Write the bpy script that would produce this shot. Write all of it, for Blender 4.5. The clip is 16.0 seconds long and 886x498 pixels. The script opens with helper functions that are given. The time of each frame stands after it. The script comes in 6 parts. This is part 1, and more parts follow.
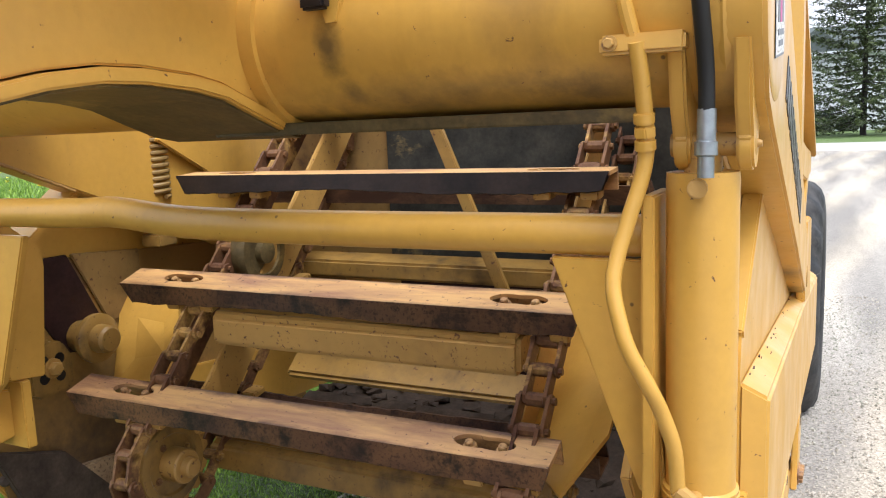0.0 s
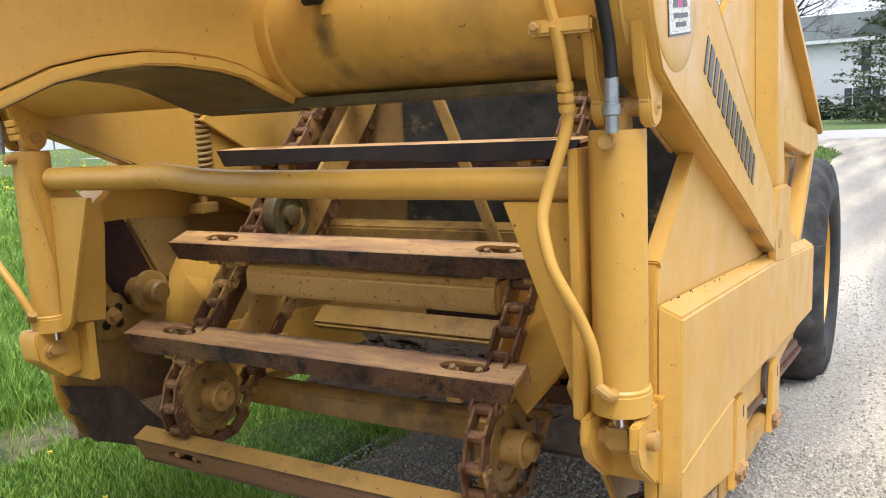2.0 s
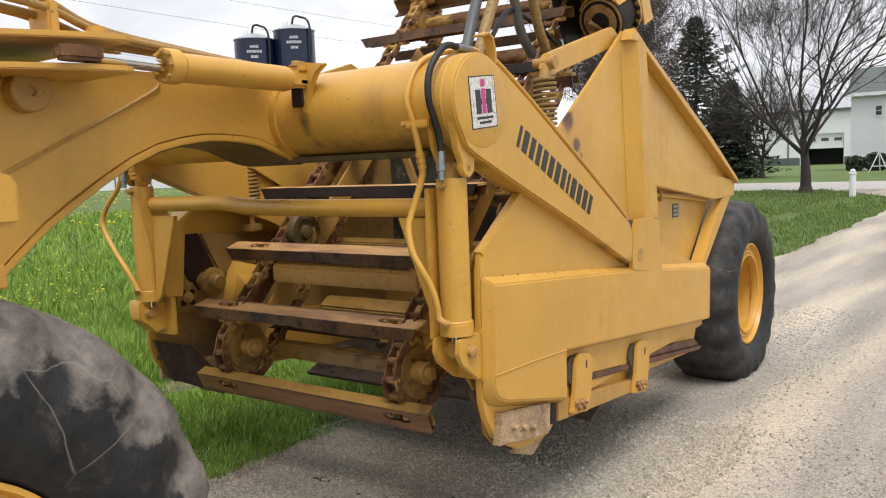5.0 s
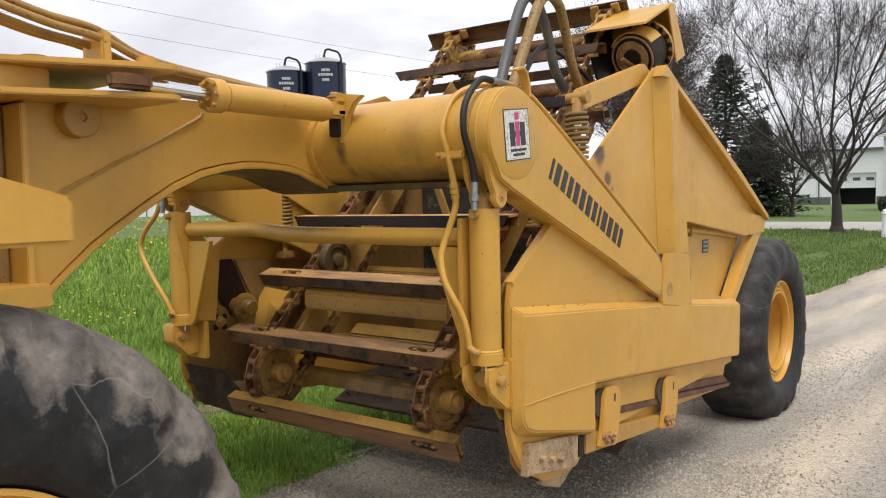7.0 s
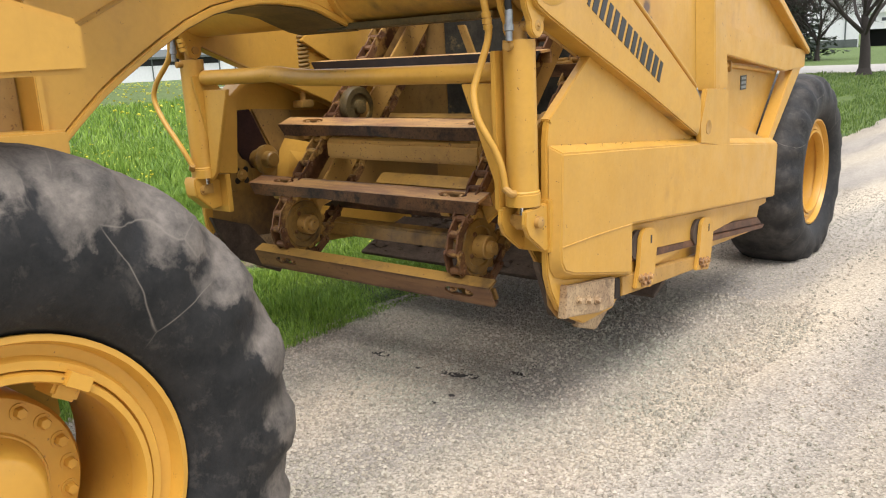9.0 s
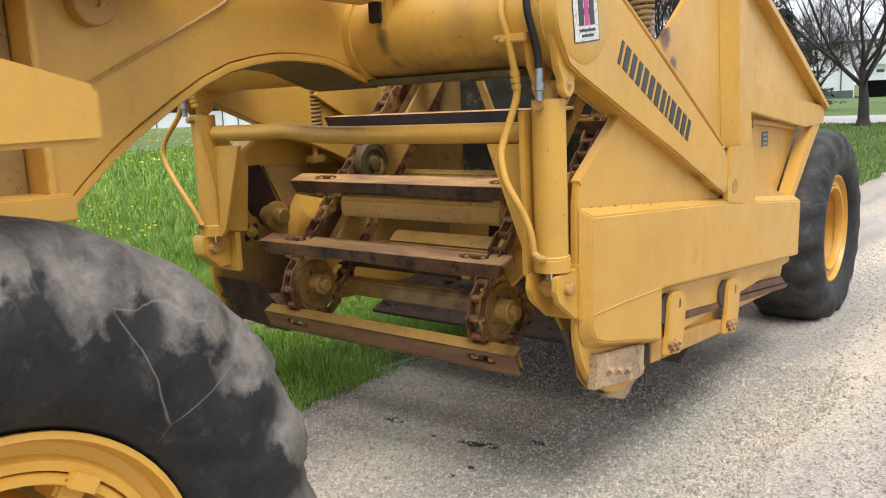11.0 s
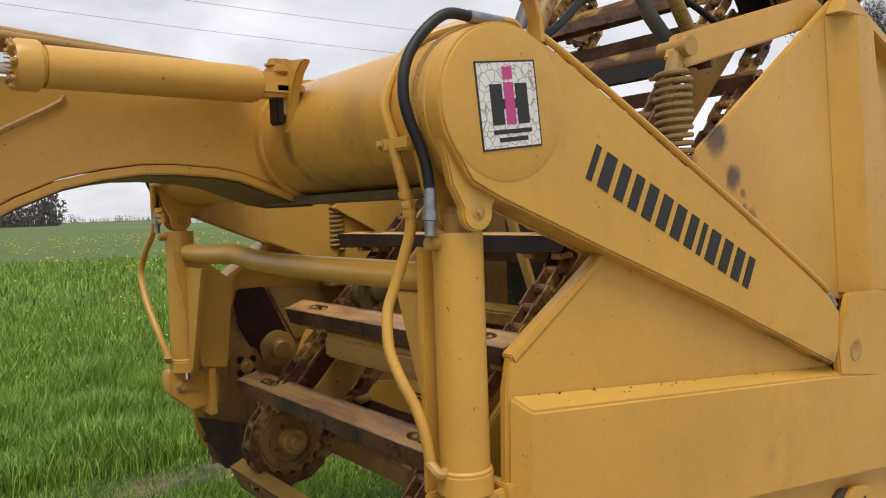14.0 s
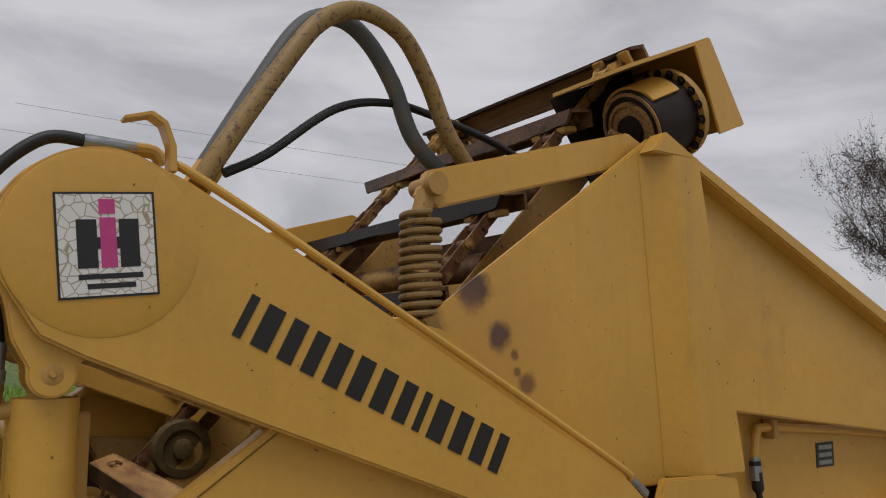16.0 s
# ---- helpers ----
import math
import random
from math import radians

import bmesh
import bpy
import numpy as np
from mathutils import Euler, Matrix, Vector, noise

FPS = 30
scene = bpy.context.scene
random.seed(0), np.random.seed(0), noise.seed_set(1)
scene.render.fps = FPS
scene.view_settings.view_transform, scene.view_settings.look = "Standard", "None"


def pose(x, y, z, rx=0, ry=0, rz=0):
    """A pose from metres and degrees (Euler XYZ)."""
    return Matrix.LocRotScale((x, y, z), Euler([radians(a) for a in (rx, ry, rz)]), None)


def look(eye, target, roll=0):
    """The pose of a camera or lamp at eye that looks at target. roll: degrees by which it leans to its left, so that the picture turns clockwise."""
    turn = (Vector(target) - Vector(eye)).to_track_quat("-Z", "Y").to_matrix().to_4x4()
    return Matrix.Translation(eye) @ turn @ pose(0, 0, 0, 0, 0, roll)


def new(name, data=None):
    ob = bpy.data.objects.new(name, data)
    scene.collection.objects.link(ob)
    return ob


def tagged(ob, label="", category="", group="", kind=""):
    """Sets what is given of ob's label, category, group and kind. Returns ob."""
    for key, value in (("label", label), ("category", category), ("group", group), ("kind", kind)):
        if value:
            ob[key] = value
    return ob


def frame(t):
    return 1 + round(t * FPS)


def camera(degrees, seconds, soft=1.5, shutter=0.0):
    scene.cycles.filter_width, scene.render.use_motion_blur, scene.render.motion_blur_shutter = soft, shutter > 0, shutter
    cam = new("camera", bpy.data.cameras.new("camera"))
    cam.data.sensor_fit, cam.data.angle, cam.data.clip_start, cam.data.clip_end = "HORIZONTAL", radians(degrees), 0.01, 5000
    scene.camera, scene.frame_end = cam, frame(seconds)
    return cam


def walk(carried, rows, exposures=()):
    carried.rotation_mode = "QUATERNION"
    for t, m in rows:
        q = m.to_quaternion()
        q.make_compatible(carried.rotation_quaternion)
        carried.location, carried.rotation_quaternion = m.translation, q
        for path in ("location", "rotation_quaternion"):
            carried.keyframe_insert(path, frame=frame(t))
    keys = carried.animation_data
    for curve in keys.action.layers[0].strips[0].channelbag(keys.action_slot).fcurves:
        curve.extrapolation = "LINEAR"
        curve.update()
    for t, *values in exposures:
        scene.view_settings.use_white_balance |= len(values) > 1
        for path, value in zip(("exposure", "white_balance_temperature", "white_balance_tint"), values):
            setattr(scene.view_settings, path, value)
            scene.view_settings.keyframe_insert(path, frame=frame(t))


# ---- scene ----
cam = camera(57.3, 16.0, 1.1)
PATH = [
    (0, (1.365, -1.545, 1.856), (0.477, 0.221, 1.553), -2.3),
    (0.5, (1.374, -1.544, 1.826), (0.481, 0.211, 1.479), -2.1),
    (1, (1.45, -1.57, 1.81), (0.535, 0.173, 1.457), -1.8),
    (1.5, (1.576, -1.65, 1.817), (0.599, 0.067, 1.503), -2.5),
    (2, (1.729, -1.815, 1.798), (0.725, -0.116, 1.478), -2.9),
    (2.5, (1.923, -1.977, 1.81), (0.892, -0.293, 1.494), -3.5),
    (3, (2.262, -2.067, 1.8), (1.166, -0.421, 1.505), -3.8),
    (3.2, (2.362, -2.095, 1.825), (1.239, -0.469, 1.514), -4.2),
    (5.5, (3.201, -2.899, 1.803), (2.013, -1.298, 1.654), -1.6),
    (6, (3.19, -2.886, 1.818), (1.977, -1.3, 1.708), -1.1),
    (6.5, (3.174, -2.88, 1.817), (1.951, -1.303, 1.702), -0.9),
    (7, (3.145, -2.873, 1.796), (1.922, -1.295, 1.673), -1.2),
    (7.5, (3.135, -2.841, 1.788), (1.908, -1.274, 1.59), -1.5),
    (8, (3.106, -2.834, 1.704), (1.877, -1.301, 1.332), -2.0),
    (10.3, (2.837, -2.781, 1.727), (1.6, -1.285, 1.245), -3.5),
    (10.5, (2.824, -2.784, 1.741), (1.587, -1.276, 1.3), -3.3),
    (11, (2.793, -2.727, 1.752), (1.556, -1.196, 1.399), -2.7),
    (11.5, (2.761, -2.552, 1.761), (1.482, -1.045, 1.457), -2.7),
    (12, (2.763, -2.312, 1.763), (1.431, -0.848, 1.478), -2.4),
    (12.5, (2.71, -2.056, 1.753), (1.349, -0.614, 1.49), -1.8),
    (13, (2.689, -1.785, 1.772), (1.269, -0.393, 1.555), -2.7),
    (13.5, (2.769, -1.49, 1.794), (1.259, -0.186, 1.652), -2.4),
    (14, (2.809, -1.228, 1.811), (1.188, -0.06, 1.713), -2.0),
    (14.5, (2.837, -0.88, 1.821), (1.148, 0.19, 1.836), -1.7),
    (15, (2.927, -0.558, 1.83), (1.242, 0.511, 1.957), -1.0),
    (15.5, (3.031, -0.291, 1.847), (1.347, 0.77, 2.042), -0.7),
    (16, (3.029, -0.213, 1.855), (1.368, 0.875, 2.094), -0.1),
]
EXPOSURES = [(0.0, 0.76, 5800, 11), (1.0, 0.88, 5750, 11), (2.0, 0.6, 5800, 11), (2.5, 0.55, 5850, 11), (3.0, 0.4, 6000, 11), (5.5, 0.0, 6400, 12), (6.0, -0.16, 6350, 13), (6.5, -0.16, 6350, 13), (7.0, 0.04, 6400, 12), (7.5, 0.03, 6450, 12), (8.2, 0.36, 6450, 12), (10.5, 0.5, 6050, 11), (11.0, 0.4, 6100, 11), (11.5, 0.18, 6200, 11), (12.0, 0.15, 6250, 11), (12.5, 0.18, 6300, 11), (13.5, -0.05, 6400, 11), (14.0, -0.2, 6400, 12), (14.5, -0.36, 6350, 12), (15.0, -0.66, 6300, 13), (16.0, -0.94, 6400, 13)]
walk(cam, [(t, look(eye, goal, roll)) for t, eye, goal, roll in PATH], EXPOSURES)

# ---- sky and sun ----
world = bpy.data.worlds.new("overcast_sky")
scene.world = world
world.use_nodes = True
wn, wl = world.node_tree.nodes, world.node_tree.links
wn.clear()
SUN_ELEV, SUN_ROT = radians(66), radians(127)
sky = wn.new("ShaderNodeTexSky")
sky.sky_type = "NISHITA"
sky.sun_disc = False
sky.sun_elevation, sky.sun_rotation = SUN_ELEV, SUN_ROT
coord = wn.new("ShaderNodeTexCoord")
squash = wn.new("ShaderNodeMapping")
squash.inputs["Scale"].default_value = (1.0, 1.0, 3.2)
clouds = wn.new("ShaderNodeTexNoise")
clouds.inputs["Scale"].default_value = 3.2
clouds.inputs["Detail"].default_value = 7.0
clouds.inputs["Roughness"].default_value = 0.55
clouds.inputs["Distortion"].default_value = 0.6
cloud_ramp = wn.new("ShaderNodeValToRGB")
cloud_ramp.color_ramp.elements[0].position = 0.36
cloud_ramp.color_ramp.elements[0].color = (0.78, 0.78, 0.80, 1)
cloud_ramp.color_ramp.elements[1].position = 0.66
cloud_ramp.color_ramp.elements[1].color = (1.16, 1.16, 1.18, 1)
sky_gain = wn.new("ShaderNodeMixRGB")
sky_gain.blend_type = "MULTIPLY"
sky_gain.inputs[0].default_value = 1.0
sky_gain.inputs[2].default_value = (0.10, 0.10, 0.10, 1)
cover = wn.new("ShaderNodeMixRGB")
cover.inputs[0].default_value = 0.9
back = wn.new("ShaderNodeBackground")
back.inputs["Strength"].default_value = 1.06
wout = wn.new("ShaderNodeOutputWorld")
wl.new(coord.outputs["Generated"], squash.inputs["Vector"])
wl.new(squash.outputs["Vector"], clouds.inputs["Vector"])
wl.new(clouds.outputs["Fac"], cloud_ramp.inputs["Fac"])
wl.new(sky.outputs["Color"], sky_gain.inputs[1])
wl.new(sky_gain.outputs["Color"], cover.inputs[1])
wl.new(cloud_ramp.outputs["Color"], cover.inputs[2])
wl.new(cover.outputs["Color"], back.inputs["Color"])
wl.new(back.outputs["Background"], wout.inputs["Surface"])

sun_data = bpy.data.lights.new("sun", "SUN")
sun_data.energy, sun_data.angle, sun_data.color = 2.75, radians(30), (1.0, 0.96, 0.90)
sun = new("sun", sun_data)
sun.matrix_world = look((4.0, -2.0, 11.8), (0, 1, 0.5))

# ---- materials ----
def mat_base(name, rough=0.6, metal=0.0, spec=0.5):
    m = bpy.data.materials.new(name)
    m.use_nodes = True
    b = m.node_tree.nodes["Principled BSDF"]
    b.inputs["Roughness"].default_value = rough
    b.inputs["Metallic"].default_value = metal
    b.inputs["Specular IOR Level"].default_value = spec
    return m, m.node_tree.nodes, m.node_tree.links, b


def tex(nodes, links, scale, detail=4.0, rough=0.55, stretch=None, distort=0.0):
    c = nodes.new("ShaderNodeNewGeometry")
    n = nodes.new("ShaderNodeTexNoise")
    n.inputs["Scale"].default_value, n.inputs["Detail"].default_value = scale, detail
    n.inputs["Roughness"].default_value, n.inputs["Distortion"].default_value = rough, distort
    if stretch:
        mp = nodes.new("ShaderNodeMapping")
        mp.inputs["Scale"].default_value = stretch
        links.new(c.outputs["Position"], mp.inputs["Vector"])
        links.new(mp.outputs["Vector"], n.inputs["Vector"])
    else:
        links.new(c.outputs["Position"], n.inputs["Vector"])
    return n.outputs["Fac"]


def ramp(nodes, links, fac, lo, hi, c0=(0, 0, 0), c1=(1, 1, 1)):
    r = nodes.new("ShaderNodeValToRGB")
    r.color_ramp.elements[0].position, r.color_ramp.elements[1].position = lo, hi
    r.color_ramp.elements[0].color, r.color_ramp.elements[1].color = (*c0, 1), (*c1, 1)
    links.new(fac, r.inputs["Fac"])
    return r.outputs["Color"]


def span(nodes, links, value, lo, hi, c0=(0, 0, 0), c1=(1, 1, 1)):
    """Like ramp, for values beyond one."""
    r = nodes.new("ShaderNodeMapRange")
    r.inputs["From Min"].default_value, r.inputs["From Max"].default_value = lo, hi
    links.new(value, r.inputs["Value"])
    return ramp(nodes, links, r.outputs["Result"], 0.0, 1.0, c0, c1)


def mix(nodes, links, fac, a, b, mode="MIX"):
    m = nodes.new("ShaderNodeMixRGB")
    m.blend_type = mode
    for k, v in zip((0, 1, 2), (fac, a, b)):
        if isinstance(v, (int, float)):
            m.inputs[k].default_value = v
        elif isinstance(v, tuple):
            m.inputs[k].default_value = (*v, 1)
        else:
            links.new(v, m.inputs[k])
    return m.outputs["Color"]


def bump(nodes, links, fac, b, strength=0.2, dist=0.01):
    n = nodes.new("ShaderNodeBump")
    n.inputs["Strength"].default_value, n.inputs["Distance"].default_value = strength, dist
    links.new(fac, n.inputs["Height"])
    links.new(n.outputs["Normal"], b.inputs["Normal"])


def painted(name, base, rust_from=0.695, rust_to=0.75, stain=0.5, rough=0.36, stain_col=(0.10, 0.055, 0.03), fade=0.84, cover=0.57):
    """Oil-stained machine paint with chips of rust."""
    m, n, l, b = mat_base(name, rough)
    big = ramp(n, l, tex(n, l, 1.7, 5, 0.6), 0.3, 0.75, tuple(c * fade for c in base), base)
    fine = ramp(n, l, tex(n, l, 38, 4), 0.25, 0.8, (0.94, 0.94, 0.94), (1.03, 1.03, 1.03))
    col = mix(n, l, 1.0, big, fine, "MULTIPLY")
    dirt = mix(n, l, 1.0, ramp(n, l, tex(n, l, 2.6, 6, 0.65, (1, 1, 0.55), 0.4), cover, cover + 0.23), ramp(n, l, tex(n, l, 14, 5), 0.35, 0.7), "MULTIPLY")
    col = mix(n, l, mix(n, l, 1.0, dirt, (stain, stain, stain), "MULTIPLY"), col, stain_col)
    runs = mix(n, l, 1.0, ramp(n, l, tex(n, l, 16, 4, 0.6, (1, 1, 0.06)), 0.52, 0.78), ramp(n, l, tex(n, l, 1.3, 3), 0.42, 0.66), "MULTIPLY")
    col = mix(n, l, mix(n, l, 1.0, runs, (0.38, 0.38, 0.38), "MULTIPLY"), col, tuple(c * 0.55 for c in base))
    chips = ramp(n, l, tex(n, l, 55, 3, 0.6, None, 0.5), rust_from, rust_to)
    col = mix(n, l, chips, col, (0.11, 0.045, 0.02))
    geo = n.new("ShaderNodeNewGeometry")
    cells = n.new("ShaderNodeTexVoronoi")
    cells.inputs["Scale"].default_value = 15
    l.new(geo.outputs["Position"], cells.inputs["Vector"])
    pick = n.new("ShaderNodeSeparateColor")
    l.new(cells.outputs["Color"], pick.inputs["Color"])
    dots = mix(n, l, 1.0, ramp(n, l, cells.outputs["Distance"], 0.05, 0.085, (1, 1, 1), (0, 0, 0)), ramp(n, l, pick.outputs["Red"], 0.80, 0.82), "MULTIPLY")
    col = mix(n, l, mix(n, l, 1.0, dots, (0.8, 0.8, 0.8), "MULTIPLY"), col, (0.09, 0.045, 0.02))
    l.new(col, b.inputs["Base Color"])
    rg = ramp(n, l, tex(n, l, 6, 4), 0.3, 0.7, (rough - 0.08,) * 3, (rough + 0.14,) * 3)
    l.new(rg, b.inputs["Roughness"])
    bump(n, l, tex(n, l, 60, 3), b, 0.10, 0.004)
    return m


YEL = (0.60, 0.33, 0.055)
M_yellow = painted("yellow_paint", YEL)
M_yellow_worn = painted("worn_yellow_paint", (0.50, 0.282, 0.068), 0.62, 0.71, 0.9, 0.48, (0.09, 0.05, 0.03), 0.7)
# oily paint; base also lowered to paint shade into bowl and elevator
M_yellow_oily_shade = painted("oily_shaded_yellow_paint", (0.38, 0.215, 0.048), 0.63, 0.72, 1.0, 0.38, (0.045, 0.028, 0.018), 0.7, 0.42)


def rusty(name, dark, lightc, yellow, amount, rough=0.55, metal=0.15):
    m, n, l, b = mat_base(name, rough, metal, 0.28)
    col = ramp(n, l, tex(n, l, 9, 6, 0.65), 0.3, 0.72, dark, lightc)
    keep = ramp(n, l, tex(n, l, 3.6, 6, 0.7, (0.6, 1, 1), 0.3), amount, amount + 0.10)
    col = mix(n, l, keep, col, yellow)
    col = mix(n, l, 1.0, col, ramp(n, l, tex(n, l, 70, 3), 0.25, 0.8, (0.7, 0.7, 0.7), (1.15, 1.15, 1.15)), "MULTIPLY")
    l.new(col, b.inputs["Base Color"])
    bump(n, l, tex(n, l, 45, 4), b, 0.25, 0.004)
    return m


def flight_steel(name, tan, brown, dark, edge, rough):
    """Rubbed flight steel: tan paint worn to purple brown, fine pits and thin scratches."""
    m, n, l, b = mat_base(name, rough, 0.05, 0.3)
    col = ramp(n, l, tex(n, l, 2.3, 5, 0.55, (1.0, 2.2, 2.2), 0.2), 0.40, 0.66, tan, brown)
    col = mix(n, l, ramp(n, l, tex(n, l, 11, 6, 0.7), 0.50, edge), col, dark)
    pits = ramp(n, l, tex(n, l, 95, 4, 0.65), 0.52, 0.64)
    col = mix(n, l, mix(n, l, 1.0, pits, (0.7, 0.7, 0.7), "MULTIPLY"), col, tuple(c * 0.4 for c in brown))
    scratch = ramp(n, l, tex(n, l, 30, 4, 0.6, (0.12, 1.6, 1.6)), 0.60, 0.72)
    col = mix(n, l, mix(n, l, 1.0, scratch, (0.5, 0.5, 0.5), "MULTIPLY"), col, tuple(min(1, c * 1.35) for c in tan))
    l.new(col, b.inputs["Base Color"])
    bump(n, l, tex(n, l, 60, 5, 0.65), b, 0.35, 0.004)
    return m


def flight_plate(name, tan, brown, dark, rough):
    """Elevator flight: tan paint rubbed to purple brown in long streaks, both long edges worn dark and ragged."""
    m, n, l, b = mat_base(name, rough, 0.05, 0.35)
    tc = n.new("ShaderNodeTexCoord")
    info = n.new("ShaderNodeObjectInfo")
    shift = n.new("ShaderNodeVectorMath")
    shift.operation = "MULTIPLY_ADD"
    shift.inputs[1].default_value = (7.0, 3.0, 5.0)
    l.new(info.outputs["Random"], shift.inputs[0])
    l.new(tc.outputs["Object"], shift.inputs[2])

    def grain(scale, detail, rgh, stretch):
        mp = n.new("ShaderNodeMapping")
        mp.inputs["Scale"].default_value = stretch
        l.new(shift.outputs["Vector"], mp.inputs["Vector"])
        t = n.new("ShaderNodeTexNoise")
        t.inputs["Scale"].default_value, t.inputs["Detail"].default_value = scale, detail
        t.inputs["Roughness"].default_value, t.inputs["Distortion"].default_value = rgh, 0.4
        l.new(mp.outputs["Vector"], t.inputs["Vector"])
        return t.outputs["Fac"]
    col = ramp(n, l, grain(3.4, 6, 0.62, (0.7, 2.6, 2.6)), 0.46, 0.76, tan, brown)
    streak = ramp(n, l, grain(9, 5, 0.6, (0.35, 3.2, 3.2)), 0.50, 0.72)
    col = mix(n, l, mix(n, l, 1.0, streak, (0.65, 0.65, 0.65), "MULTIPLY"), col, brown)
    sep = n.new("ShaderNodeSeparateXYZ")
    l.new(tc.outputs["Object"], sep.inputs["Vector"])
    mid = n.new("ShaderNodeMath")
    mid.operation = "SUBTRACT"
    mid.inputs[1].default_value = 0.054
    l.new(sep.outputs["Y"], mid.inputs[0])
    away = n.new("ShaderNodeMath")
    away.operation = "ABSOLUTE"
    l.new(mid.outputs["Value"], away.inputs[0])
    rag = n.new("ShaderNodeMath")
    rag.operation = "MULTIPLY_ADD"
    rag.inputs[1].default_value = 0.075
    l.new(grain(5, 6, 0.7, (1.0, 2.0, 2.0)), rag.inputs[0])
    l.new(away.outputs["Value"], rag.inputs[2])
    col = mix(n, l, span(n, l, rag.outputs["Value"], 0.078, 0.100, (0, 0, 0), (0.9, 0.9, 0.9)), col, dark)
    pits = ramp(n, l, grain(60, 3, 0.6, (1, 1, 1)), 0.64, 0.70)
    col = mix(n, l, mix(n, l, 1.0, pits, (0.8, 0.8, 0.8), "MULTIPLY"), col, dark)
    l.new(col, b.inputs["Base Color"])
    bump(n, l, grain(26, 6, 0.65, (0.5, 1.5, 1.5)), b, 0.3, 0.005)
    return m


M_flight = flight_plate("rubbed_flight_plate", (0.62, 0.36, 0.135), (0.27, 0.125, 0.075), (0.075, 0.034, 0.026), 0.4)
M_flight_darker = flight_plate("darker_flight_plate", (0.24, 0.13, 0.06), (0.11, 0.052, 0.032), (0.04, 0.02, 0.016), 0.45)
M_pin = flight_steel("rusty_pin_steel", (0.50, 0.29, 0.11), (0.22, 0.11, 0.06), (0.09, 0.045, 0.03), 0.74, 0.45)
M_rail = rusty("rusted_wear_rail", (0.055, 0.026, 0.018), (0.20, 0.095, 0.05), (0.42, 0.25, 0.08), 0.62, 0.5, 0.05)
M_bit = flight_steel("worn_cutter_steel", (0.46, 0.33, 0.19), (0.27, 0.17, 0.10), (0.14, 0.085, 0.055), 0.76, 0.45)
M_lip = flight_steel("worn_flight_lip", (0.15, 0.075, 0.032), (0.055, 0.026, 0.018), (0.014, 0.010, 0.008), 0.66, 0.42)
M_flight_dark = rusty("dark_scraped_steel", (0.008, 0.006, 0.006), (0.028, 0.018, 0.015), (0.17, 0.09, 0.035), 0.64, 0.5, 0.0)
M_chain = rusty("rusted_chain_steel", (0.085, 0.036, 0.022), (0.24, 0.12, 0.05), (0.52, 0.31, 0.09), 0.50, 0.45, 0.2)
M_dirtsteel = rusty("earth_caked_steel", (0.05, 0.035, 0.026), (0.13, 0.095, 0.07), (0.24, 0.15, 0.06), 0.68, 0.8, 0.0)
M_maroon = rusty("primer_brown_steel", (0.018, 0.009, 0.009), (0.05, 0.022, 0.019), (0.30, 0.18, 0.05), 0.66, 0.45, 0.1)


def plain(name, colour, rough=0.5, metal=0.0, var=0.25, scale=12):
    m, n, l, b = mat_base(name, rough, metal)
    col = ramp(n, l, tex(n, l, scale, 5), 0.25, 0.8, tuple(c * (1 - var) for c in colour), tuple(min(1, c * (1 + var)) for c in colour))
    l.new(col, b.inputs["Base Color"])
    bump(n, l, tex(n, l, scale * 6, 3), b, 0.08, 0.003)
    return m


M_black = plain("black_rubber_hose", (0.006, 0.006, 0.007), 0.55)
M_chrome = plain("polished_chrome", (0.75, 0.75, 0.76), 0.14, 1.0, 0.05)
M_zinc = plain("zinc_fitting", (0.30, 0.32, 0.34), 0.38, 0.8, 0.25, 40)
M_letter = plain("black_vinyl", (0.012, 0.011, 0.011), 0.35)
M_magenta = plain("faded_magenta_vinyl", (0.50, 0.05, 0.21), 0.5, 0, 0.2)
M_olive = rusty("weathered_olive_steel", (0.02, 0.02, 0.018), (0.075, 0.07, 0.055), (0.34, 0.25, 0.10), 0.60, 0.55, 0.0)
# grime on paint, with the shade of undersides put into the colour
M_grime_shade = rusty("grime_and_shade_on_paint", (0.06, 0.044, 0.02), (0.15, 0.105, 0.04), (0.26, 0.17, 0.05), 0.55, 0.45, 0.0)
# brown streaks on yellow, darkened to carry shade in recessed places
M_streaked_shade = painted("streaked_shaded_yellow_paint", (0.42, 0.25, 0.075), 0.62, 0.70, 1.0, 0.5, (0.07, 0.035, 0.018), 0.45, 0.46)
M_pipe = painted("grimy_pipe_paint", (0.40, 0.225, 0.055), 0.62, 0.70, 1.0, 0.42, (0.06, 0.035, 0.018), 0.65)
M_spring = painted("grimy_spring_paint", (0.30, 0.18, 0.05), 0.6, 0.7, 1.0, 0.45, (0.05, 0.032, 0.018), 0.6)
M_greyhose = painted("grey_painted_hose", (0.10, 0.105, 0.105), 0.7, 0.8, 0.9, 0.55, (0.40, 0.25, 0.07))
M_tanhose = painted("paint_worn_hose", (0.30, 0.185, 0.055), 0.55, 0.64, 0.9, 0.55, (0.10, 0.11, 0.115))


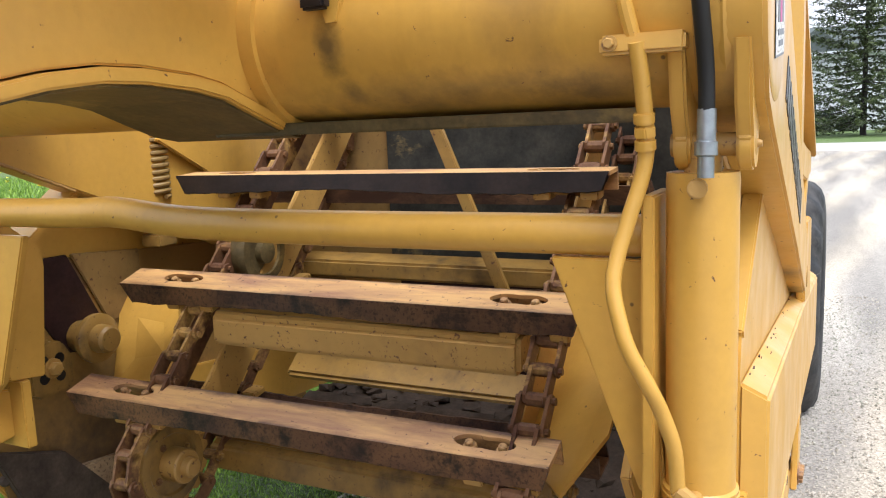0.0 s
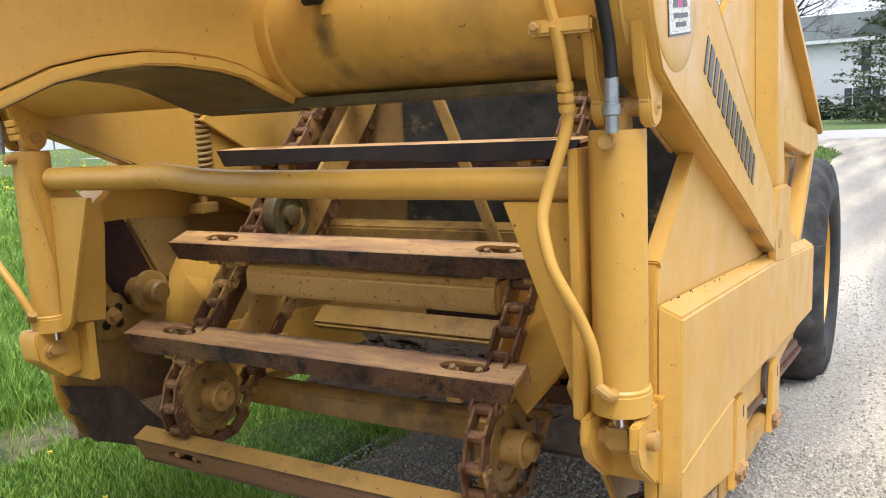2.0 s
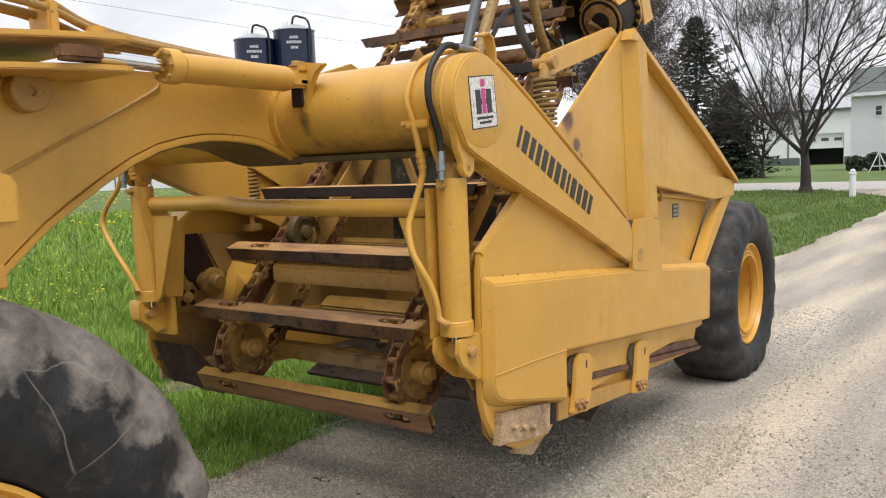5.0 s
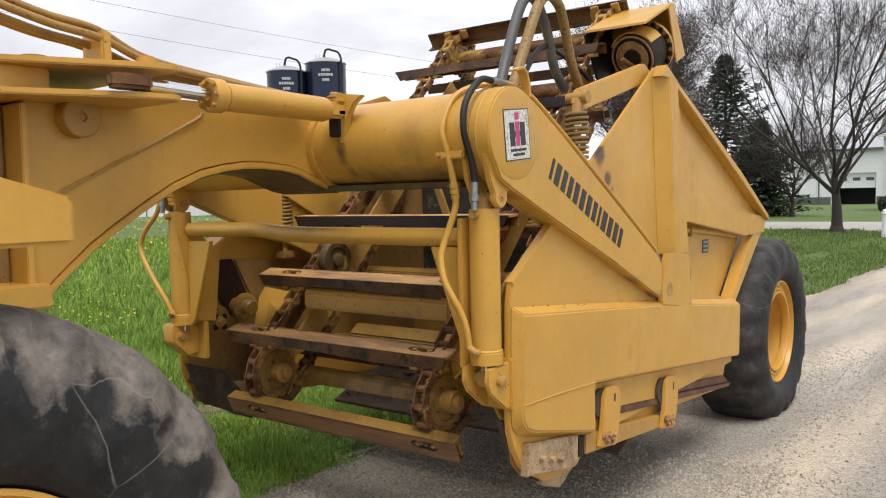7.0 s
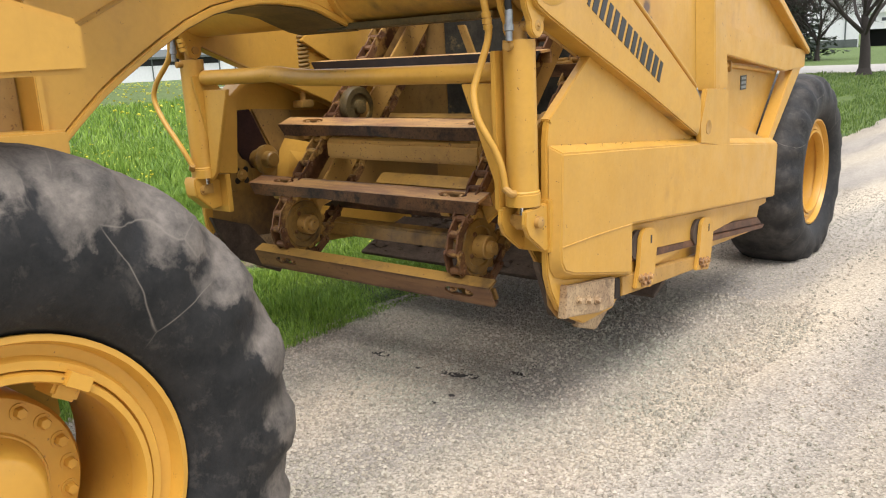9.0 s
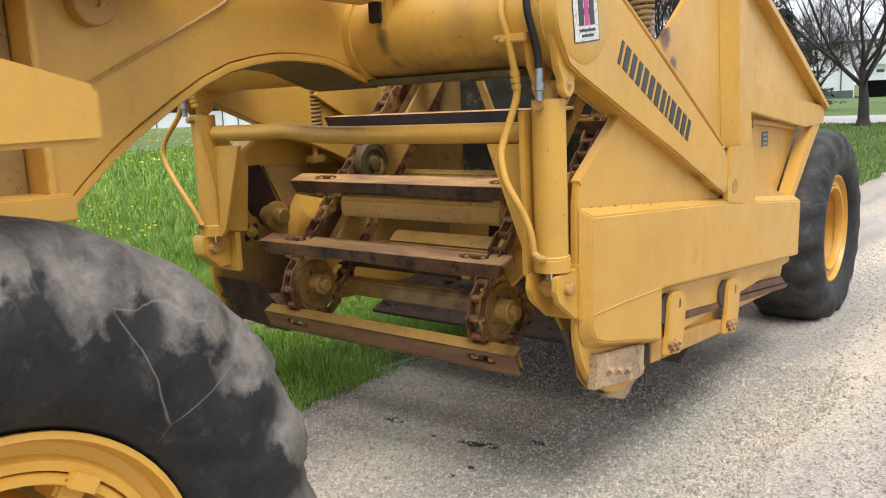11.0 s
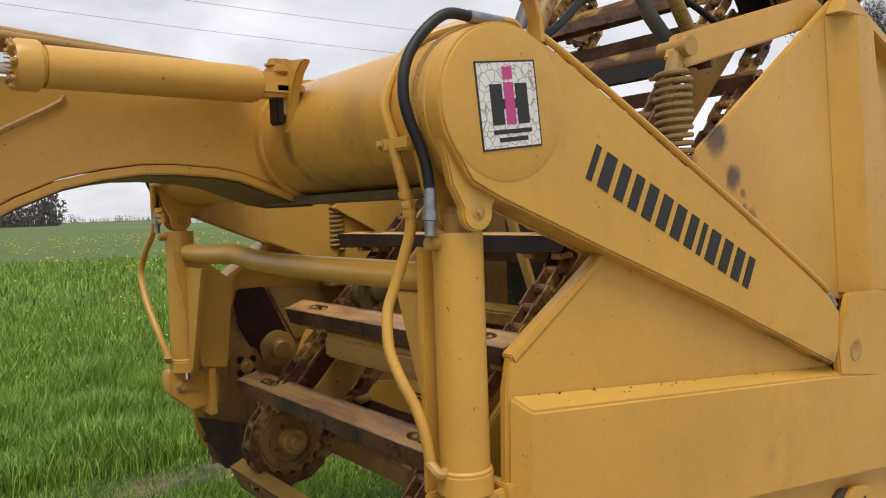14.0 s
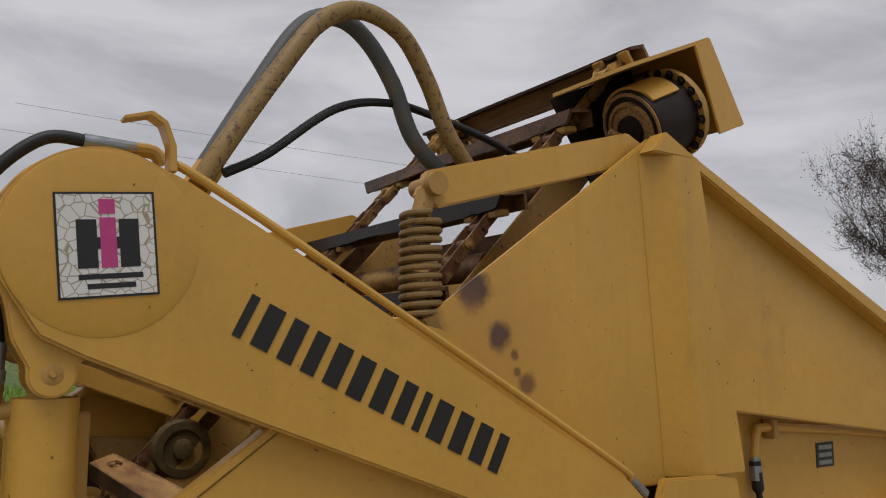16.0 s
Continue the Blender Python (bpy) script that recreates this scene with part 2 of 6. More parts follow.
def spotted(name, spots, base=None, **kw):
    """Machine paint with soft stains of their own: each at a place, with a radius, colour, strength and softness."""
    m = painted(name, base or YEL, **kw)
    n, l = m.node_tree.nodes, m.node_tree.links
    b = n["Principled BSDF"]
    col = b.inputs["Base Color"].links[0].from_socket
    geo = n.new("ShaderNodeNewGeometry")
    jit = tex(n, l, 22, 6, 0.65)
    for at, stretch, r, c, top, soft in spots:
        d = n.new("ShaderNodeVectorMath")
        d.operation = "SUBTRACT"
        d.inputs[1].default_value = at
        l.new(geo.outputs["Position"], d.inputs[0])
        sq = n.new("ShaderNodeVectorMath")
        sq.operation = "MULTIPLY"
        sq.inputs[1].default_value = stretch
        l.new(d.outputs["Vector"], sq.inputs[0])
        ln = n.new("ShaderNodeVectorMath")
        ln.operation = "LENGTH"
        l.new(sq.outputs["Vector"], ln.inputs[0])
        k = n.new("ShaderNodeMath")
        k.operation = "MULTIPLY_ADD"
        k.inputs[1].default_value = r * 0.9
        l.new(jit, k.inputs[0])
        l.new(ln.outputs["Value"], k.inputs[2])
        col = mix(n, l, ramp(n, l, k.outputs["Value"], r * (1.4 - soft), r * 1.4, (top,) * 3, (0, 0, 0)), col, c)
    l.new(col, b.inputs["Base Color"])
    return m


ONE = (1, 1, 1)
M_side = spotted("scorched_yellow_paint", (((1.12, 1.24, 1.90), ONE, 0.34, (0.42, 0.21, 0.055), 0.4, 0.85), ((1.12, 1.145, 2.03), ONE, 0.075, (0.05, 0.03, 0.03), 0.9, 0.5), ((1.12, 1.13, 1.985), ONE, 0.05, (0.16, 0.07, 0.04), 0.7, 0.6), ((1.12, 1.235, 1.885), ONE, 0.058, (0.07, 0.035, 0.03), 0.9, 0.5), ((1.12, 1.335, 1.745), ONE, 0.042, (0.13, 0.055, 0.03), 0.8, 0.5), ((1.12, 1.0, 1.92), ONE, 0.06, (0.20, 0.09, 0.03), 0.7, 0.6), ((1.12, 1.29, 1.83), ONE, 0.02, (0.12, 0.06, 0.03), 0.8, 0.5), ((1.12, 1.30, 1.78), ONE, 0.018, (0.12, 0.06, 0.03), 0.8, 0.5)))
# rust stains over a base colour lowered to deepen shade inside the bowl
M_wall = spotted("stained_shaded_bowl_wall", (((-1.27, 0.46, 1.30), (0.2, 1, 1), 0.19, (0.045, 0.022, 0.018), 0.95, 0.5), ((-1.27, 0.62, 1.36), (0.2, 1, 1), 0.10, (0.16, 0.08, 0.03), 0.7, 0.8), ((-1.27, 0.42, 0.55), (0.2, 0.6, 1), 0.24, (0.05, 0.032, 0.02), 0.92, 0.7), ((-1.27, 0.75, 0.75), (0.2, 0.5, 1), 0.30, (0.085, 0.05, 0.026), 0.85, 0.8), ((1.14, 0.7, 0.85), (0.2, 0.5, 0.7), 0.36, (0.06, 0.036, 0.022), 0.85, 0.8)), (0.36, 0.20, 0.05), stain=0.95, rough=0.5)
M_arm = spotted("grimy_arm_paint", (((1.15, 0.03, 1.90), (0.8, 1, 0.7), 0.075, (0.06, 0.04, 0.022), 0.75, 0.8), ((1.17, 0.14, 1.79), (0.8, 0.8, 1), 0.07, (0.09, 0.05, 0.025), 0.6, 0.9), ((1.19, 1.35, 1.315), (1, 0.35, 1), 0.07, (0.05, 0.032, 0.02), 0.8, 0.9), ((1.19, 1.62, 1.2), (1, 0.6, 1), 0.07, (0.035, 0.024, 0.018), 0.85, 0.8), ((1.13, 0.12, 2.07), (3, 1, 1), 0.23, (0.20, 0.105, 0.03), 0.5, 0.3)))
M_tube = spotted("oil_stained_yellow_paint", (((0.375, -0.07, 2.03), (1, 0.5, 0.5), 0.045, (0.03, 0.025, 0.02), 0.75, 0.7), ((0.40, -0.03, 1.93), (1, 0.6, 0.8), 0.038, (0.05, 0.038, 0.025), 0.55, 0.9), ((0.62, -0.02, 1.885), (0.35, 1, 1.6), 0.15, (0.05, 0.035, 0.022), 0.75, 0.9), ((0.92, 0.0, 1.90), (0.8, 1, 1.5), 0.11, (0.04, 0.028, 0.02), 0.7, 0.9), ((0.2, 0.02, 1.875), (0.6, 1, 2), 0.10, (0.06, 0.04, 0.025), 0.6, 0.9), ((0.80, -0.08, 2.08), (0.5, 1, 0.35), 0.06, (0.20, 0.11, 0.04), 0.4, 0.9)), stain=0.7)


def cracked_sticker():
    m, n, l, b = mat_base("cracked_white_vinyl", 0.5)
    c = n.new("ShaderNodeNewGeometry")
    v = n.new("ShaderNodeTexVoronoi")
    v.feature = "DISTANCE_TO_EDGE"
    v.inputs["Scale"].default_value = 42
    l.new(c.outputs["Position"], v.inputs["Vector"])
    col = ramp(n, l, v.outputs["Distance"], 0.015, 0.06, (0.32, 0.27, 0.18), (0.66, 0.65, 0.63))
    l.new(col, b.inputs["Base Color"])
    return m


M_sticker = cracked_sticker()


def rubber(name, dusty, low, high):
    """Black sidewall, tan dust rubbed over tread and shoulders, thin weather cracks."""
    m, n, l, b = mat_base(name, 0.55, 0.0, 0.3)
    tc = n.new("ShaderNodeTexCoord")
    flat = n.new("ShaderNodeVectorMath")
    flat.operation = "MULTIPLY"
    flat.inputs[1].default_value = (0, 1, 1)
    size = n.new("ShaderNodeVectorMath")
    size.operation = "LENGTH"
    l.new(tc.outputs["Object"], flat.inputs[0])
    l.new(flat.outputs["Vector"], size.inputs[0])
    wob = n.new("ShaderNodeMath")
    wob.operation = "MULTIPLY_ADD"
    wob.inputs[1].default_value = 0.40
    l.new(tex(n, l, 7.5, 8, 0.62, None, 0.12), wob.inputs[0])
    l.new(size.outputs["Value"], wob.inputs[2])
    part_yz = n.new("ShaderNodeSeparateXYZ")
    l.new(tc.outputs["Object"], part_yz.inputs["Vector"])
    around = n.new("ShaderNodeMath")
    around.operation = "ARCTAN2"
    l.new(part_yz.outputs["Z"], around.inputs[0])
    l.new(part_yz.outputs["Y"], around.inputs[1])
    lug_at = n.new("ShaderNodeMath")
    lug_at.operation = "MULTIPLY_ADD"
    lug_at.inputs[1].default_value = 20.0
    l.new(around.outputs["Value"], lug_at.inputs[0])
    skew = n.new("ShaderNodeMath")
    skew.operation = "MULTIPLY"
    skew.inputs[1].default_value = 9.0
    l.new(wob.outputs["Value"], skew.inputs[0])
    l.new(skew.outputs["Value"], lug_at.inputs[2])
    wave = n.new("ShaderNodeMath")
    wave.operation = "SINE"
    l.new(lug_at.outputs["Value"], wave.inputs[0])
    worn = n.new("ShaderNodeMath")
    worn.operation = "MULTIPLY_ADD"
    worn.inputs[1].default_value = 0.05
    l.new(wave.outputs["Value"], worn.inputs[0])
    l.new(wob.outputs["Value"], worn.inputs[2])
    dust = span(n, l, worn.outputs["Value"], low, high)
    haze = ramp(n, l, tex(n, l, 9, 6, 0.7), 0.35, 0.75, (0.008, 0.009, 0.010), (0.030, 0.029, 0.029))
    tan = ramp(n, l, tex(n, l, 12, 8, 0.7), 0.3, 0.75, (0.050, 0.045, 0.040), (0.29, 0.25, 0.215))
    col = mix(n, l, mix(n, l, 1.0, dust, (dusty,) * 3, "MULTIPLY"), haze, tan)
    scuff = ramp(n, l, tex(n, l, 17, 7, 0.7, None, 0.3), 0.54, 0.70, (0, 0, 0), (0.5, 0.5, 0.5))
    col = mix(n, l, scuff, col, (0.085, 0.075, 0.066))
    v = n.new("ShaderNodeTexVoronoi")
    v.feature = "DISTANCE_TO_EDGE"
    v.inputs["Scale"].default_value = 2.7
    warp = n.new("ShaderNodeMixRGB")
    warp.inputs[0].default_value = 0.035
    wn2 = n.new("ShaderNodeTexNoise")
    wn2.inputs["Scale"].default_value = 6
    l.new(tc.outputs["Object"], wn2.inputs["Vector"])
    l.new(tc.outputs["Object"], warp.inputs[1])
    l.new(wn2.outputs["Color"], warp.inputs[2])
    l.new(warp.outputs["Color"], v.inputs["Vector"])
    crack = ramp(n, l, v.outputs["Distance"], 0.0018, 0.0050, (1, 1, 1), (0, 0, 0))
    crack = mix(n, l, 1.0, crack, ramp(n, l, tex(n, l, 2.2, 3), 0.54, 0.60), "MULTIPLY")
    col = mix(n, l, mix(n, l, 1.0, crack, (0.75, 0.75, 0.75), "MULTIPLY"), col, (0.20, 0.175, 0.15))
    l.new(col, b.inputs["Base Color"])
    rg = span(n, l, wob.outputs["Value"], 0.92, 1.08, (0.60, 0.60, 0.60), (0.72, 0.72, 0.72))
    l.new(rg, b.inputs["Roughness"])
    bump(n, l, tex(n, l, 24, 6, 0.65), b, 0.3, 0.008)
    return m


M_rubber = rubber("dusty_tyre_rubber", 0.82, 0.885, 0.94)
M_rubber_dark = rubber("dark_tyre_rubber", 0.30, 0.90, 1.05)
M_rim = painted("wheel_yellow_paint", (0.66, 0.35, 0.05), 0.68, 0.76, 0.35, 0.42)


def gravel():
    m, n, l, b = mat_base("crushed_limestone_gravel", 0.9)
    c = n.new("ShaderNodeNewGeometry")
    v = n.new("ShaderNodeTexVoronoi")
    v.inputs["Scale"].default_value = 85
    l.new(c.outputs["Position"], v.inputs["Vector"])
    stone = ramp(n, l, v.outputs["Color"], 0.1, 0.9, (0.26, 0.238, 0.206), (0.51, 0.47, 0.412))
    wear = ramp(n, l, tex(n, l, 0.55, 5, 0.6, (1.6, 0.18, 1)), 0.38, 0.66, (0.68, 0.66, 0.64), (1.3, 1.25, 1.17))
    col = mix(n, l, 1.0, stone, wear, "MULTIPLY")
    sep = n.new("ShaderNodeSeparateXYZ")
    l.new(c.outputs["Position"], sep.inputs["Vector"])
    lane = n.new("ShaderNodeMath")
    lane.operation = "MULTIPLY_ADD"
    lane.inputs[1].default_value = -0.12
    l.new(sep.outputs["Y"], lane.inputs[0])
    l.new(sep.outputs["X"], lane.inputs[2])
    drift = n.new("ShaderNodeMath")
    drift.operation = "MULTIPLY_ADD"
    drift.inputs[1].default_value = 0.7
    l.new(tex(n, l, 0.9, 5, 0.6, (1, 0.4, 1)), drift.inputs[0])
    l.new(lane.outputs["Value"], drift.inputs[2])
    turn = n.new("ShaderNodeMath")
    turn.operation = "MULTIPLY_ADD"
    turn.inputs[1].default_value, turn.inputs[2].default_value = 5.0, -8.2
    l.new(drift.outputs["Value"], turn.inputs[0])
    wave = n.new("ShaderNodeMath")
    wave.operation = "COSINE"
    l.new(turn.outputs["Value"], wave.inputs[0])
    col = mix(n, l, 1.0, col, span(n, l, wave.outputs["Value"], -0.6, 0.9, (0.88, 0.89, 0.91), (1.14, 1.11, 1.04)), "MULTIPLY")
    l.new(col, b.inputs["Base Color"])
    bump(n, l, v.outputs["Distance"], b, 0.6, 0.012)
    return m


M_gravel = gravel()


def turf(name, a, bcol, soil, amount, track=False):
    m, n, l, b = mat_base(name, 0.9)
    col = ramp(n, l, tex(n, l, 0.8, 6, 0.65), 0.3, 0.72, a, bcol)
    col = mix(n, l, 1.0, col, ramp(n, l, tex(n, l, 24, 4), 0.2, 0.85, (0.6, 0.6, 0.6), (1.25, 1.25, 1.2)), "MULTIPLY")
    col = mix(n, l, ramp(n, l, tex(n, l, 1.3, 6, 0.7), amount, amount + 0.08), col, soil)
    if track:
        g = n.new("ShaderNodeNewGeometry")
        sep = n.new("ShaderNodeSeparateXYZ")
        l.new(g.outputs["Position"], sep.inputs["Vector"])
        off = n.new("ShaderNodeMath")
        off.operation = "ADD"
        off.inputs[1].default_value = 3.0
        l.new(sep.outputs["X"], off.inputs[0])
        far = n.new("ShaderNodeMath")
        far.operation = "ABSOLUTE"
        l.new(off.outputs["Value"], far.inputs[0])
        rag = n.new("ShaderNodeMath")
        rag.operation = "MULTIPLY_ADD"
        rag.inputs[1].default_value = 2.4
        l.new(tex(n, l, 2.4, 6, 0.65), rag.inputs[0])
        gone = n.new("ShaderNodeMapRange")
        gone.inputs["From Min"].default_value, gone.inputs["From Max"].default_value = 5.0, 9.0
        l.new(sep.outputs["Y"], gone.inputs["Value"])
        wide = n.new("ShaderNodeMath")
        l.new(far.outputs["Value"], wide.inputs[0])
        l.new(gone.outputs["Result"], wide.inputs[1])
        l.new(wide.outputs["Value"], rag.inputs[2])
        col = mix(n, l, span(n, l, rag.outputs["Value"], 1.15, 1.5, (0.9, 0.9, 0.9), (0, 0, 0)), col, soil)
    l.new(col, b.inputs["Base Color"])
    bump(n, l, tex(n, l, 40, 5), b, 0.7, 0.03)
    return m


M_turf = turf("grass_turf", (0.06, 0.10, 0.018), (0.12, 0.175, 0.032), (0.19, 0.145, 0.085), 0.68, True)
# turf darkened to paint the shade between blades; bare soil keeps its colour
M_blade_gaps = turf("turf_with_blade_shade", (0.028, 0.044, 0.010), (0.055, 0.082, 0.018), (0.17, 0.13, 0.075), 0.68, True)
M_lawn = turf("far_lawn", (0.085, 0.14, 0.03), (0.13, 0.19, 0.05), (0.16, 0.14, 0.07), 0.72)


def blade_mat(name, a, bcol):
    m, n, l, b = mat_base(name, 0.55)
    g = n.new("ShaderNodeNewGeometry")
    col = ramp(n, l, g.outputs["Random Per Island"], 0.0, 1.0, a, bcol)
    col = mix(n, l, 1.0, col, ramp(n, l, tex(n, l, 1.1, 4), 0.3, 0.7, (0.75, 0.8, 0.7), (1.2, 1.1, 1.0)), "MULTIPLY")
    l.new(col, b.inputs["Base Color"])
    return m


M_stone = blade_mat("limestone_chip", (0.22, 0.203, 0.177), (0.48, 0.445, 0.395))
M_leaf = blade_mat("young_olive_leaves", (0.035, 0.05, 0.018), (0.10, 0.13, 0.045))
M_blade = blade_mat("grass_blade", (0.073, 0.167, 0.016), (0.288, 0.44, 0.062))
M_blade_dull = blade_mat("dull_verge_grass", (0.05, 0.108, 0.017), (0.175, 0.26, 0.05))
M_petal = plain("yellow_petal", (0.78, 0.70, 0.06), 0.6, 0, 0.1)
M_bark = plain("grey_brown_bark", (0.042, 0.034, 0.03), 0.9, 0, 0.35, 20)
M_bud = plain("reddish_buds", (0.085, 0.05, 0.036), 0.8, 0, 0.3)
M_needle = blade_mat("spruce_needles", (0.018, 0.032, 0.022), (0.05, 0.075, 0.05))
M_wood_far = plain("far_woodland", (0.085, 0.075, 0.065), 0.95, 0, 0.4, 0.4)
M_white = plain("white_siding", (0.72, 0.73, 0.75), 0.6, 0, 0.06, 3)
M_roof = plain("grey_green_shingle", (0.10, 0.115, 0.11), 0.85, 0, 0.2, 4)
M_dark = plain("dark_interior", (0.015, 0.015, 0.016), 0.7)
M_glass = plain("window_glass", (0.05, 0.06, 0.07), 0.08, 0, 0.1)
M_silo = plain("dark_blue_enamel", (0.010, 0.016, 0.045), 0.25, 0.1, 0.15, 1.5)
M_silver = plain("galvanised_steel", (0.5, 0.51, 0.53), 0.4, 0.7, 0.15)
M_drive = plain("pale_drive_gravel", (0.42, 0.40, 0.37), 0.95, 0, 0.15, 3)
M_burn = plain("scorched_rust", (0.055, 0.025, 0.02), 0.6, 0, 0.5, 60)
M_oil = plain("oil_soaked_gravel", (0.03, 0.026, 0.022), 0.75, 0, 0.4, 20)

# ---- building helpers ----
WORLD = {}


def thing(name, at, label, category, group="", kind=""):
    ob = new(name)
    ob.location = at
    WORLD[ob] = Matrix.Translation(at)
    return tagged(ob, label, category, group, kind)


def link_mesh(name, me, parent=None, label="", m=None):
    ob = new(name, me)
    m = m or Matrix()
    if parent is not None:
        ob.parent = parent
        ob.matrix_parent_inverse = WORLD[parent].inverted()
    ob.matrix_basis = m
    WORLD[ob] = m.copy()
    if label:
        tagged(ob, label)
    return ob


def finish(name, bm, material, smooth=35):
    me = bpy.data.meshes.new(name)
    bmesh.ops.recalc_face_normals(bm, faces=bm.faces)
    bm.to_mesh(me)
    bm.free()
    me.materials.append(material)
    if smooth:
        me.polygons.foreach_set("use_smooth", [True] * len(me.polygons))
        me.set_sharp_from_angle(angle=radians(smooth))
    return me


def part(name, bm, material, parent=None, label="", smooth=35):
    """Links a bmesh as one mesh object under a thing or under a part."""
    return link_mesh(name, finish(name, bm, material, smooth), parent, label)


def bevel(bm, width, segments=2, angle=30):
    edges = [e for e in bm.edges if len(e.link_faces) == 2 and e.calc_face_angle(0) > radians(angle)]
    if width and edges:
        bmesh.ops.bevel(bm, geom=edges, offset=width, segments=segments, affect="EDGES", clamp_overlap=True)
    return bm


def add_prism(bm, poly, x0, x1, axis="x"):
    """Polygon in the two other axes, swept from x0 to x1 along one axis."""
    def at(a, b, c):
        return {"x": (c, a, b), "y": (a, c, b), "z": (a, b, c)}[axis]
    lo = [bm.verts.new(at(a, b, x0)) for a, b in poly]
    hi = [bm.verts.new(at(a, b, x1)) for a, b in poly]
    bm.faces.new(lo)
    bm.faces.new(hi[::-1])
    for i in range(len(poly)):
        j = (i + 1) % len(poly)
        bm.faces.new((lo[i], hi[i], hi[j], lo[j]))
    return bm


def prism(poly, x0, x1, bev=0.004, axis="x"):
    bm = add_prism(bmesh.new(), poly, min(x0, x1), max(x0, x1), axis)
    bmesh.ops.recalc_face_normals(bm, faces=bm.faces)
    return bevel(bm, bev)


def add_box(bm, a, b):
    lo, hi = [min(p, q) for p, q in zip(a, b)], [max(p, q) for p, q in zip(a, b)]
    return add_prism(bm, [(lo[0], lo[1]), (hi[0], lo[1]), (hi[0], hi[1]), (lo[0], hi[1])], lo[2], hi[2], "z")


def box(a, b, bev=0.004):
    bm = add_box(bmesh.new(), a, b)
    bmesh.ops.recalc_face_normals(bm, faces=bm.faces)
    return bevel(bm, bev)


def add_ring_sweep(bm, pts, radii, n=12, cap=True):
    """A tube through points, of given radii."""
    pts = [Vector(p) for p in pts]
    if isinstance(radii, (int, float)):
        radii = [radii] * len(pts)
    rings, side = [], None
    for i, p in enumerate(pts):
        d = (pts[min(i + 1, len(pts) - 1)] - pts[max(i - 1, 0)])
        if d.length < 1e-9:
            d = pts[-1] - pts[0]
        d.normalize()
        if side is None:
            side = d.orthogonal().normalized()
        side = side - d * side.dot(d)
        side = side.normalized() if side.length > 1e-6 else d.orthogonal().normalized()
        up = d.cross(side)
        rings.append([bm.verts.new(p + radii[i] * (math.cos(2 * math.pi * k / n) * side + math.sin(2 * math.pi * k / n) * up)) for k in range(n)])
    for a, b in zip(rings, rings[1:]):
        for k in range(n):
            bm.faces.new((a[k], a[(k + 1) % n], b[(k + 1) % n], b[k]))
    if cap:
        bm.faces.new(rings[0][::-1])
        bm.faces.new(rings[-1])
    return bm


def rod(a, b, r, n=24, bev=0.0):
    bm = add_ring_sweep(bmesh.new(), [a, b], r, n)
    bmesh.ops.recalc_face_normals(bm, faces=bm.faces)
    return bevel(bm, bev, 2, 50)


def stack(axis_a, axis_b, steps, n=32):
    """Turned shape: steps of (distance along the axis from a, radius)."""
    a, b = Vector(axis_a), Vector(axis_b)
    d = (b - a).normalized()
    side = d.orthogonal().normalized()
    up = d.cross(side)
    bm = bmesh.new()
    rings = []
    for s, r in steps:
        r = max(r, 0.0005)
        rings.append([bm.verts.new(a + d * s + r * (math.cos(2 * math.pi * k / n) * side + math.sin(2 * math.pi * k / n) * up)) for k in range(n)])
    for p, q in zip(rings, rings[1:]):
        for k in range(n):
            bm.faces.new((p[k], p[(k + 1) % n], q[(k + 1) % n], q[k]))
    bm.faces.new(rings[0][::-1])
    bm.faces.new(rings[-1])
    return bm


def spline(pts, per=8):
    """Catmull-Rom through points."""
    p = [Vector(q) for q in pts]
    p = [2 * p[0] - p[1]] + p + [2 * p[-1] - p[-2]]
    out = []
    for i in range(1, len(p) - 2):
        for k in range(per):
            t = k / per
            out.append(0.5 * ((2 * p[i]) + (p[i + 1] - p[i - 1]) * t + (2 * p[i - 1] - 5 * p[i] + 4 * p[i + 1] - p[i + 2]) * t * t + (3 * p[i] - p[i - 1] - 3 * p[i + 1] + p[i + 2]) * t ** 3))
    out.append(p[-2])
    return out


def hose(pts, r, n=12, per=8):
    return add_ring_sweep(bmesh.new(), spline(pts, per), r, n)


def hexbolt(p, d, r=0.014, h=0.012):
    """A bolt head with its washer at p, pointing along d."""
    p, d = Vector(p), Vector(d).normalized()
    bm = add_ring_sweep(bmesh.new(), [p, p + d * h * 0.3], r * 1.45, 12)
    add_ring_sweep(bm, [p + d * h * 0.25, p + d * h, p + d * h * 1.2], [r, r, r * 0.8], 6)
    return bm


def arc(cy, cz, r, a0, a1, n=16):
    return [(cy + r * math.cos(radians(a0 + (a1 - a0) * i / n)), cz + r * math.sin(radians(a0 + (a1 - a0) * i / n))) for i in range(n + 1)]

# ---- ground height ----
def gz(y):
    return -0.055 - 0.013 * max(-6.0, min(12.0, y - 0.5))


# ---- elevating scraper ----
scraper = thing("elevating_scraper", (0, 2.0, gz(2.0)), "large worn yellow elevating earth scraper parked on a gravel road", "scraper")
TUBE_Y, TUBE_Z, TUBE_R = 0.115, 2.072, 0.20

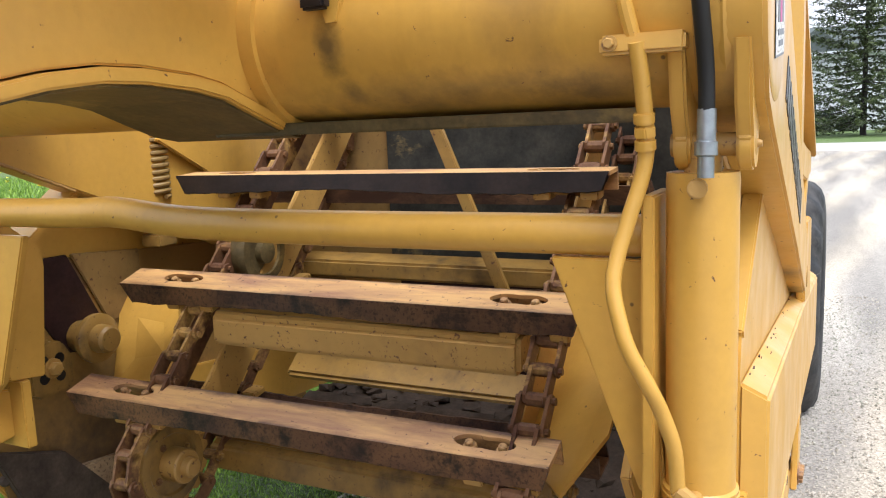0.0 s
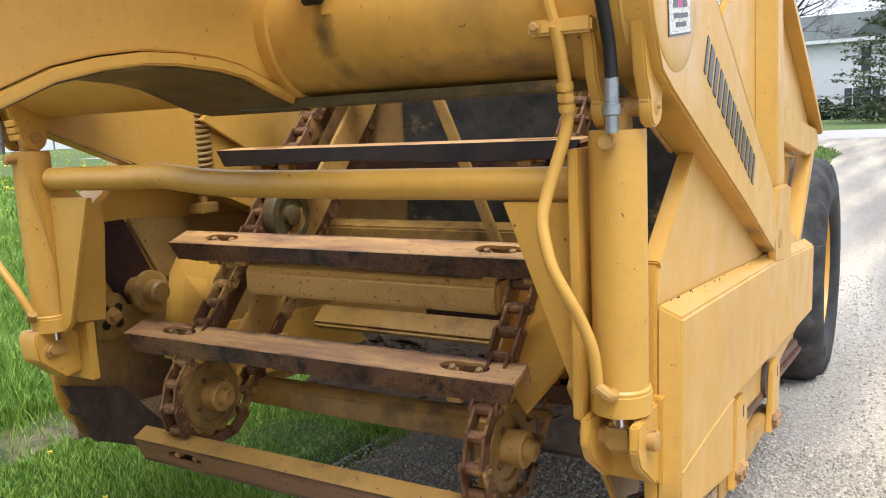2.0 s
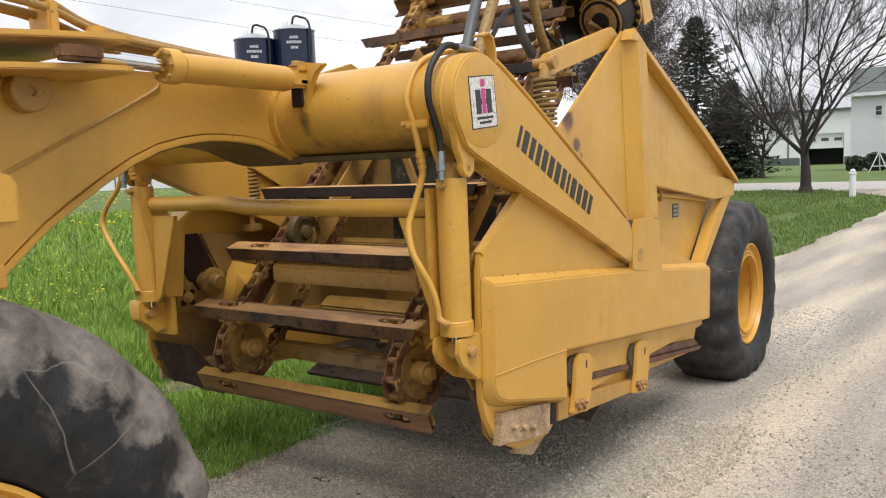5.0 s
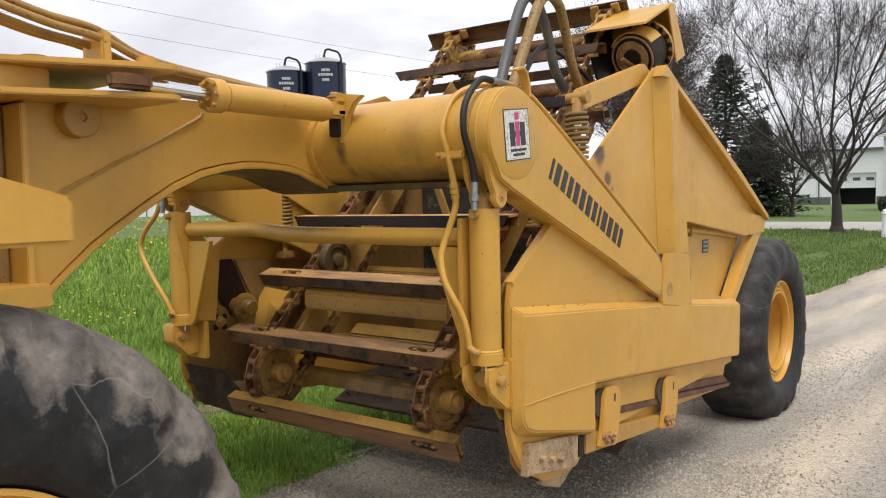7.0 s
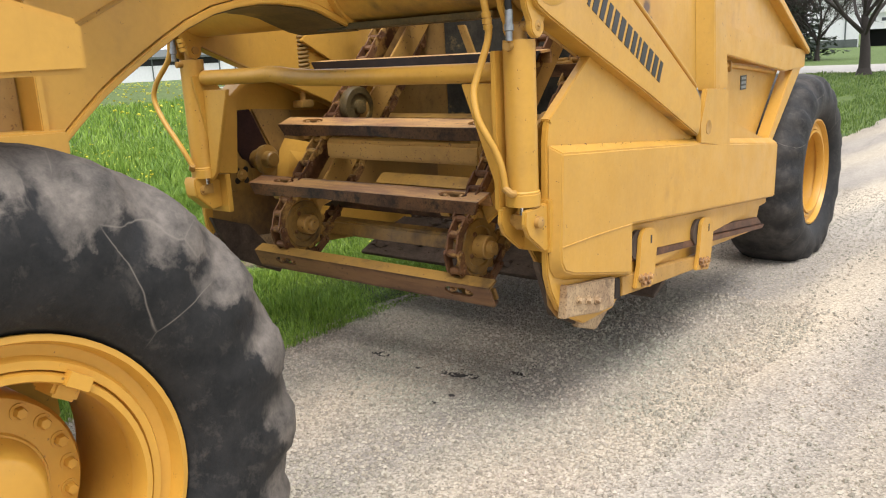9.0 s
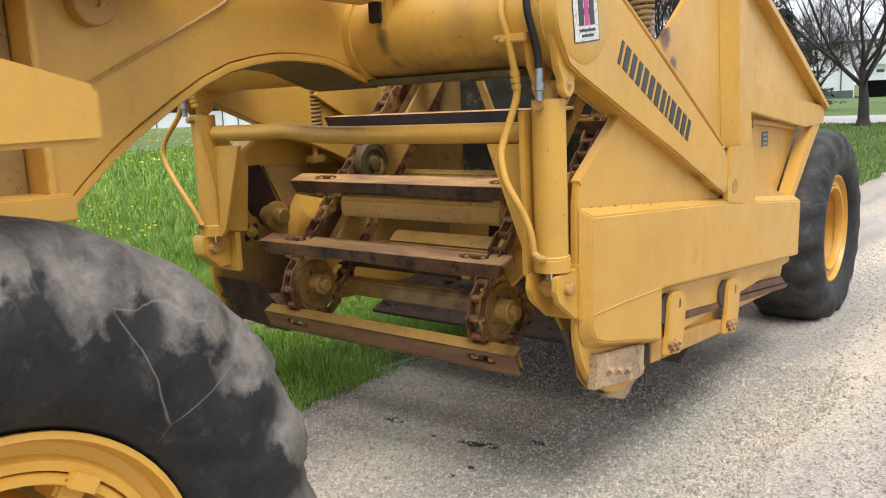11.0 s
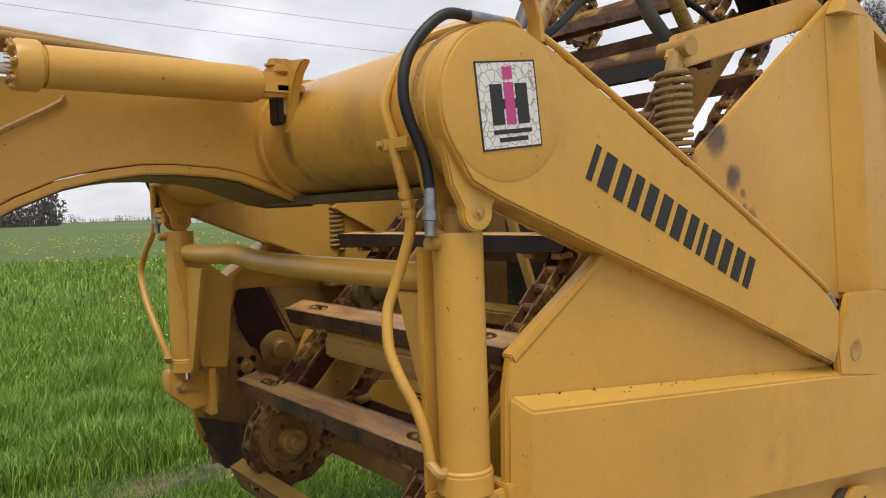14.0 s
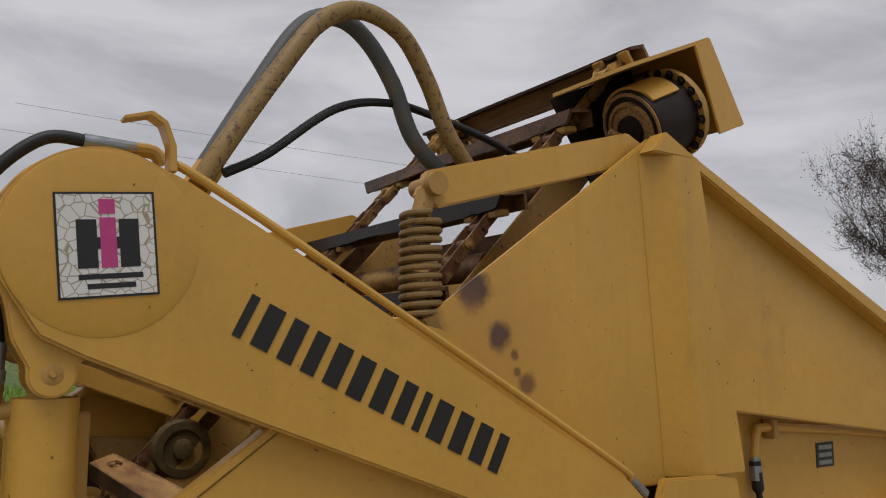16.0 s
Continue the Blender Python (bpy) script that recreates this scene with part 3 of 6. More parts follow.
# cross tube between the two arms
tube = part("cross_tube", stack((-1.19, TUBE_Y, TUBE_Z), (1.19, TUBE_Y, TUBE_Z), [(0, 0.17), (0.0, 0.2), (0.02, 0.207), (0.04, 0.2), (2.34, 0.2), (2.36, 0.207), (2.38, 0.2), (2.38, 0.17)], 48), M_tube, scraper, "thick yellow cross tube with oil stains underneath")
part("mounting_strip", prism([(0.03, 1.846), (0.2, 1.846), (0.2, 1.874), (0.03, 1.874)], -0.05, 1.0, 0.003), M_grime_shade, tube)
part("mounting_plate", prism([(-0.08, 1.895), (-0.04, 1.858), (0.9, 1.862), (1.02, 1.88), (1.02, 1.895)], 0.19, 0.22, 0.003, "y"), M_grime_shade, tube)

# gooseneck
ARCH = [(0.115, 1.878), (0.03, 1.893), (-0.06, 1.925), (-0.16, 1.962), (-0.25, 1.978), (-0.38, 1.988), (-0.486, 1.987), (-0.60, 1.972), (-0.72, 1.945), (-0.85, 1.891), (-0.98, 1.818), (-1.136, 1.72), (-1.235, 1.65), (-1.331, 1.568), (-1.40, 1.505), (-1.44, 1.465)]
neck_poly = [(TUBE_Y, TUBE_Z + 0.19), (-0.05, 2.262), (-0.25, 2.245), (-1.46, 2.235), (-1.46, 1.455)] + ARCH[::-1]
neck = part("gooseneck", prism(neck_poly, -0.15, 0.15, 0.004), M_yellow, scraper, "arched yellow gooseneck beam")
flange = bmesh.new()
under = [(y, z - 0.004) for y, z in ARCH]
lower = [(y, z - 0.034) for y, z in ARCH]
add_prism(flange, under + lower[::-1], -0.26, 0.168)
bmesh.ops.recalc_face_normals(flange, faces=flange.faces)
part("arch_flange", bevel(flange, 0.005), M_yellow, neck)
part("weld_seam", add_ring_sweep(bmesh.new(), spline([(0.152, -0.70, 2.19), (0.152, -0.74, 2.155), (0.152, -1.0, 2.02), (0.152, -1.42, 1.81)], 6), 0.010, 6), M_yellow_worn, neck)
# added dark sheet: grime and painted shade under the arch
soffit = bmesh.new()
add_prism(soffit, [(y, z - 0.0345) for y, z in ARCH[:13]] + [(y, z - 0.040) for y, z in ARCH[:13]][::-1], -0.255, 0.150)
part("soffit_shade", soffit, M_grime_shade, neck, "underside of the arch, darkened for grime and shade")
collar = bmesh.new()
add_ring_sweep(collar, [(-0.16, TUBE_Y, TUBE_Z), (0.19, TUBE_Y, TUBE_Z)], 0.214, 48)
part("neck_collar", bevel(collar, 0.008, 2, 60), M_yellow, neck)
part("neck_front_plate", prism([(-1.49, 1.43), (-1.463, 1.43), (-1.463, 2.17), (-1.49, 2.17)], -0.17, 0.185, 0.004), M_yellow, neck)
part("pin_boss", stack((0.1, -1.275, 2.13), (0.24, -1.275, 2.13), [(0, 0.075), (0.115, 0.075), (0.12, 0.07), (0.12, 0.018), (0.108, 0.014), (0.108, 0.0)], 32), M_yellow_worn, neck)

# steering cylinder on the gooseneck with its lug
lug = part("cylinder_lug", prism([(0.325, 2.17), (0.325, 2.30), (0.37, 2.308), (0.53, 2.287), (0.475, 2.25), (0.44, 2.20), (0.422, 2.12), (0.412, 2.07), (0.375, 2.068), (0.365, 2.13)], -0.09, -0.058, 0.006, "y"), M_yellow, scraper)
part("clevis", box((0.325, -0.13, 2.20), (0.42, -0.03, 2.225)), M_yellow, lug)
part("clevis", box((0.325, -0.13, 2.262), (0.42, -0.03, 2.287)), M_yellow, lug)
part("clevis_pin", rod((0.375, -0.085, 2.13), (0.375, -0.085, 2.31), 0.024, 16, 0.004), M_yellow_worn, lug)
part("lug_stain", box((0.34, -0.125, 2.10), (0.40, -0.095, 2.195), 0.006), M_flight_dark, lug, "oil-black lower clevis block")
scyl = part("steering_cylinder", stack((0.375, -0.17, 2.224), (0.442, -0.895, 2.226), [(0, 0.04), (0.008, 0.052), (0.03, 0.057), (0.635, 0.057), (0.637, 0.050), (0.645, 0.050), (0.647, 0.064), (0.652, 0.068), (0.70, 0.068), (0.712, 0.063), (0.714, 0.05), (0.70, 0.046), (0.70, 0.034)], 32), M_yellow, scraper)
part("cylinder_eye", box((0.33, -0.21, 2.185), (0.42, -0.07, 2.263), 0.014), M_yellow, scyl)
part("eye_bolt", hexbolt((0.375, -0.115, 2.287), (0, 0, 1), 0.022, 0.02), M_yellow_worn, scyl)
for k in range(8):
    a = 2 * math.pi * k / 8
    part("gland_bolt", hexbolt((0.4415 + 0.057 * math.cos(a), -0.878, 2.226 + 0.057 * math.sin(a)), (0.09, -1, 0), 0.008, 0.01), M_yellow_worn, scyl)
part("piston_rod", rod((0.435, -0.86, 2.226), (0.462, -1.20, 2.236), 0.028, 24), M_chrome, scyl, "bright chrome piston rod")
part("rod_eye", prism([(0.42, -1.15), (0.42, -1.27), (0.44, -1.31), (0.48, -1.32), (0.51, -1.29), (0.515, -1.18), (0.495, -1.15)], 2.212, 2.264, 0.012, "z"), M_chain, scyl, "rusty rod eye")
# pipes along the top of the gooseneck
for k, (dx, dz) in enumerate(((0.0, 0.0), (0.07, 0.018), (-0.08, 0.012), (0.035, 0.055))):
    part("hydraulic_pipe", hose([(0.30 + dx, -1.72, 2.468 + dz), (0.30 + dx, -1.6, 2.438 + dz), (0.30 + dx, -1.45, 2.405 + dz), (0.30 + dx, -1.27, 2.38 + dz), (0.28 + dx, -1.05, 2.325 + dz * 0.6), (0.24 + dx, -0.6, 2.295 + dz * 0.4), (0.18 + dx, -0.15, 2.275 + dz * 0.3)], 0.0145, 12, 6), M_pipe, scraper)
    part("pipe_fitting", stack((0.30 + dx, -1.70, 2.463 + dz), (0.30 + dx, -1.83, 2.50 + dz), [(0, 0.021), (0.05, 0.021), (0.052, 0.026), (0.085, 0.026), (0.087, 0.02), (0.135, 0.02)], 8), M_zinc, scraper)
    part("rubber_hose", hose([(0.30 + dx, -1.82, 2.497 + dz), (0.30 + dx, -2.05, 2.56 + dz), (0.28 + dx, -2.4, 2.60 + dz)], 0.019, 10, 5), M_black, scraper)
part("pipe_clamp", box((0.25, -1.285, 2.31), (0.39, -1.245, 2.425), 0.008), M_yellow, scraper)
part("clamp_bolt", hexbolt((0.32, -1.265, 2.425), (0, 0, 1), 0.014, 0.016), M_yellow_worn, scraper)


def letter_bars(parent, face):
    """Thirteen plain black bars where the maker's word stands along the arm."""
    o, d = Vector((0.392, 1.883)), Vector((0.738, -0.368)).normalized()
    up = Vector((-d.y, d.x))
    widths = [0.022, 0.046, 0.04, 0.038, 0.044, 0.046, 0.046, 0.04, 0.022, 0.05, 0.046, 0.046, 0.034]
    gap = (0.825 - sum(widths)) / 12
    s = 0.0
    for w in widths:
        a = o + d * s
        poly = [a, a + d * w, a + d * w + up * 0.104, a + up * 0.104]
        part("letter_bar", prism([tuple(p) for p in poly], face, face + 0.0025, 0), M_letter, parent, "", 0)
        s += w + gap


def sticker(parent, face):
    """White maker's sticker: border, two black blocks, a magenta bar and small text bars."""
    o = Vector((0.033, 1.948))
    d = Vector((0.200, 0.020)).normalized()
    up = Vector((-d.y, d.x))
    W, Hh = 0.199, 0.221

    def patch(name, u0, v0, u1, v1, lift, mat):
        pts = [o + d * (u * W) + up * (v * Hh) for u, v in ((u0, v0), (u1, v0), (u1, v1), (u0, v1))]
        part(name, prism([tuple(p) for p in pts], face, face + lift, 0), mat, parent, "", 0)
    patch("sticker_border", 0, 0, 1, 1, 0.0015, M_letter)
    patch("sticker_panel", 0.025, 0.022, 0.975, 0.978, 0.0022, M_sticker)
    patch("sticker_block", 0.2, 0.28, 0.4, 0.74, 0.003, M_letter)
    patch("sticker_block", 0.62, 0.28, 0.82, 0.74, 0.003, M_letter)
    patch("sticker_block", 0.40, 0.46, 0.62, 0.57, 0.0028, M_letter)
    patch("sticker_bar", 0.43, 0.28, 0.59, 0.755, 0.0034, M_magenta)
    patch("sticker_bar", 0.43, 0.79, 0.59, 0.93, 0.0034, M_magenta)
    patch("text_bar", 0.2, 0.175, 0.84, 0.225, 0.003, M_letter)
    patch("text_bar", 0.28, 0.085, 0.76, 0.135, 0.003, M_letter)


def side(s):
    """One side of the bowl and its lift arm; s is 1 for the road side, -1 for the grass side."""
    def X(v):
        return s * v

    def XB(v):
        return s * v if s > 0 else -v - 0.13
    # lift arm: welded box with a round head
    head = arc(TUBE_Y, TUBE_Z, 0.205, 62, 205, 24)
    arm_poly = head + [(0.0, 1.875), (0.088, 1.832), (0.46, 1.682), (1.02, 1.462), (1.668, 1.188), (1.70, 1.25), (1.706, 1.385), (1.64, 1.447), (0.536, 2.088), (0.285, 2.222)]
    arm = part("lift_arm", prism(arm_poly, X(1.13), X(1.238), 0.007), M_arm, scraper, "yellow welded lift arm with a black word along it" if s > 0 else "")
    part("arm_disc", stack((X(1.23), TUBE_Y, TUBE_Z), (X(1.25), TUBE_Y, TUBE_Z), [(0, 0.2), (0.009, 0.198), (0.0115, 0.188), (0.012, 0.1), (0.012, 0.0)], 48), M_yellow, arm)
    part("arm_pipe", hose([(X(1.20), 0.26, 2.262), (X(1.215), 0.30, 2.243), (X(1.22), 0.55, 2.105), (X(1.22), 1.1, 1.793), (X(1.22), 1.60, 1.50), (X(1.215), 1.66, 1.452)], 0.011, 10, 5), M_yellow, arm)
    part("pipe_fitting", rod((X(1.215), 1.66, 1.452), (X(1.20), 1.735, 1.40), 0.015, 10), M_zinc, arm)
    rw = random.Random(17)
    bead = [(X(1.128), TUBE_Y + (0.203 + rw.uniform(-0.003, 0.004)) * math.cos(a), TUBE_Z + (0.203 + rw.uniform(-0.003, 0.004)) * math.sin(a)) for a in [2 * math.pi * k / 90 for k in range(91)]]
    part("weld_bead", add_ring_sweep(bmesh.new(), bead, 0.009, 6), M_yellow_worn, arm)
    lower = [(X(1.129), y, 1.832 - 0.405 * (y - 0.088) + rw.uniform(-0.002, 0.002)) for y in [0.1 + 0.02 * k for k in range(20)]]
    part("weld_bead", add_ring_sweep(bmesh.new(), lower, 0.007, 6), M_yellow_worn, arm)
    if s > 0:
        letter_bars(arm, 1.2382)
        sticker(arm, 1.2425)
    # hinge ears for the lift cylinder
    for x in (1.075, 1.185):
        part("hinge_ear", prism([(-0.075, 1.985), (-0.045, 1.992), (-0.02, 1.93), (0.06, 1.88), (0.16, 1.875), (0.10, 1.84)] + arc(0.034, 1.80, 0.048, 15, -195, 14) + [(-0.045, 1.87), (-0.06, 1.94)], X(x), X(x + 0.03), 0.005), M_yellow, scraper)
    part("hinge_pin", stack((X(1.065), 0.034, 1.80), (X(1.225), 0.034, 1.80), [(0, 0.022), (0.15, 0.022), (0.152, 0.018), (0.152, 0.008), (0.16, 0.006), (0.16, 0.0)], 20), M_yellow_worn, scraper)
    # lift cylinder
    cx, cy = X(1.122), 0.035
    cyl = part("lift_cylinder", stack((cx, cy, 1.085), (cx, cy, 1.75), [(0, 0.062), (0.0, 0.07), (0.045, 0.073), (0.05, 0.067), (0.635, 0.067), (0.645, 0.0675), (0.665, 0.066), (0.665, 0.03)], 32), M_yellow, scraper, "upright yellow hydraulic lift cylinder")
    part("gland_ring", stack((cx, cy, 1.07), (cx, cy, 1.13), [(0, 0.066), (0.0, 0.075), (0.05, 0.075), (0.055, 0.066)], 32), M_yellow, cyl)
    part("cylinder_neck", rod((cx, cy, 1.745), (cx, cy, 1.80), 0.035, 20), M_yellow_worn, cyl)
    part("piston_rod", rod((cx, cy, 1.0), (cx, cy, 1.075), 0.03, 20), M_chrome, cyl, "short length of chrome piston rod")
    part("rod_end", box((cx - 0.035, cy - 0.035, 0.965), (cx + 0.035, cy + 0.035, 1.04), 0.01), M_yellow_worn, cyl)
    part("port_block", rod((cx, cy - 0.055, 1.725), (cx + X(0.005), cy - 0.10, 1.725), 0.018, 12, 0.003), M_yellow_worn, cyl)
    part("lower_port", hose([(cx, cy - 0.055, 1.13), (cx, cy - 0.085, 1.13), (cx - X(0.03), cy - 0.095, 1.155)], 0.016, 10, 4), M_yellow_worn, cyl)
    # yellow pipe looping beside the cylinder
    if s > 0:
        bend = [(1.095, -0.055, 1.15), (1.09, -0.07, 1.24), (1.071, -0.085, 1.31), (1.053, -0.105, 1.363), (1.018, -0.117, 1.435), (0.999, -0.113, 1.491), (0.985, -0.10, 1.551), (0.99, -0.081, 1.607), (1.006, -0.065, 1.67), (1.034, -0.05, 1.78), (1.035, -0.075, 1.90), (1.028, -0.095, 1.985)]
    else:
        bend = [(cx + 0.02, cy - 0.09, 1.15), (cx - 0.03, cy - 0.11, 1.25), (cx - 0.14, cy - 0.13, 1.40), (cx - 0.22, cy - 0.13, 1.53), (cx - 0.19, cy - 0.12, 1.63), (cx - 0.07, cy - 0.10, 1.76), (cx - 0.02, cy - 0.11, 1.88), (cx + 0.02, cy - 0.12, 1.985)]
    part("cylinder_pipe", hose(bend, 0.0150, 14, 6), M_yellow, scraper, "bent yellow steel hydraulic pipe")
    for i, (r_band, at) in enumerate(((0.0195, 0), (0.021, 1), (0.0195, 2))):
        za = 1.795 + 0.024 * at
        part("pipe_union", rod((X(1.0345), (-0.052 if s > 0 else -0.07) - 0.005 * at, za), (X(1.0345), (-0.056 if s > 0 else -0.074) - 0.005 * at, za + 0.02), r_band, 6 if i == 1 else 14, 0.002), M_yellow, scraper)
    part("pipe_clamp", box((cx - X(0.16), cy - 0.135, 1.965), (cx - X(0.01), cy - 0.09, 2.0), 0.006), M_yellow, scraper)
    part("clamp_bolt", hexbolt((cx - X(0.14), cy - 0.135, 1.985), (0, -1, 0), 0.01, 0.012), M_yellow_worn, scraper)
    part("pipe_upper", hose([(cx - X(0.10), cy - 0.115, 1.98), (cx - X(0.12), cy - 0.13, 2.10), (cx - X(0.11), cy - 0.05, 2.24), (cx - X(0.05), 0.10, 2.295), (cx + X(0.02), 0.16, 2.29)], 0.014, 10, 7), M_yellow, scraper)
    # black hose down to the cylinder
    part("rubber_hose", hose([(cx + X(0.02), 0.10, 2.305), (cx + X(0.015), 0.0, 2.30), (cx + X(0.01), -0.10, 2.20), (cx + X(0.015), -0.125, 2.08), (cx + X(0.02), -0.075, 1.94), (cx + X(0.02), -0.06, 1.85)], 0.0145, 12, 8), M_black, scraper, "black rubber hydraulic hose")
    part("hose_ferrule", stack((cx + X(0.02), -0.06, 1.865), (cx + X(0.02), -0.065, 1.745), [(0, 0.0165), (0.055, 0.0165), (0.057, 0.02), (0.08, 0.02), (0.083, 0.0145), (0.12, 0.0145)], 12), M_zinc, scraper)
    part("hose_ferrule", rod((cx + X(0.02), 0.08, 2.305), (cx + X(0.02), 0.19, 2.30), 0.017, 12), M_zinc, scraper)
    part("hose_elbow", hose([(cx + X(0.02), 0.17, 2.30), (cx + X(0.02), 0.23, 2.298), (cx + X(0.02), 0.25, 2.27)], 0.017, 10, 4), M_yellow, scraper)
    # lower bracket of the cylinder, welded to the bowl
    if s < 0:
        part("bracket_block", prism([(-0.062, 1.05), (-0.05, 1.078), (0.02, 1.07), (0.19, 1.03), (0.19, 0.895), (0.045, 0.875), (-0.055, 0.965)], -1.20, -1.095, 0.006), M_yellow, scraper, "yellow foot bracket of the lift cylinder")
        part("pin_ring", stack((-1.10, 0.0, 1.0), (-1.07, 0.0, 1.0), [(0, 0.03), (0.012, 0.03), (0.014, 0.02), (0.02, 0.018), (0.02, 0.0)], 20), M_yellow_worn, scraper)
    for x in (1.045, 1.165) if s > 0 else ():
        part("bracket_ear", prism([(-0.045, 1.06), (0.13, 1.07), (0.145, 0.86), (0.09, 0.86), (-0.03, 0.95), (-0.055, 1.0)], X(x), X(x + 0.024), 0.005), M_yellow, scraper)
    if s > 0:
        part("bracket_pin", stack((X(1.02), cy, 1.0), (X(1.215), cy, 1.0), [(0, 0.026), (0.19, 0.026), (0.195, 0.018)], 18), M_yellow_worn, scraper)
    part("bracket_back", box((X(1.03), 0.115, 0.85), (X(1.2), 0.15, 1.08)), M_yellow, scraper)
    # bowl side sheet
    sheet = [(0.135, 1.33), (0.155, 1.415), (0.56, 1.70), (0.86, 1.93), (1.0, 1.90), (1.7, 1.4), (3.1, 1.0), (3.12, 0.55), (1.1, 0.53), (0.80, 0.47), (0.73, 0.425), (0.44, 0.43), (0.30, 0.50), (0.215, 0.56), (0.15, 0.66), (0.122, 0.74), (0.118, 0.82)]
    bowl = part("bowl_side", prism(sheet, XB(1.15), XB(1.182), 0.006), M_yellow, scraper, "yellow bowl side sheet")
    # outer box
    bx = bmesh.new()
    outer = [(0.178, 1.272), (0.15, 0.86), (0.155, 0.80), (0.185, 0.755), (0.26, 0.725), (0.84, 0.588), (0.842, 0.842), (3.125, 0.605), (3.148, 0.978), (1.66, 1.145)]
    inner = [(0.14, 1.314), (0.125, 0.85), (0.13, 0.77), (0.17, 0.72), (0.25, 0.69), (0.86, 0.555), (0.86, 0.81), (3.14, 0.585), (3.15, 1.02), (1.66, 1.175)]
    vo = [bx.verts.new((XB(1.237), y, z)) for y, z in outer]
    vi = [bx.verts.new((XB(1.180), y, z)) for y, z in inner]
    bx.faces.new(vo)
    bx.faces.new(vi[::-1])
    for i in range(len(vo)):
        j = (i + 1) % len(vo)
        bx.faces.new((vo[i], vi[i], vi[j], vo[j]))
    bmesh.ops.recalc_face_normals(bx, faces=bx.faces)
    sbox = part("side_box", bevel(bx, 0.007, 2, 25), M_yellow, scraper, "welded yellow side box of the bowl")
    part("weld_seam", add_ring_sweep(bmesh.new(), [(XB(1.237), 0.16, 0.868), (XB(1.238), 0.5, 0.86), (XB(1.237), 0.84, 0.842)], 0.0035, 6), M_yellow, sbox)
    specks = bmesh.new()
    rr = random.Random(31)
    for _ in range(46):
        u = rr.random() ** 0.8
        y = 0.2 + 1.4 * u
        k = rr.random()
        c = Vector((XB(1.186 + 0.046 * k), y, 1.316 - 0.0938 * (y - 0.14) - 0.040 * k))
        q = rr.uniform(0.0015, 0.004)
        add_ring_sweep(specks, [tuple(c - Vector((0, q, 0.001))), tuple(c + Vector((0, q, 0.001)))], q * 0.6, 5)
    tagged(part("rust_crumbs", specks, M_burn, sbox), "dark rust crumbs on the ledge", kind="stuff")
    # lower rail with hanger plates
    part("lower_skirt", prism([(0.82, 0.86), (3.12, 0.61), (2.98, 0.375), (1.1, 0.50), (0.86, 0.53)], XB(1.12), XB(1.150), 0.004), M_yellow, scraper)
    part("wear_rail", prism([(0.85, 0.730), (0.85, 0.680), (3.06, 0.410), (2.97, 0.472)], XB(1.148), XB(1.178), 0.005), M_rail, scraper, "rusty wear rail")
    part("wear_rail", prism([(0.85, 0.674), (0.85, 0.628), (3.03, 0.382), (3.08, 0.404)], XB(1.15), XB(1.192), 0.005), M_rail, scraper, "rusty wear rail")
    part("bottom_bar", prism([(0.80, 0.578), (1.02, 0.548), (1.96, 0.432), (1.96, 0.368), (1.79, 0.38), (1.02, 0.448), (0.80, 0.47)], XB(1.145), XB(1.199), 0.005), M_yellow_worn, scraper)
    for yy, zz in ((1.035, 0.615), (1.85, 0.517)):
        outline = [(-0.147, -0.131), (-0.10, -0.012), (-0.08, 0.119), (-0.055, 0.152), (-0.01, 0.168), (0.06, 0.158), (0.11, 0.15), (0.145, 0.115), (0.155, 0.048), (0.13, -0.064), (0.105, -0.13), (0.072, -0.167)]
        plate = part("hanger_plate", prism([(yy + u * 0.86, zz + v) for u, v in outline], XB(1.200), XB(1.224), 0.005), M_yellow, scraper, "bolted yellow hanger plate")
        part("slot", prism([(yy + 0.045, zz + 0.075), (yy + 0.06, zz + 0.075), (yy + 0.064, zz + 0.118), (yy + 0.047, zz + 0.118)], XB(1.2235), XB(1.2255), 0), M_letter, plate)
        part("pin_end", rod((XB(1.145), yy - 0.055, zz + 0.085), (XB(1.201), yy - 0.055, zz + 0.085), 0.078, 20), M_dirtsteel, plate, "dark steel disc behind the hanger plate")
        for k in range(3):
            part("bolt", hexbolt((XB(1.224), yy - 0.075 + 0.055 * k, zz - 0.085 - 0.008 * k), (s, 0, 0), 0.016, 0.018), M_pin, plate)
        for k in range(2):
            part("bolt", hexbolt((XB(1.224), yy - 0.045 + 0.055 * k, zz - 0.118 - 0.008 * k), (s, 0, 0), 0.014, 0.016), M_pin, plate)
    # router bit bolted to the front corner, with rubbed grey edges
    bit = part("router_bit", prism([(0.233, 0.670), (0.50, 0.632), (0.699, 0.600), (0.690, 0.452), (0.538, 0.462), (0.207, 0.528)], XB(1.184), XB(1.214), 0.006), M_bit, scraper, "bare worn steel side cutter")
    part("bit_edge", prism([(0.204, 0.524), (0.226, 0.675), (0.250, 0.672), (0.262, 0.52)], XB(1.178), XB(1.217), 0.004), M_bit, bit)
    for k in range(3):
        part("bolt", hexbolt((XB(1.214), 0.335 + 0.085 * k, 0.578 - 0.022 * k), (s, -0.2, 0), 0.016, 0.024), M_bit, bit)
    part("side_toe", prism([(0.12, 0.80), (0.24, 0.52), (0.62, 0.33), (0.66, 0.40), (0.40, 0.70)], XB(1.10), XB(1.135), 0.005), M_dirtsteel, scraper)
    part("skid_wedge", prism([(0.40, 0.62), (0.95, 0.56), (0.90, 0.47), (0.63, 0.335), (0.45, 0.40)], XB(1.110), XB(1.145), 0.006), M_bit, scraper, "worn grey-brown skid wedge")
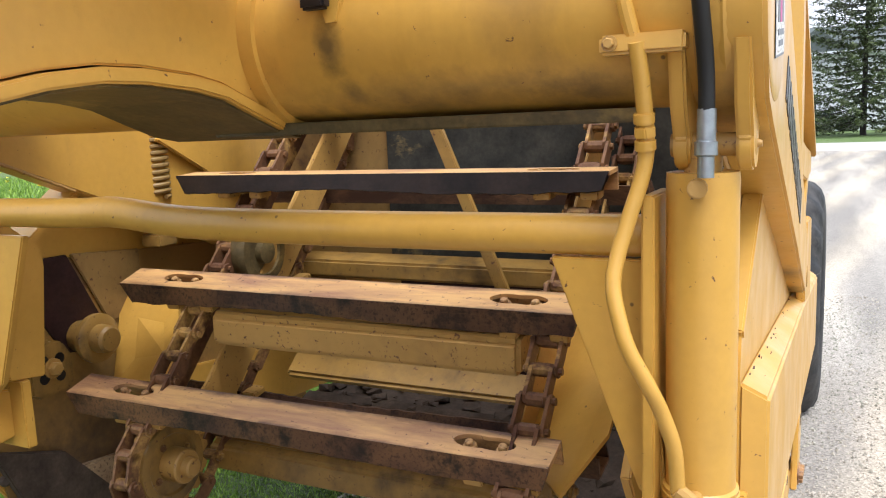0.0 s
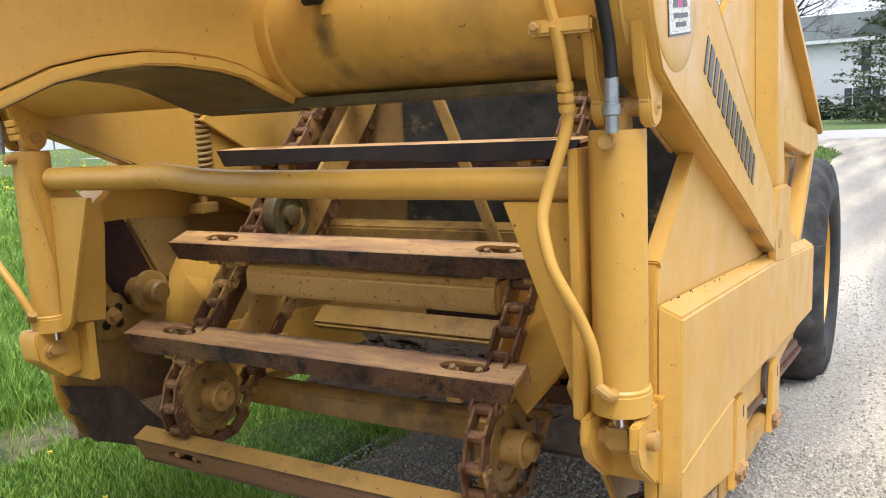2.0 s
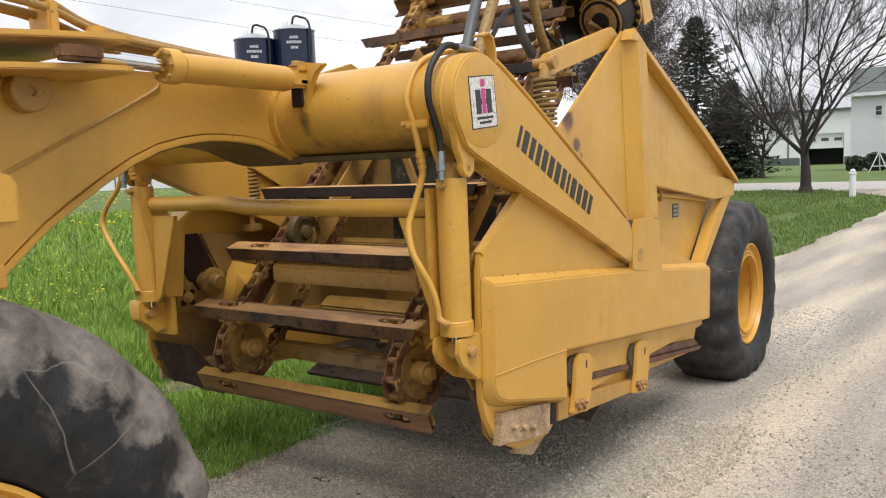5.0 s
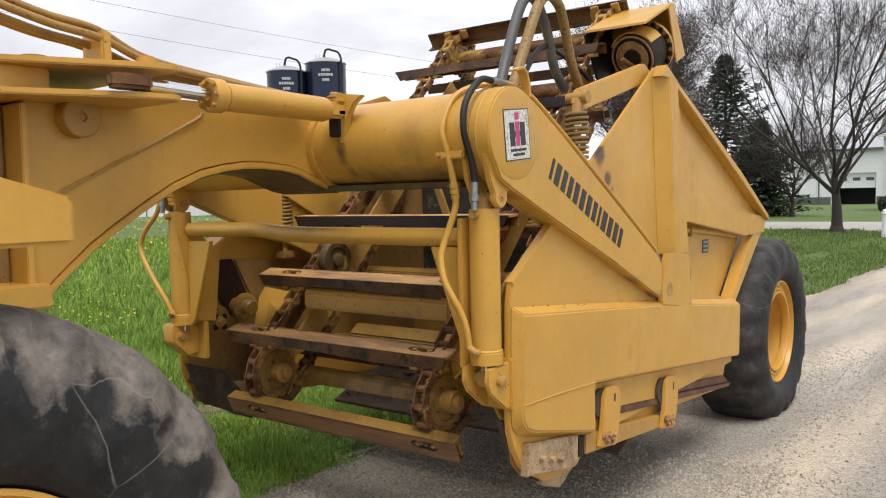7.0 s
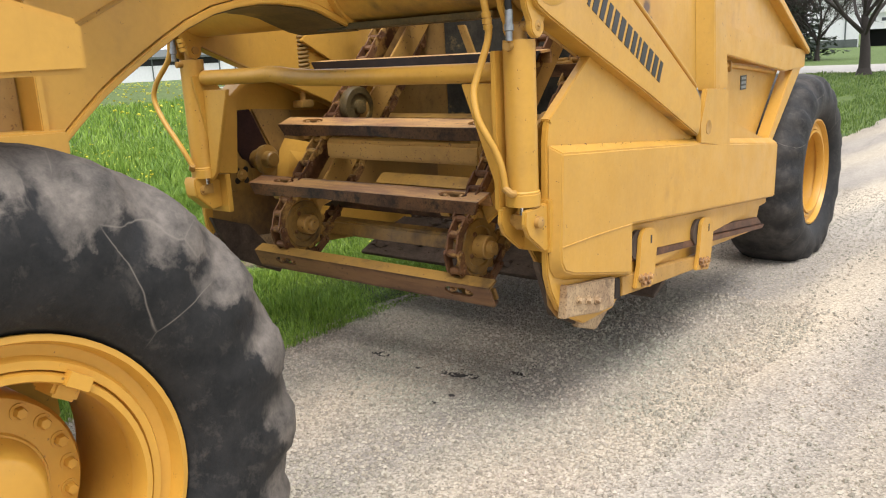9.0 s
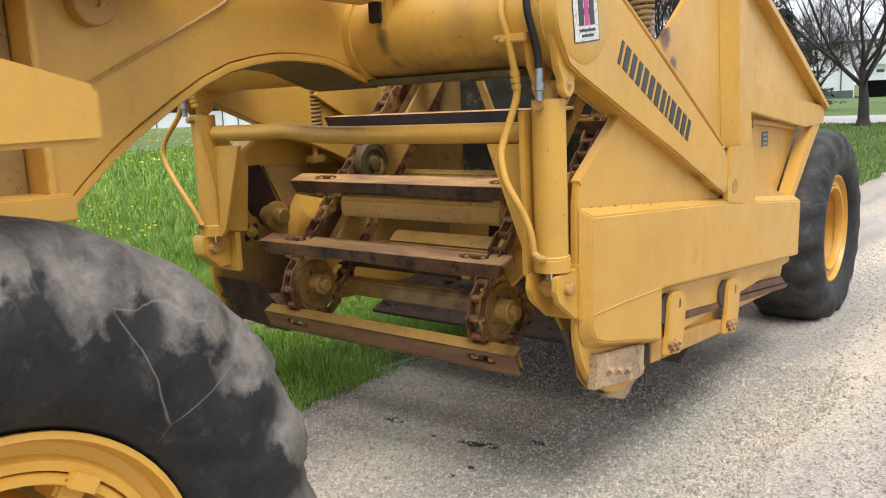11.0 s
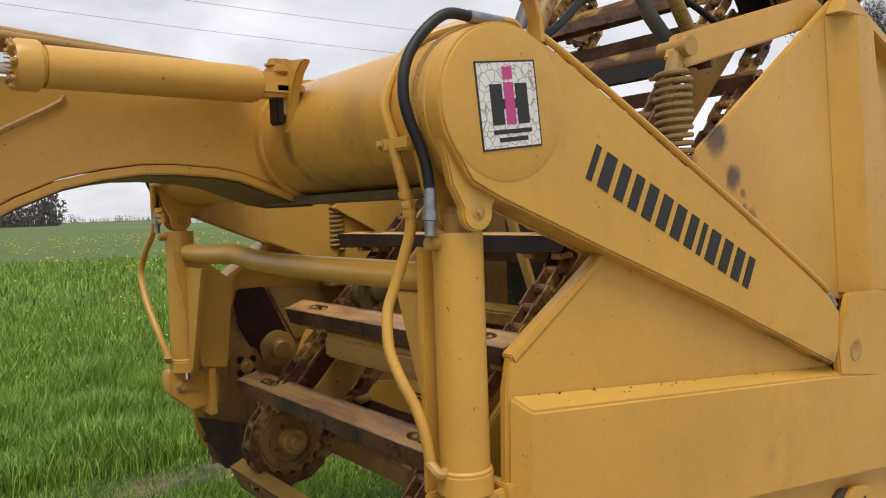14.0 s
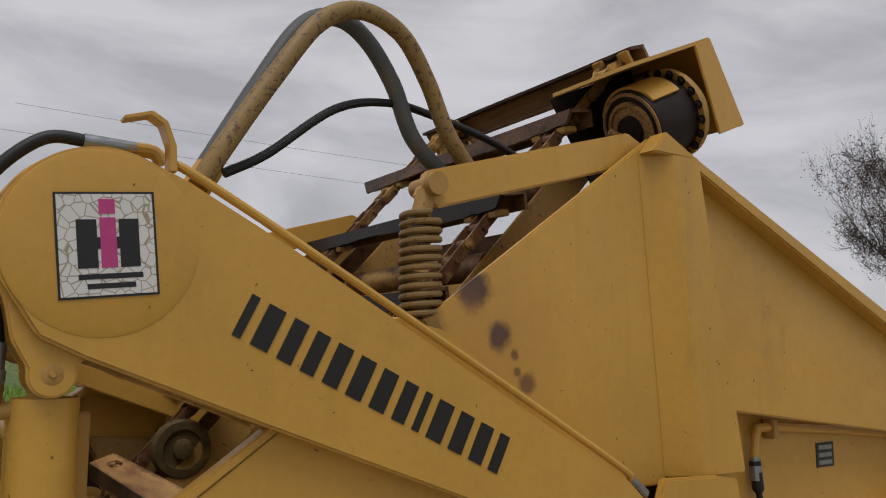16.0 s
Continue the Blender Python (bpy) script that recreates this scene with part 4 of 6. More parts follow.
    part("rail_block", prism([(0.735, 0.58), (0.80, 0.57), (0.80, 0.46), (0.735, 0.47)], XB(1.15), XB(1.192), 0.006), M_flight_dark, scraper)
    # upper side sheet, post and rear lip
    tri = [(1.90, 2.575), (0.97, 1.925), (0.86, 1.84), (1.2, 1.66), (1.72, 1.40), (2.25, 1.40), (2.26, 1.625), (3.60, 1.475), (3.99, 1.44), (4.02, 1.60)]
    part("upper_side", prism(tri, X(1.095), X(1.12), 0.005), M_side, scraper, "yellow triangular side sheet")
    post = bmesh.new()
    rows = []
    for y0, y1, y2, y3, z in ((1.83, 1.935, 2.06, 2.085, 2.51), (1.91, 2.025, 2.245, 2.262, 1.42)):
        rows.append([post.verts.new((X(x), y, z)) for x, y in ((1.118, y0), (1.195, y1), (1.195, y2), (1.118, y3))])
    for a, b in ((0, 1), (1, 2), (2, 3), (3, 0)):
        post.faces.new((rows[0][a], rows[0][b], rows[1][b], rows[1][a]))
    post.faces.new(rows[0])
    post.faces.new(rows[1][::-1])
    bmesh.ops.recalc_face_normals(post, faces=post.faces)
    part("side_post", bevel(post, 0.006), M_yellow, scraper)
    part("post_cap", prism([(1.835, 2.505), (1.90, 2.583), (2.07, 2.50)], X(1.118), X(1.193), 0.005), M_yellow, scraper)
    part("rear_lip", prism([(1.95, 2.56), (3.33, 1.96), (4.03, 1.612), (4.03, 1.565), (3.30, 1.91), (2.07, 2.462), (2.04, 2.49)], X(1.115), X(1.185), 0.006), M_yellow, scraper)
    part("rail_ledge", prism([(2.16, 1.812), (3.3, 1.665), (4.02, 1.60), (4.01, 1.47), (3.52, 1.462), (2.22, 1.627)], X(1.12), X(1.158), 0.006), M_yellow, scraper)
    part("rear_post", prism([(3.99, 1.50), (3.72, 1.47), (3.2, 0.99), (3.30, 0.97)], X(1.06), X(1.15), 0.006), M_yellow, scraper)
    part("inner_panel", prism([(2.1, 1.66), (3.75, 1.50), (3.2, 0.97), (2.1, 1.06)], X(1.02), X(1.045), 0.004), M_yellow, scraper)
    part("panel_ledge", prism([(2.18, 1.10), (3.2, 0.985), (3.15, 0.96), (2.18, 1.06)], X(1.04), X(1.20), 0.004), M_yellow, scraper)
    part("panel_pipe", hose([(X(1.075), 2.455, 1.44), (X(1.075), 2.46, 1.49), (X(1.075), 2.475, 1.53), (X(1.075), 2.53, 1.548), (X(1.075), 3.0, 1.512), (X(1.075), 3.5, 1.462)], 0.016, 10, 6), M_yellow, scraper)
    part("panel_hose", hose([(X(1.075), 2.455, 1.43), (X(1.08), 2.46, 1.34), (X(1.085), 2.475, 1.22)], [0.022] * 10 + [0.012] * 7, 10, 8), M_black, scraper)
    part("hose_ferrule", stack((X(1.075), 2.455, 1.445), (X(1.077), 2.457, 1.36), [(0, 0.018), (0.03, 0.018), (0.032, 0.023), (0.085, 0.023)], 10), M_zinc, scraper)
    part("pipe_clamp", box((X(1.045), 2.545, 1.505), (X(1.098), 2.575, 1.578), 0.004), M_yellow_worn, scraper)
    decal = part("warning_decal", box((X(1.045), 2.89, 1.366), (X(1.048), 3.01, 1.464), 0), M_letter, scraper, "small dark warning decal with pale bars")
    for k in range(3):
        part("text_bar", box((X(1.048), 2.905, 1.376 + 0.03 * k), (X(1.0495), 2.995, 1.393 + 0.03 * k), 0), M_zinc, decal, "", 0)
    # pivot cheek where the arm ends
    cheek = part("pivot_cheek", prism([(1.715, 1.14), (1.70, 1.25), (1.755, 1.36), (1.79, 1.442), (2.05, 1.43), (2.145, 1.41), (2.19, 1.065)], X(1.205), X(1.236), 0.006), M_yellow, scraper)
    part("pivot_pin", stack((X(1.23), 1.825, 1.222), (X(1.25), 1.825, 1.222), [(0, 0.042), (0.0085, 0.042), (0.009, 0.03), (0.007, 0.026), (0.007, 0.0)], 24), M_yellow_worn, cheek)
    # spring and lever
    spring_x, spring_y, spring_z = (1.06, 1.0, 1.845) if s > 0 else (-1.17, 0.90, 1.61)
    coil = [(spring_x + 0.055 * math.cos(a), spring_y + 0.055 * math.sin(a), spring_z + 0.39 * a / (2 * math.pi * 15)) for a in [i * math.pi / 8 for i in range(16 * 15 + 1)]]
    part("coil_spring", add_ring_sweep(bmesh.new(), coil, 0.0095, 8), M_spring, scraper, "heavy coil spring with chipped yellow paint")
    part("spring_eye", rod((spring_x, spring_y, spring_z + 0.385), (spring_x, spring_y + 0.02, spring_z + 0.455), 0.03, 14), M_yellow_worn, scraper)
    part("spring_seat", box((spring_x - 0.05, spring_y - 0.055, spring_z - 0.20), (spring_x + 0.05, spring_y + 0.05, spring_z - 0.15), 0.006), M_yellow_oily_shade, scraper)
    part("spring_rod", rod((spring_x, spring_y, spring_z - 0.16), (spring_x, spring_y, spring_z + 0.02), 0.02, 10), M_yellow_worn, scraper)
    lever = part("tension_lever", prism([(0.985, 2.285), (1.02, 2.365), (1.84, 2.595), (1.92, 2.56), (1.90, 2.49), (1.05, 2.255)], X(1.03), X(1.075), 0.006), M_yellow, scraper)
    part("lever_pin", stack((X(0.99), 1.027, 2.32), (X(1.115), 1.027, 2.32), [(0, 0.028), (0.1, 0.028), (0.1, 0.036), (0.125, 0.034), (0.125, 0.0)], 16), M_yellow_worn, lever)
    # spreader tube gusset and hidden inner braces
    part("tube_gusset", prism([(X(0.82), 1.578), (X(1.04), 1.578), (X(1.04), 1.30), (X(1.06), 1.05), (X(1.0), 1.10)], 0.03, 0.055, 0.004, "y"), M_yellow, scraper)
    if s > 0:
        part("tube_end_plate", box((X(1.02), -0.03, 1.05), (X(1.045), 0.14, 1.71), 0.004), M_yellow, scraper)
    else:
        part("tube_end_plate", prism([(-0.03, 1.66), (0.10, 1.66), (0.15, 1.585), (0.252, 1.50), (0.255, 1.44), (0.212, 1.073), (0.086, 1.09), (0.05, 1.24)], -1.062, -1.038, 0.004), M_yellow, scraper)
    if s > 0:
        part("inner_guide", prism([(0.15, 1.06), (0.5, 1.42), (0.72, 1.42), (0.72, 0.52), (0.55, 0.50)], X(0.93), X(0.955), 0.005), M_yellow, scraper)
    part("edge_flange", prism([(0.150, 1.418) if s > 0 else (0.24, 1.481), (0.56, 1.705), (0.86, 1.935), (0.88, 1.915), (0.57, 1.68), (0.165, 1.395) if s > 0 else (0.25, 1.455)], XB(1.142) if s > 0 else -1.165, XB(1.186), 0.004), M_yellow, scraper)
    part("inner_brace", prism([(0.95, 1.93), (1.0, 1.93), (1.45, 1.30), (1.40, 1.30)], XB(1.05), XB(1.15), 0.004), M_yellow_oily_shade, scraper)
    part("inner_liner", prism([(0.20, 1.25), (0.45, 1.42), (2.4, 1.30), (2.4, 0.55), (0.75, 0.455), (0.585, 0.45), (0.267, 0.496), (0.185, 0.58), (0.165, 0.70), (0.165, 0.80)], XB(1.136), XB(1.149), 0.003), M_wall, scraper, "stained inner face of the bowl side, darkened for shade")
    if s < 0:
        # pump flange, four-hole plate and bolts on the grass-side wall
        part("hole_plate", prism([(0.30, 0.94), (0.30, 1.05), (0.335, 1.11), (0.39, 1.135), (0.45, 1.11), (0.485, 1.05), (0.485, 0.95), (0.46, 0.925), (0.33, 0.92)], -1.266, -1.242, 0.008), M_yellow_oily_shade, scraper, "yellow plate with four round holes")
        for dy, dz in ((-0.034, 0.034), (0.034, 0.03), (0.032, -0.036), (-0.036, -0.032)):
            part("hole", rod((-1.244, 0.392 + dy, 1.025 + dz), (-1.2405, 0.392 + dy, 1.025 + dz), 0.021, 16), M_letter, scraper)
        part("plate_bolt", hexbolt((-1.242, 0.392, 1.025), (1, 0, 0), 0.026, 0.03), M_yellow_worn, scraper)
        part("pump_flange", stack((-1.265, 0.535, 1.11), (-1.0, 0.535, 1.11), [(0, 0.05), (0.0, 0.06), (0.09, 0.06), (0.092, 0.09), (0.095, 0.094), (0.116, 0.094), (0.119, 0.09), (0.121, 0.055), (0.17, 0.052), (0.18, 0.042), (0.18, 0.0)], 36), M_yellow_oily_shade, scraper, "round yellow pump flange on the bowl wall")
        for k in range(3):
            part("wall_bolt", stack((-1.267, 0.175 + 0.083 * k, 0.675 - 0.034 * k), (-1.24, 0.16 + 0.083 * k, 0.675 - 0.034 * k), [(0, 0.022), (0.012, 0.02), (0.02, 0.012), (0.02, 0.0)], 12), M_dirtsteel, scraper)
        part("wall_plate", prism([(0.53, 1.43), (0.86, 1.40), (0.86, 1.15), (0.68, 1.13)], -1.266, -1.252, 0.004), M_streaked_shade, scraper, "stained yellow wall plate")
        part("bare_patch", prism([(0.345, 1.36), (0.37, 1.43), (0.515, 1.43), (0.66, 1.13), (0.60, 1.04), (0.46, 1.06), (0.37, 1.22)], -1.266, -1.256, 0.003), M_maroon, scraper, "bare dark maroon patch of the bowl wall")


side(1)
side(-1)

# sloping plate on the road side of the elevator
def deflector(quad):
    bm = bmesh.new()
    top = [bm.verts.new(v) for v in quad]
    low = [bm.verts.new((x, y + 0.01, z - 0.014)) for x, y, z in quad]
    bm.faces.new(top)
    bm.faces.new(low[::-1])
    for k in range(len(quad)):
        n = (k + 1) % len(quad)
        bm.faces.new((top[k], low[k], low[n], top[n]))
    part("deflector_plate", bm, M_yellow, scraper, "sloping yellow deflector plate beside the chain", 0)


deflector([(0.83, 0.43, 1.045), (0.735, 0.305, 0.912), (0.56, 0.50, 0.935), (0.47, 0.90, 1.135), (0.58, 1.10, 1.30), (0.83, 0.85, 1.285)])
deflector([(-1.13, 0.56, 0.92), (-1.29, 0.78, 1.222), (-0.98, 0.78, 1.195), (-0.78, 0.56, 0.99)])

# bent spreader tube between the cylinder brackets
part("spreader_tube", hose([(-1.03, 0.05, 1.645), (-0.6, 0.05, 1.648), (-0.45, 0.055, 1.652), (-0.2, 0.06, 1.628), (0.2, 0.06, 1.622), (0.6, 0.06, 1.622), (1.03, 0.06, 1.622)], 0.043, 20, 4), M_yellow, scraper, "slightly bent yellow spreader tube")

# bowl: floor, cutting edge, back and cross members
part("cutting_edge", prism([(1.30, 0.335), (1.56, 0.44), (1.80, 0.505), (1.80, 0.49), (1.60, 0.41), (1.32, 0.31)], -1.14, 1.14, 0.004), M_dirtsteel, scraper, "earth-caked cutting edge")
part("bowl_floor", prism([(1.79, 0.487), (3.0, 0.42), (3.0, 0.38), (1.79, 0.447)], -1.14, 1.14, 0.004), M_dirtsteel, scraper)
part("ejector_plate", prism([(2.55, 0.45), (2.60, 0.45), (2.75, 1.95), (2.70, 1.95)], -1.01, 1.01, 0.005), M_maroon, scraper, "dark brown ejector plate at the back of the bowl")
part("rear_cross_beam", box((-1.10, 2.35, 1.72), (1.10, 2.5, 1.86), 0.006), M_yellow_worn, scraper)

def earth_clods():
    """Dried earth left on the blade and floor of the bowl."""
    rnd_e = random.Random(41)
    bm = bmesh.new()
    for _ in range(420):
        y = 1.34 + 1.1 * rnd_e.random() ** 1.2
        z = 0.352 + 0.40 * (y - 1.34) if y < 1.56 else 0.44 + 0.25 * (min(y, 1.8) - 1.56)
        r = 0.008 + 0.05 * rnd_e.random() ** 3
        m = Matrix.Translation((rnd_e.uniform(-1.1, 1.1), y, z)) @ Matrix.Diagonal((1.2, 1.0, 0.5, 1.0))
        made = bmesh.ops.create_icosphere(bm, subdivisions=1, radius=r, matrix=m)
        for v in made["verts"]:
            v.co += Vector((rnd_e.uniform(-1, 1), rnd_e.uniform(-1, 1), rnd_e.uniform(-1, 1))) * r * 0.3
    return bm


tagged(part("earth_clods", earth_clods(), M_dirtsteel, scraper, "", 0), "dried brown earth clods lying in the bowl", kind="stuff")

# axle and rear wheels
part("rear_axle", rod((-0.9, 4.39, 0.595), (0.9, 4.39, 0.595), 0.14, 24), M_yellow, scraper)
part("rear_frame", prism([(2.75, 0.5), (2.75, 1.2), (3.6, 1.1), (4.45, 0.85), (4.45, 0.55)], -0.45, 0.45, 0.01), M_yellow, scraper)


def tyre_mesh(lugs, phase, floor, tall, depth, mat):
    """Earthmover tyre about the x axis with worn diagonal lugs, flattened where it stands."""
    prof = [(-0.20, 0.43), (-0.25, 0.455), (-0.285, 0.52), (-0.295, 0.60), (-0.285, 0.67), (-0.262, 0.725), (-0.22, 0.762), (-0.16, 0.78), (-0.08, 0.788), (0.0, 0.79), (0.08, 0.788), (0.16, 0.78), (0.22, 0.762), (0.262, 0.725), (0.285, 0.67), (0.295, 0.60), (0.285, 0.52), (0.25, 0.455), (0.20, 0.43)]
    n, bm = 200, bmesh.new()
    rings = []
    for k in range(n):
        a = 2 * math.pi * k / n
        ring = []
        for x, r0 in prof:
            r = 0.43 + (r0 - 0.43) * tall
            if r0 > 0.66:
                w = abs(x) / 0.26
                ph = (a * lugs / (2 * math.pi) + phase + (0.0 if x > 0 else 0.5) + 0.45 * w) % 1.0
                g = min(1.0, max(0.0, (0.33 - abs(ph - 0.5)) / 0.16))
                cut = 0.004 + depth * min(1.0, max(0.0, (abs(x) - 0.15) / 0.10)) if r0 > 0.7 else 0.02
                r = r - cut * (1 - g)
                x = x * (1 - 0.045 * (1 - g) * (w > 0.8))
            z = r * math.sin(a)
            bulge = 1.0
            if z < floor:
                bulge = 1 + 0.5 * min(0.1, floor - z)
                z = floor - 0.002 * (floor - z)
            ring.append(bm.verts.new((x * bulge, r * math.cos(a), z)))
        rings.append(ring)
    for k in range(n):
        p, q = rings[k], rings[(k + 1) % n]
        for i in range(len(prof) - 1):
            bm.faces.new((p[i], p[i + 1], q[i + 1], q[i]))
        bm.faces.new((p[-1], p[0], q[0], q[-1]))
    return finish("tyre", bm, mat, 40)


def turned(prof, name, mat, n=64, smooth=40):
    """Ring about the x axis from (x, r) points, closed on itself."""
    bm = bmesh.new()
    rings = [[bm.verts.new((x, r * math.cos(2 * math.pi * k / n), r * math.sin(2 * math.pi * k / n))) for x, r in prof] for k in range(n)]
    for k in range(n):
        p, q = rings[k], rings[(k + 1) % n]
        for i in range(len(prof)):
            j = (i + 1) % len(prof)
            bm.faces.new((p[i], p[j], q[j], q[i]))
    return finish(name, bm, mat, smooth)


RIM = turned([(0.215, 0.425), (0.225, 0.44), (0.235, 0.44), (0.238, 0.425), (0.20, 0.412), (0.195, 0.385), (0.212, 0.375), (0.212, 0.355), (0.17, 0.345), (0.10, 0.335), (-0.05, 0.33), (-0.2, 0.36), (-0.2, 0.40), (0.15, 0.42)], "rim", M_rim)
LOCK = turned([(0.20, 0.352), (0.222, 0.345), (0.222, 0.33), (0.20, 0.322), (0.16, 0.325), (0.16, 0.35)], "lock_ring", M_rim)
BOLT = finish("wheel_bolt", hexbolt((0, 0, 0), (1, 0, 0), 0.016, 0.02), M_rim)
HUB = finish("hub", stack((-0.2, 0, 0), (0.3, 0, 0), [(0, 0.26), (0.22, 0.26), (0.235, 0.25), (0.24, 0.17), (0.25, 0.165), (0.25, 0.16), (0.32, 0.13), (0.33, 0.115), (0.33, 0.0)], 40), M_rim)
WELL = finish("wheel_disc", stack((-0.19, 0, 0), (0.0, 0, 0), [(0, 0.34), (0.012, 0.34), (0.014, 0.25), (0.05, 0.2), (0.06, 0.0)], 40), M_rim)


def wheel(parent, x, y, z, s, deep, phase, tall):
    m = Matrix.Translation((x, y, z)) @ (Matrix() if s > 0 else Matrix.Rotation(math.pi, 4, "Z"))
    w = link_mesh("tyre", tyre_mesh(18 if deep else 20, phase, gz(y) - z, tall, 0.018 if deep else 0.030, M_rubber_dark if deep else M_rubber), parent, "worn dusty earthmover tyre", m)
    m = m @ Matrix.Rotation(phase, 4, "X")
    link_mesh("rim", RIM, w, "yellow steel rim", m)
    link_mesh("lock_ring", LOCK, w, "", m)
    if deep:
        link_mesh("wheel_disc", WELL, w, "", m)
    else:
        link_mesh("hub", HUB, w, "", m)
        for k in range(20):
            a = 2 * math.pi * k / 20
            link_mesh("wheel_bolt", BOLT, w, "", m @ Matrix.Translation((0.035, 0.222 * math.cos(a), 0.222 * math.sin(a))))
        for k in range(4):
            link_mesh("rim_clamp", CLAMP, w, "", m @ Matrix.Rotation(2 * math.pi * k / 4 + 0.62, 4, "X"))
    return w


clamp_bm = box((0.10, 0.29, -0.035), (0.20, 0.345, 0.035), 0.008)
add_box(clamp_bm, (0.196, 0.325, -0.03), (0.236, 0.36, 0.03))
CLAMP = finish("rim_clamp", clamp_bm, M_rim)

wheel(scraper, 0.945, 4.39, 0.595, 1, True, 0.2, 1.06)
wheel(scraper, -0.945, 4.39, 0.595, -1, True, 0.9, 1.06)

# ---- elevator inside the bowl ----
C0, C1 = Vector((0.335, 0.775)), Vector((2.28, 2.88))
RAIL = [(0.40, 0.86), (0.56, 0.90), (2.16, 2.58), (2.06, 2.68), (0.46, 1.02), (0.36, 0.95)]
elev = part("elevator_frame", prism(RAIL, -0.575, -0.555, 0.004), M_yellow_worn, scraper, "yellow elevator frame with rusty chains and flights")
part("frame_rail", prism(RAIL, 0.555, 0.575, 0.004), M_yellow_worn, elev)
part("chain_guide", prism([(0.42, 0.98), (0.50, 0.94), (1.9, 2.42), (1.82, 2.49)], -0.75, -0.72, 0.003), M_chain, elev)
part("frame_cross_beam", prism([(0.50, 1.145), (0.50, 1.245), (0.53, 1.27), (0.66, 1.27), (0.66, 1.15)], -0.56, 0.56, 0.014), M_yellow_worn, elev)
part("frame_cross_beam", prism([(0.90, 0.905), (0.88, 0.935), (0.96, 1.0), (1.02, 0.98), (1.02, 0.905)], -0.56, 0.56, 0.012), M_yellow_oily_shade, elev)
part("frame_cross_beam", prism([(1.20, 1.25), (1.20, 1.32), (1.32, 1.34), (1.34, 1.25)], -0.8, 0.8, 0.01), M_yellow_oily_shade, elev)
part("frame_cross_tube", rod((-0.56, 1.62, 2.16), (0.56, 1.62, 2.16), 0.055, 20), M_chain, elev)
part("frame_cross_tube", rod((-0.56, 1.92, 2.50), (0.56, 1.92, 2.50), 0.055, 20), M_chain, elev)
part("frame_strut", prism([(-0.035, 1.87), (0.015, 1.87), (0.285, 1.22), (0.235, 1.22)], 1.14, 1.165, 0.003, "y"), M_yellow_oily_shade, elev, "slanting flat strut")
part("frame_plate", box((-0.98, 1.52, 1.22), (-0.42, 1.54, 1.95), 0.003), M_streaked_shade, elev, "brown-streaked yellow plate inside the elevator")
part("frame_plate", box((-0.418, 1.50, 1.22), (0.95, 1.52, 1.95), 0.003), M_olive, elev, "weathered grey-green plate inside the elevator")

R0, R1 = 0.18, 0.16
AXIS = (C1 - C0).normalized()
tilt_a = math.atan2(AXIS.y, AXIS.x) + math.asin((R0 - R1) / (C1 - C0).length)
A_OUT = tilt_a + math.pi / 2
A_BACK = 2 * math.atan2(AXIS.y, AXIS.x) - A_OUT
loop = []
for i in range(13):
    loop.append(C0 + R0 * Vector((math.cos(A_OUT), math.sin(A_OUT))) * 1.0 + (C1 + R1 * Vector((math.cos(A_OUT), math.sin(A_OUT))) - C0 - R0 * Vector((math.cos(A_OUT), math.sin(A_OUT)))) * (i / 12))
for i in range(1, 24):
    a = A_OUT + (A_BACK - A_OUT) * i / 24
    loop.append(C1 + R1 * Vector((math.cos(a), math.sin(a))))
for i in range(13):
    p, q = C1 + R1 * Vector((math.cos(A_BACK), math.sin(A_BACK))), C0 + R0 * Vector((math.cos(A_BACK), math.sin(A_BACK)))
    loop.append(p + (q - p) * (i / 12))
for i in range(1, 25):
    a = A_BACK + (A_OUT - 2 * math.pi - A_BACK) * i / 24
    loop.append(C0 + R0 * Vector((math.cos(a), math.sin(a))))
CHAIN_PATH = [Vector((0, p.x, p.y)) for p in loop]
LENGTHS = [0.0]
for p, q in zip(CHAIN_PATH, CHAIN_PATH[1:]):
    LENGTHS.append(LENGTHS[-1] + (q - p).length)
TOTAL = LENGTHS[-1]


def on_chain(s):
    s %= TOTAL
    for i in range(len(LENGTHS) - 1):
        if LENGTHS[i + 1] >= s:
            f = (s - LENGTHS[i]) / max(1e-9, LENGTHS[i + 1] - LENGTHS[i])
            return CHAIN_PATH[i].lerp(CHAIN_PATH[i + 1], f), (CHAIN_PATH[i + 1] - CHAIN_PATH[i]).normalized()
    return CHAIN_PATH[-1], (CHAIN_PATH[-1] - CHAIN_PATH[-2]).normalized()


def chain_pose(s, x, lift=0.0):
    """Pose on the chain: local y along it, local z outwards."""
    p, d = on_chain(s)
    out = Vector((0, -d.z, d.y))
    m = Matrix((Vector((1, 0, 0)), d, out)).transposed().to_4x4()
    m.translation = Vector((x, p.y, p.z)) + out * lift
    return m


PITCH = TOTAL / round(TOTAL / 0.088)
n_links = round(TOTAL / PITCH)


def plate(bm, x0, x1, half, h):
    poly = [(-half, -h), (half, -h), (half + h * 0.7, -h * 0.4), (half + h * 0.7, h * 0.4), (half, h), (-half, h), (-half - h * 0.7, h * 0.4), (-half - h * 0.7, -h * 0.4)]
    add_prism(bm, poly, x0, x1)


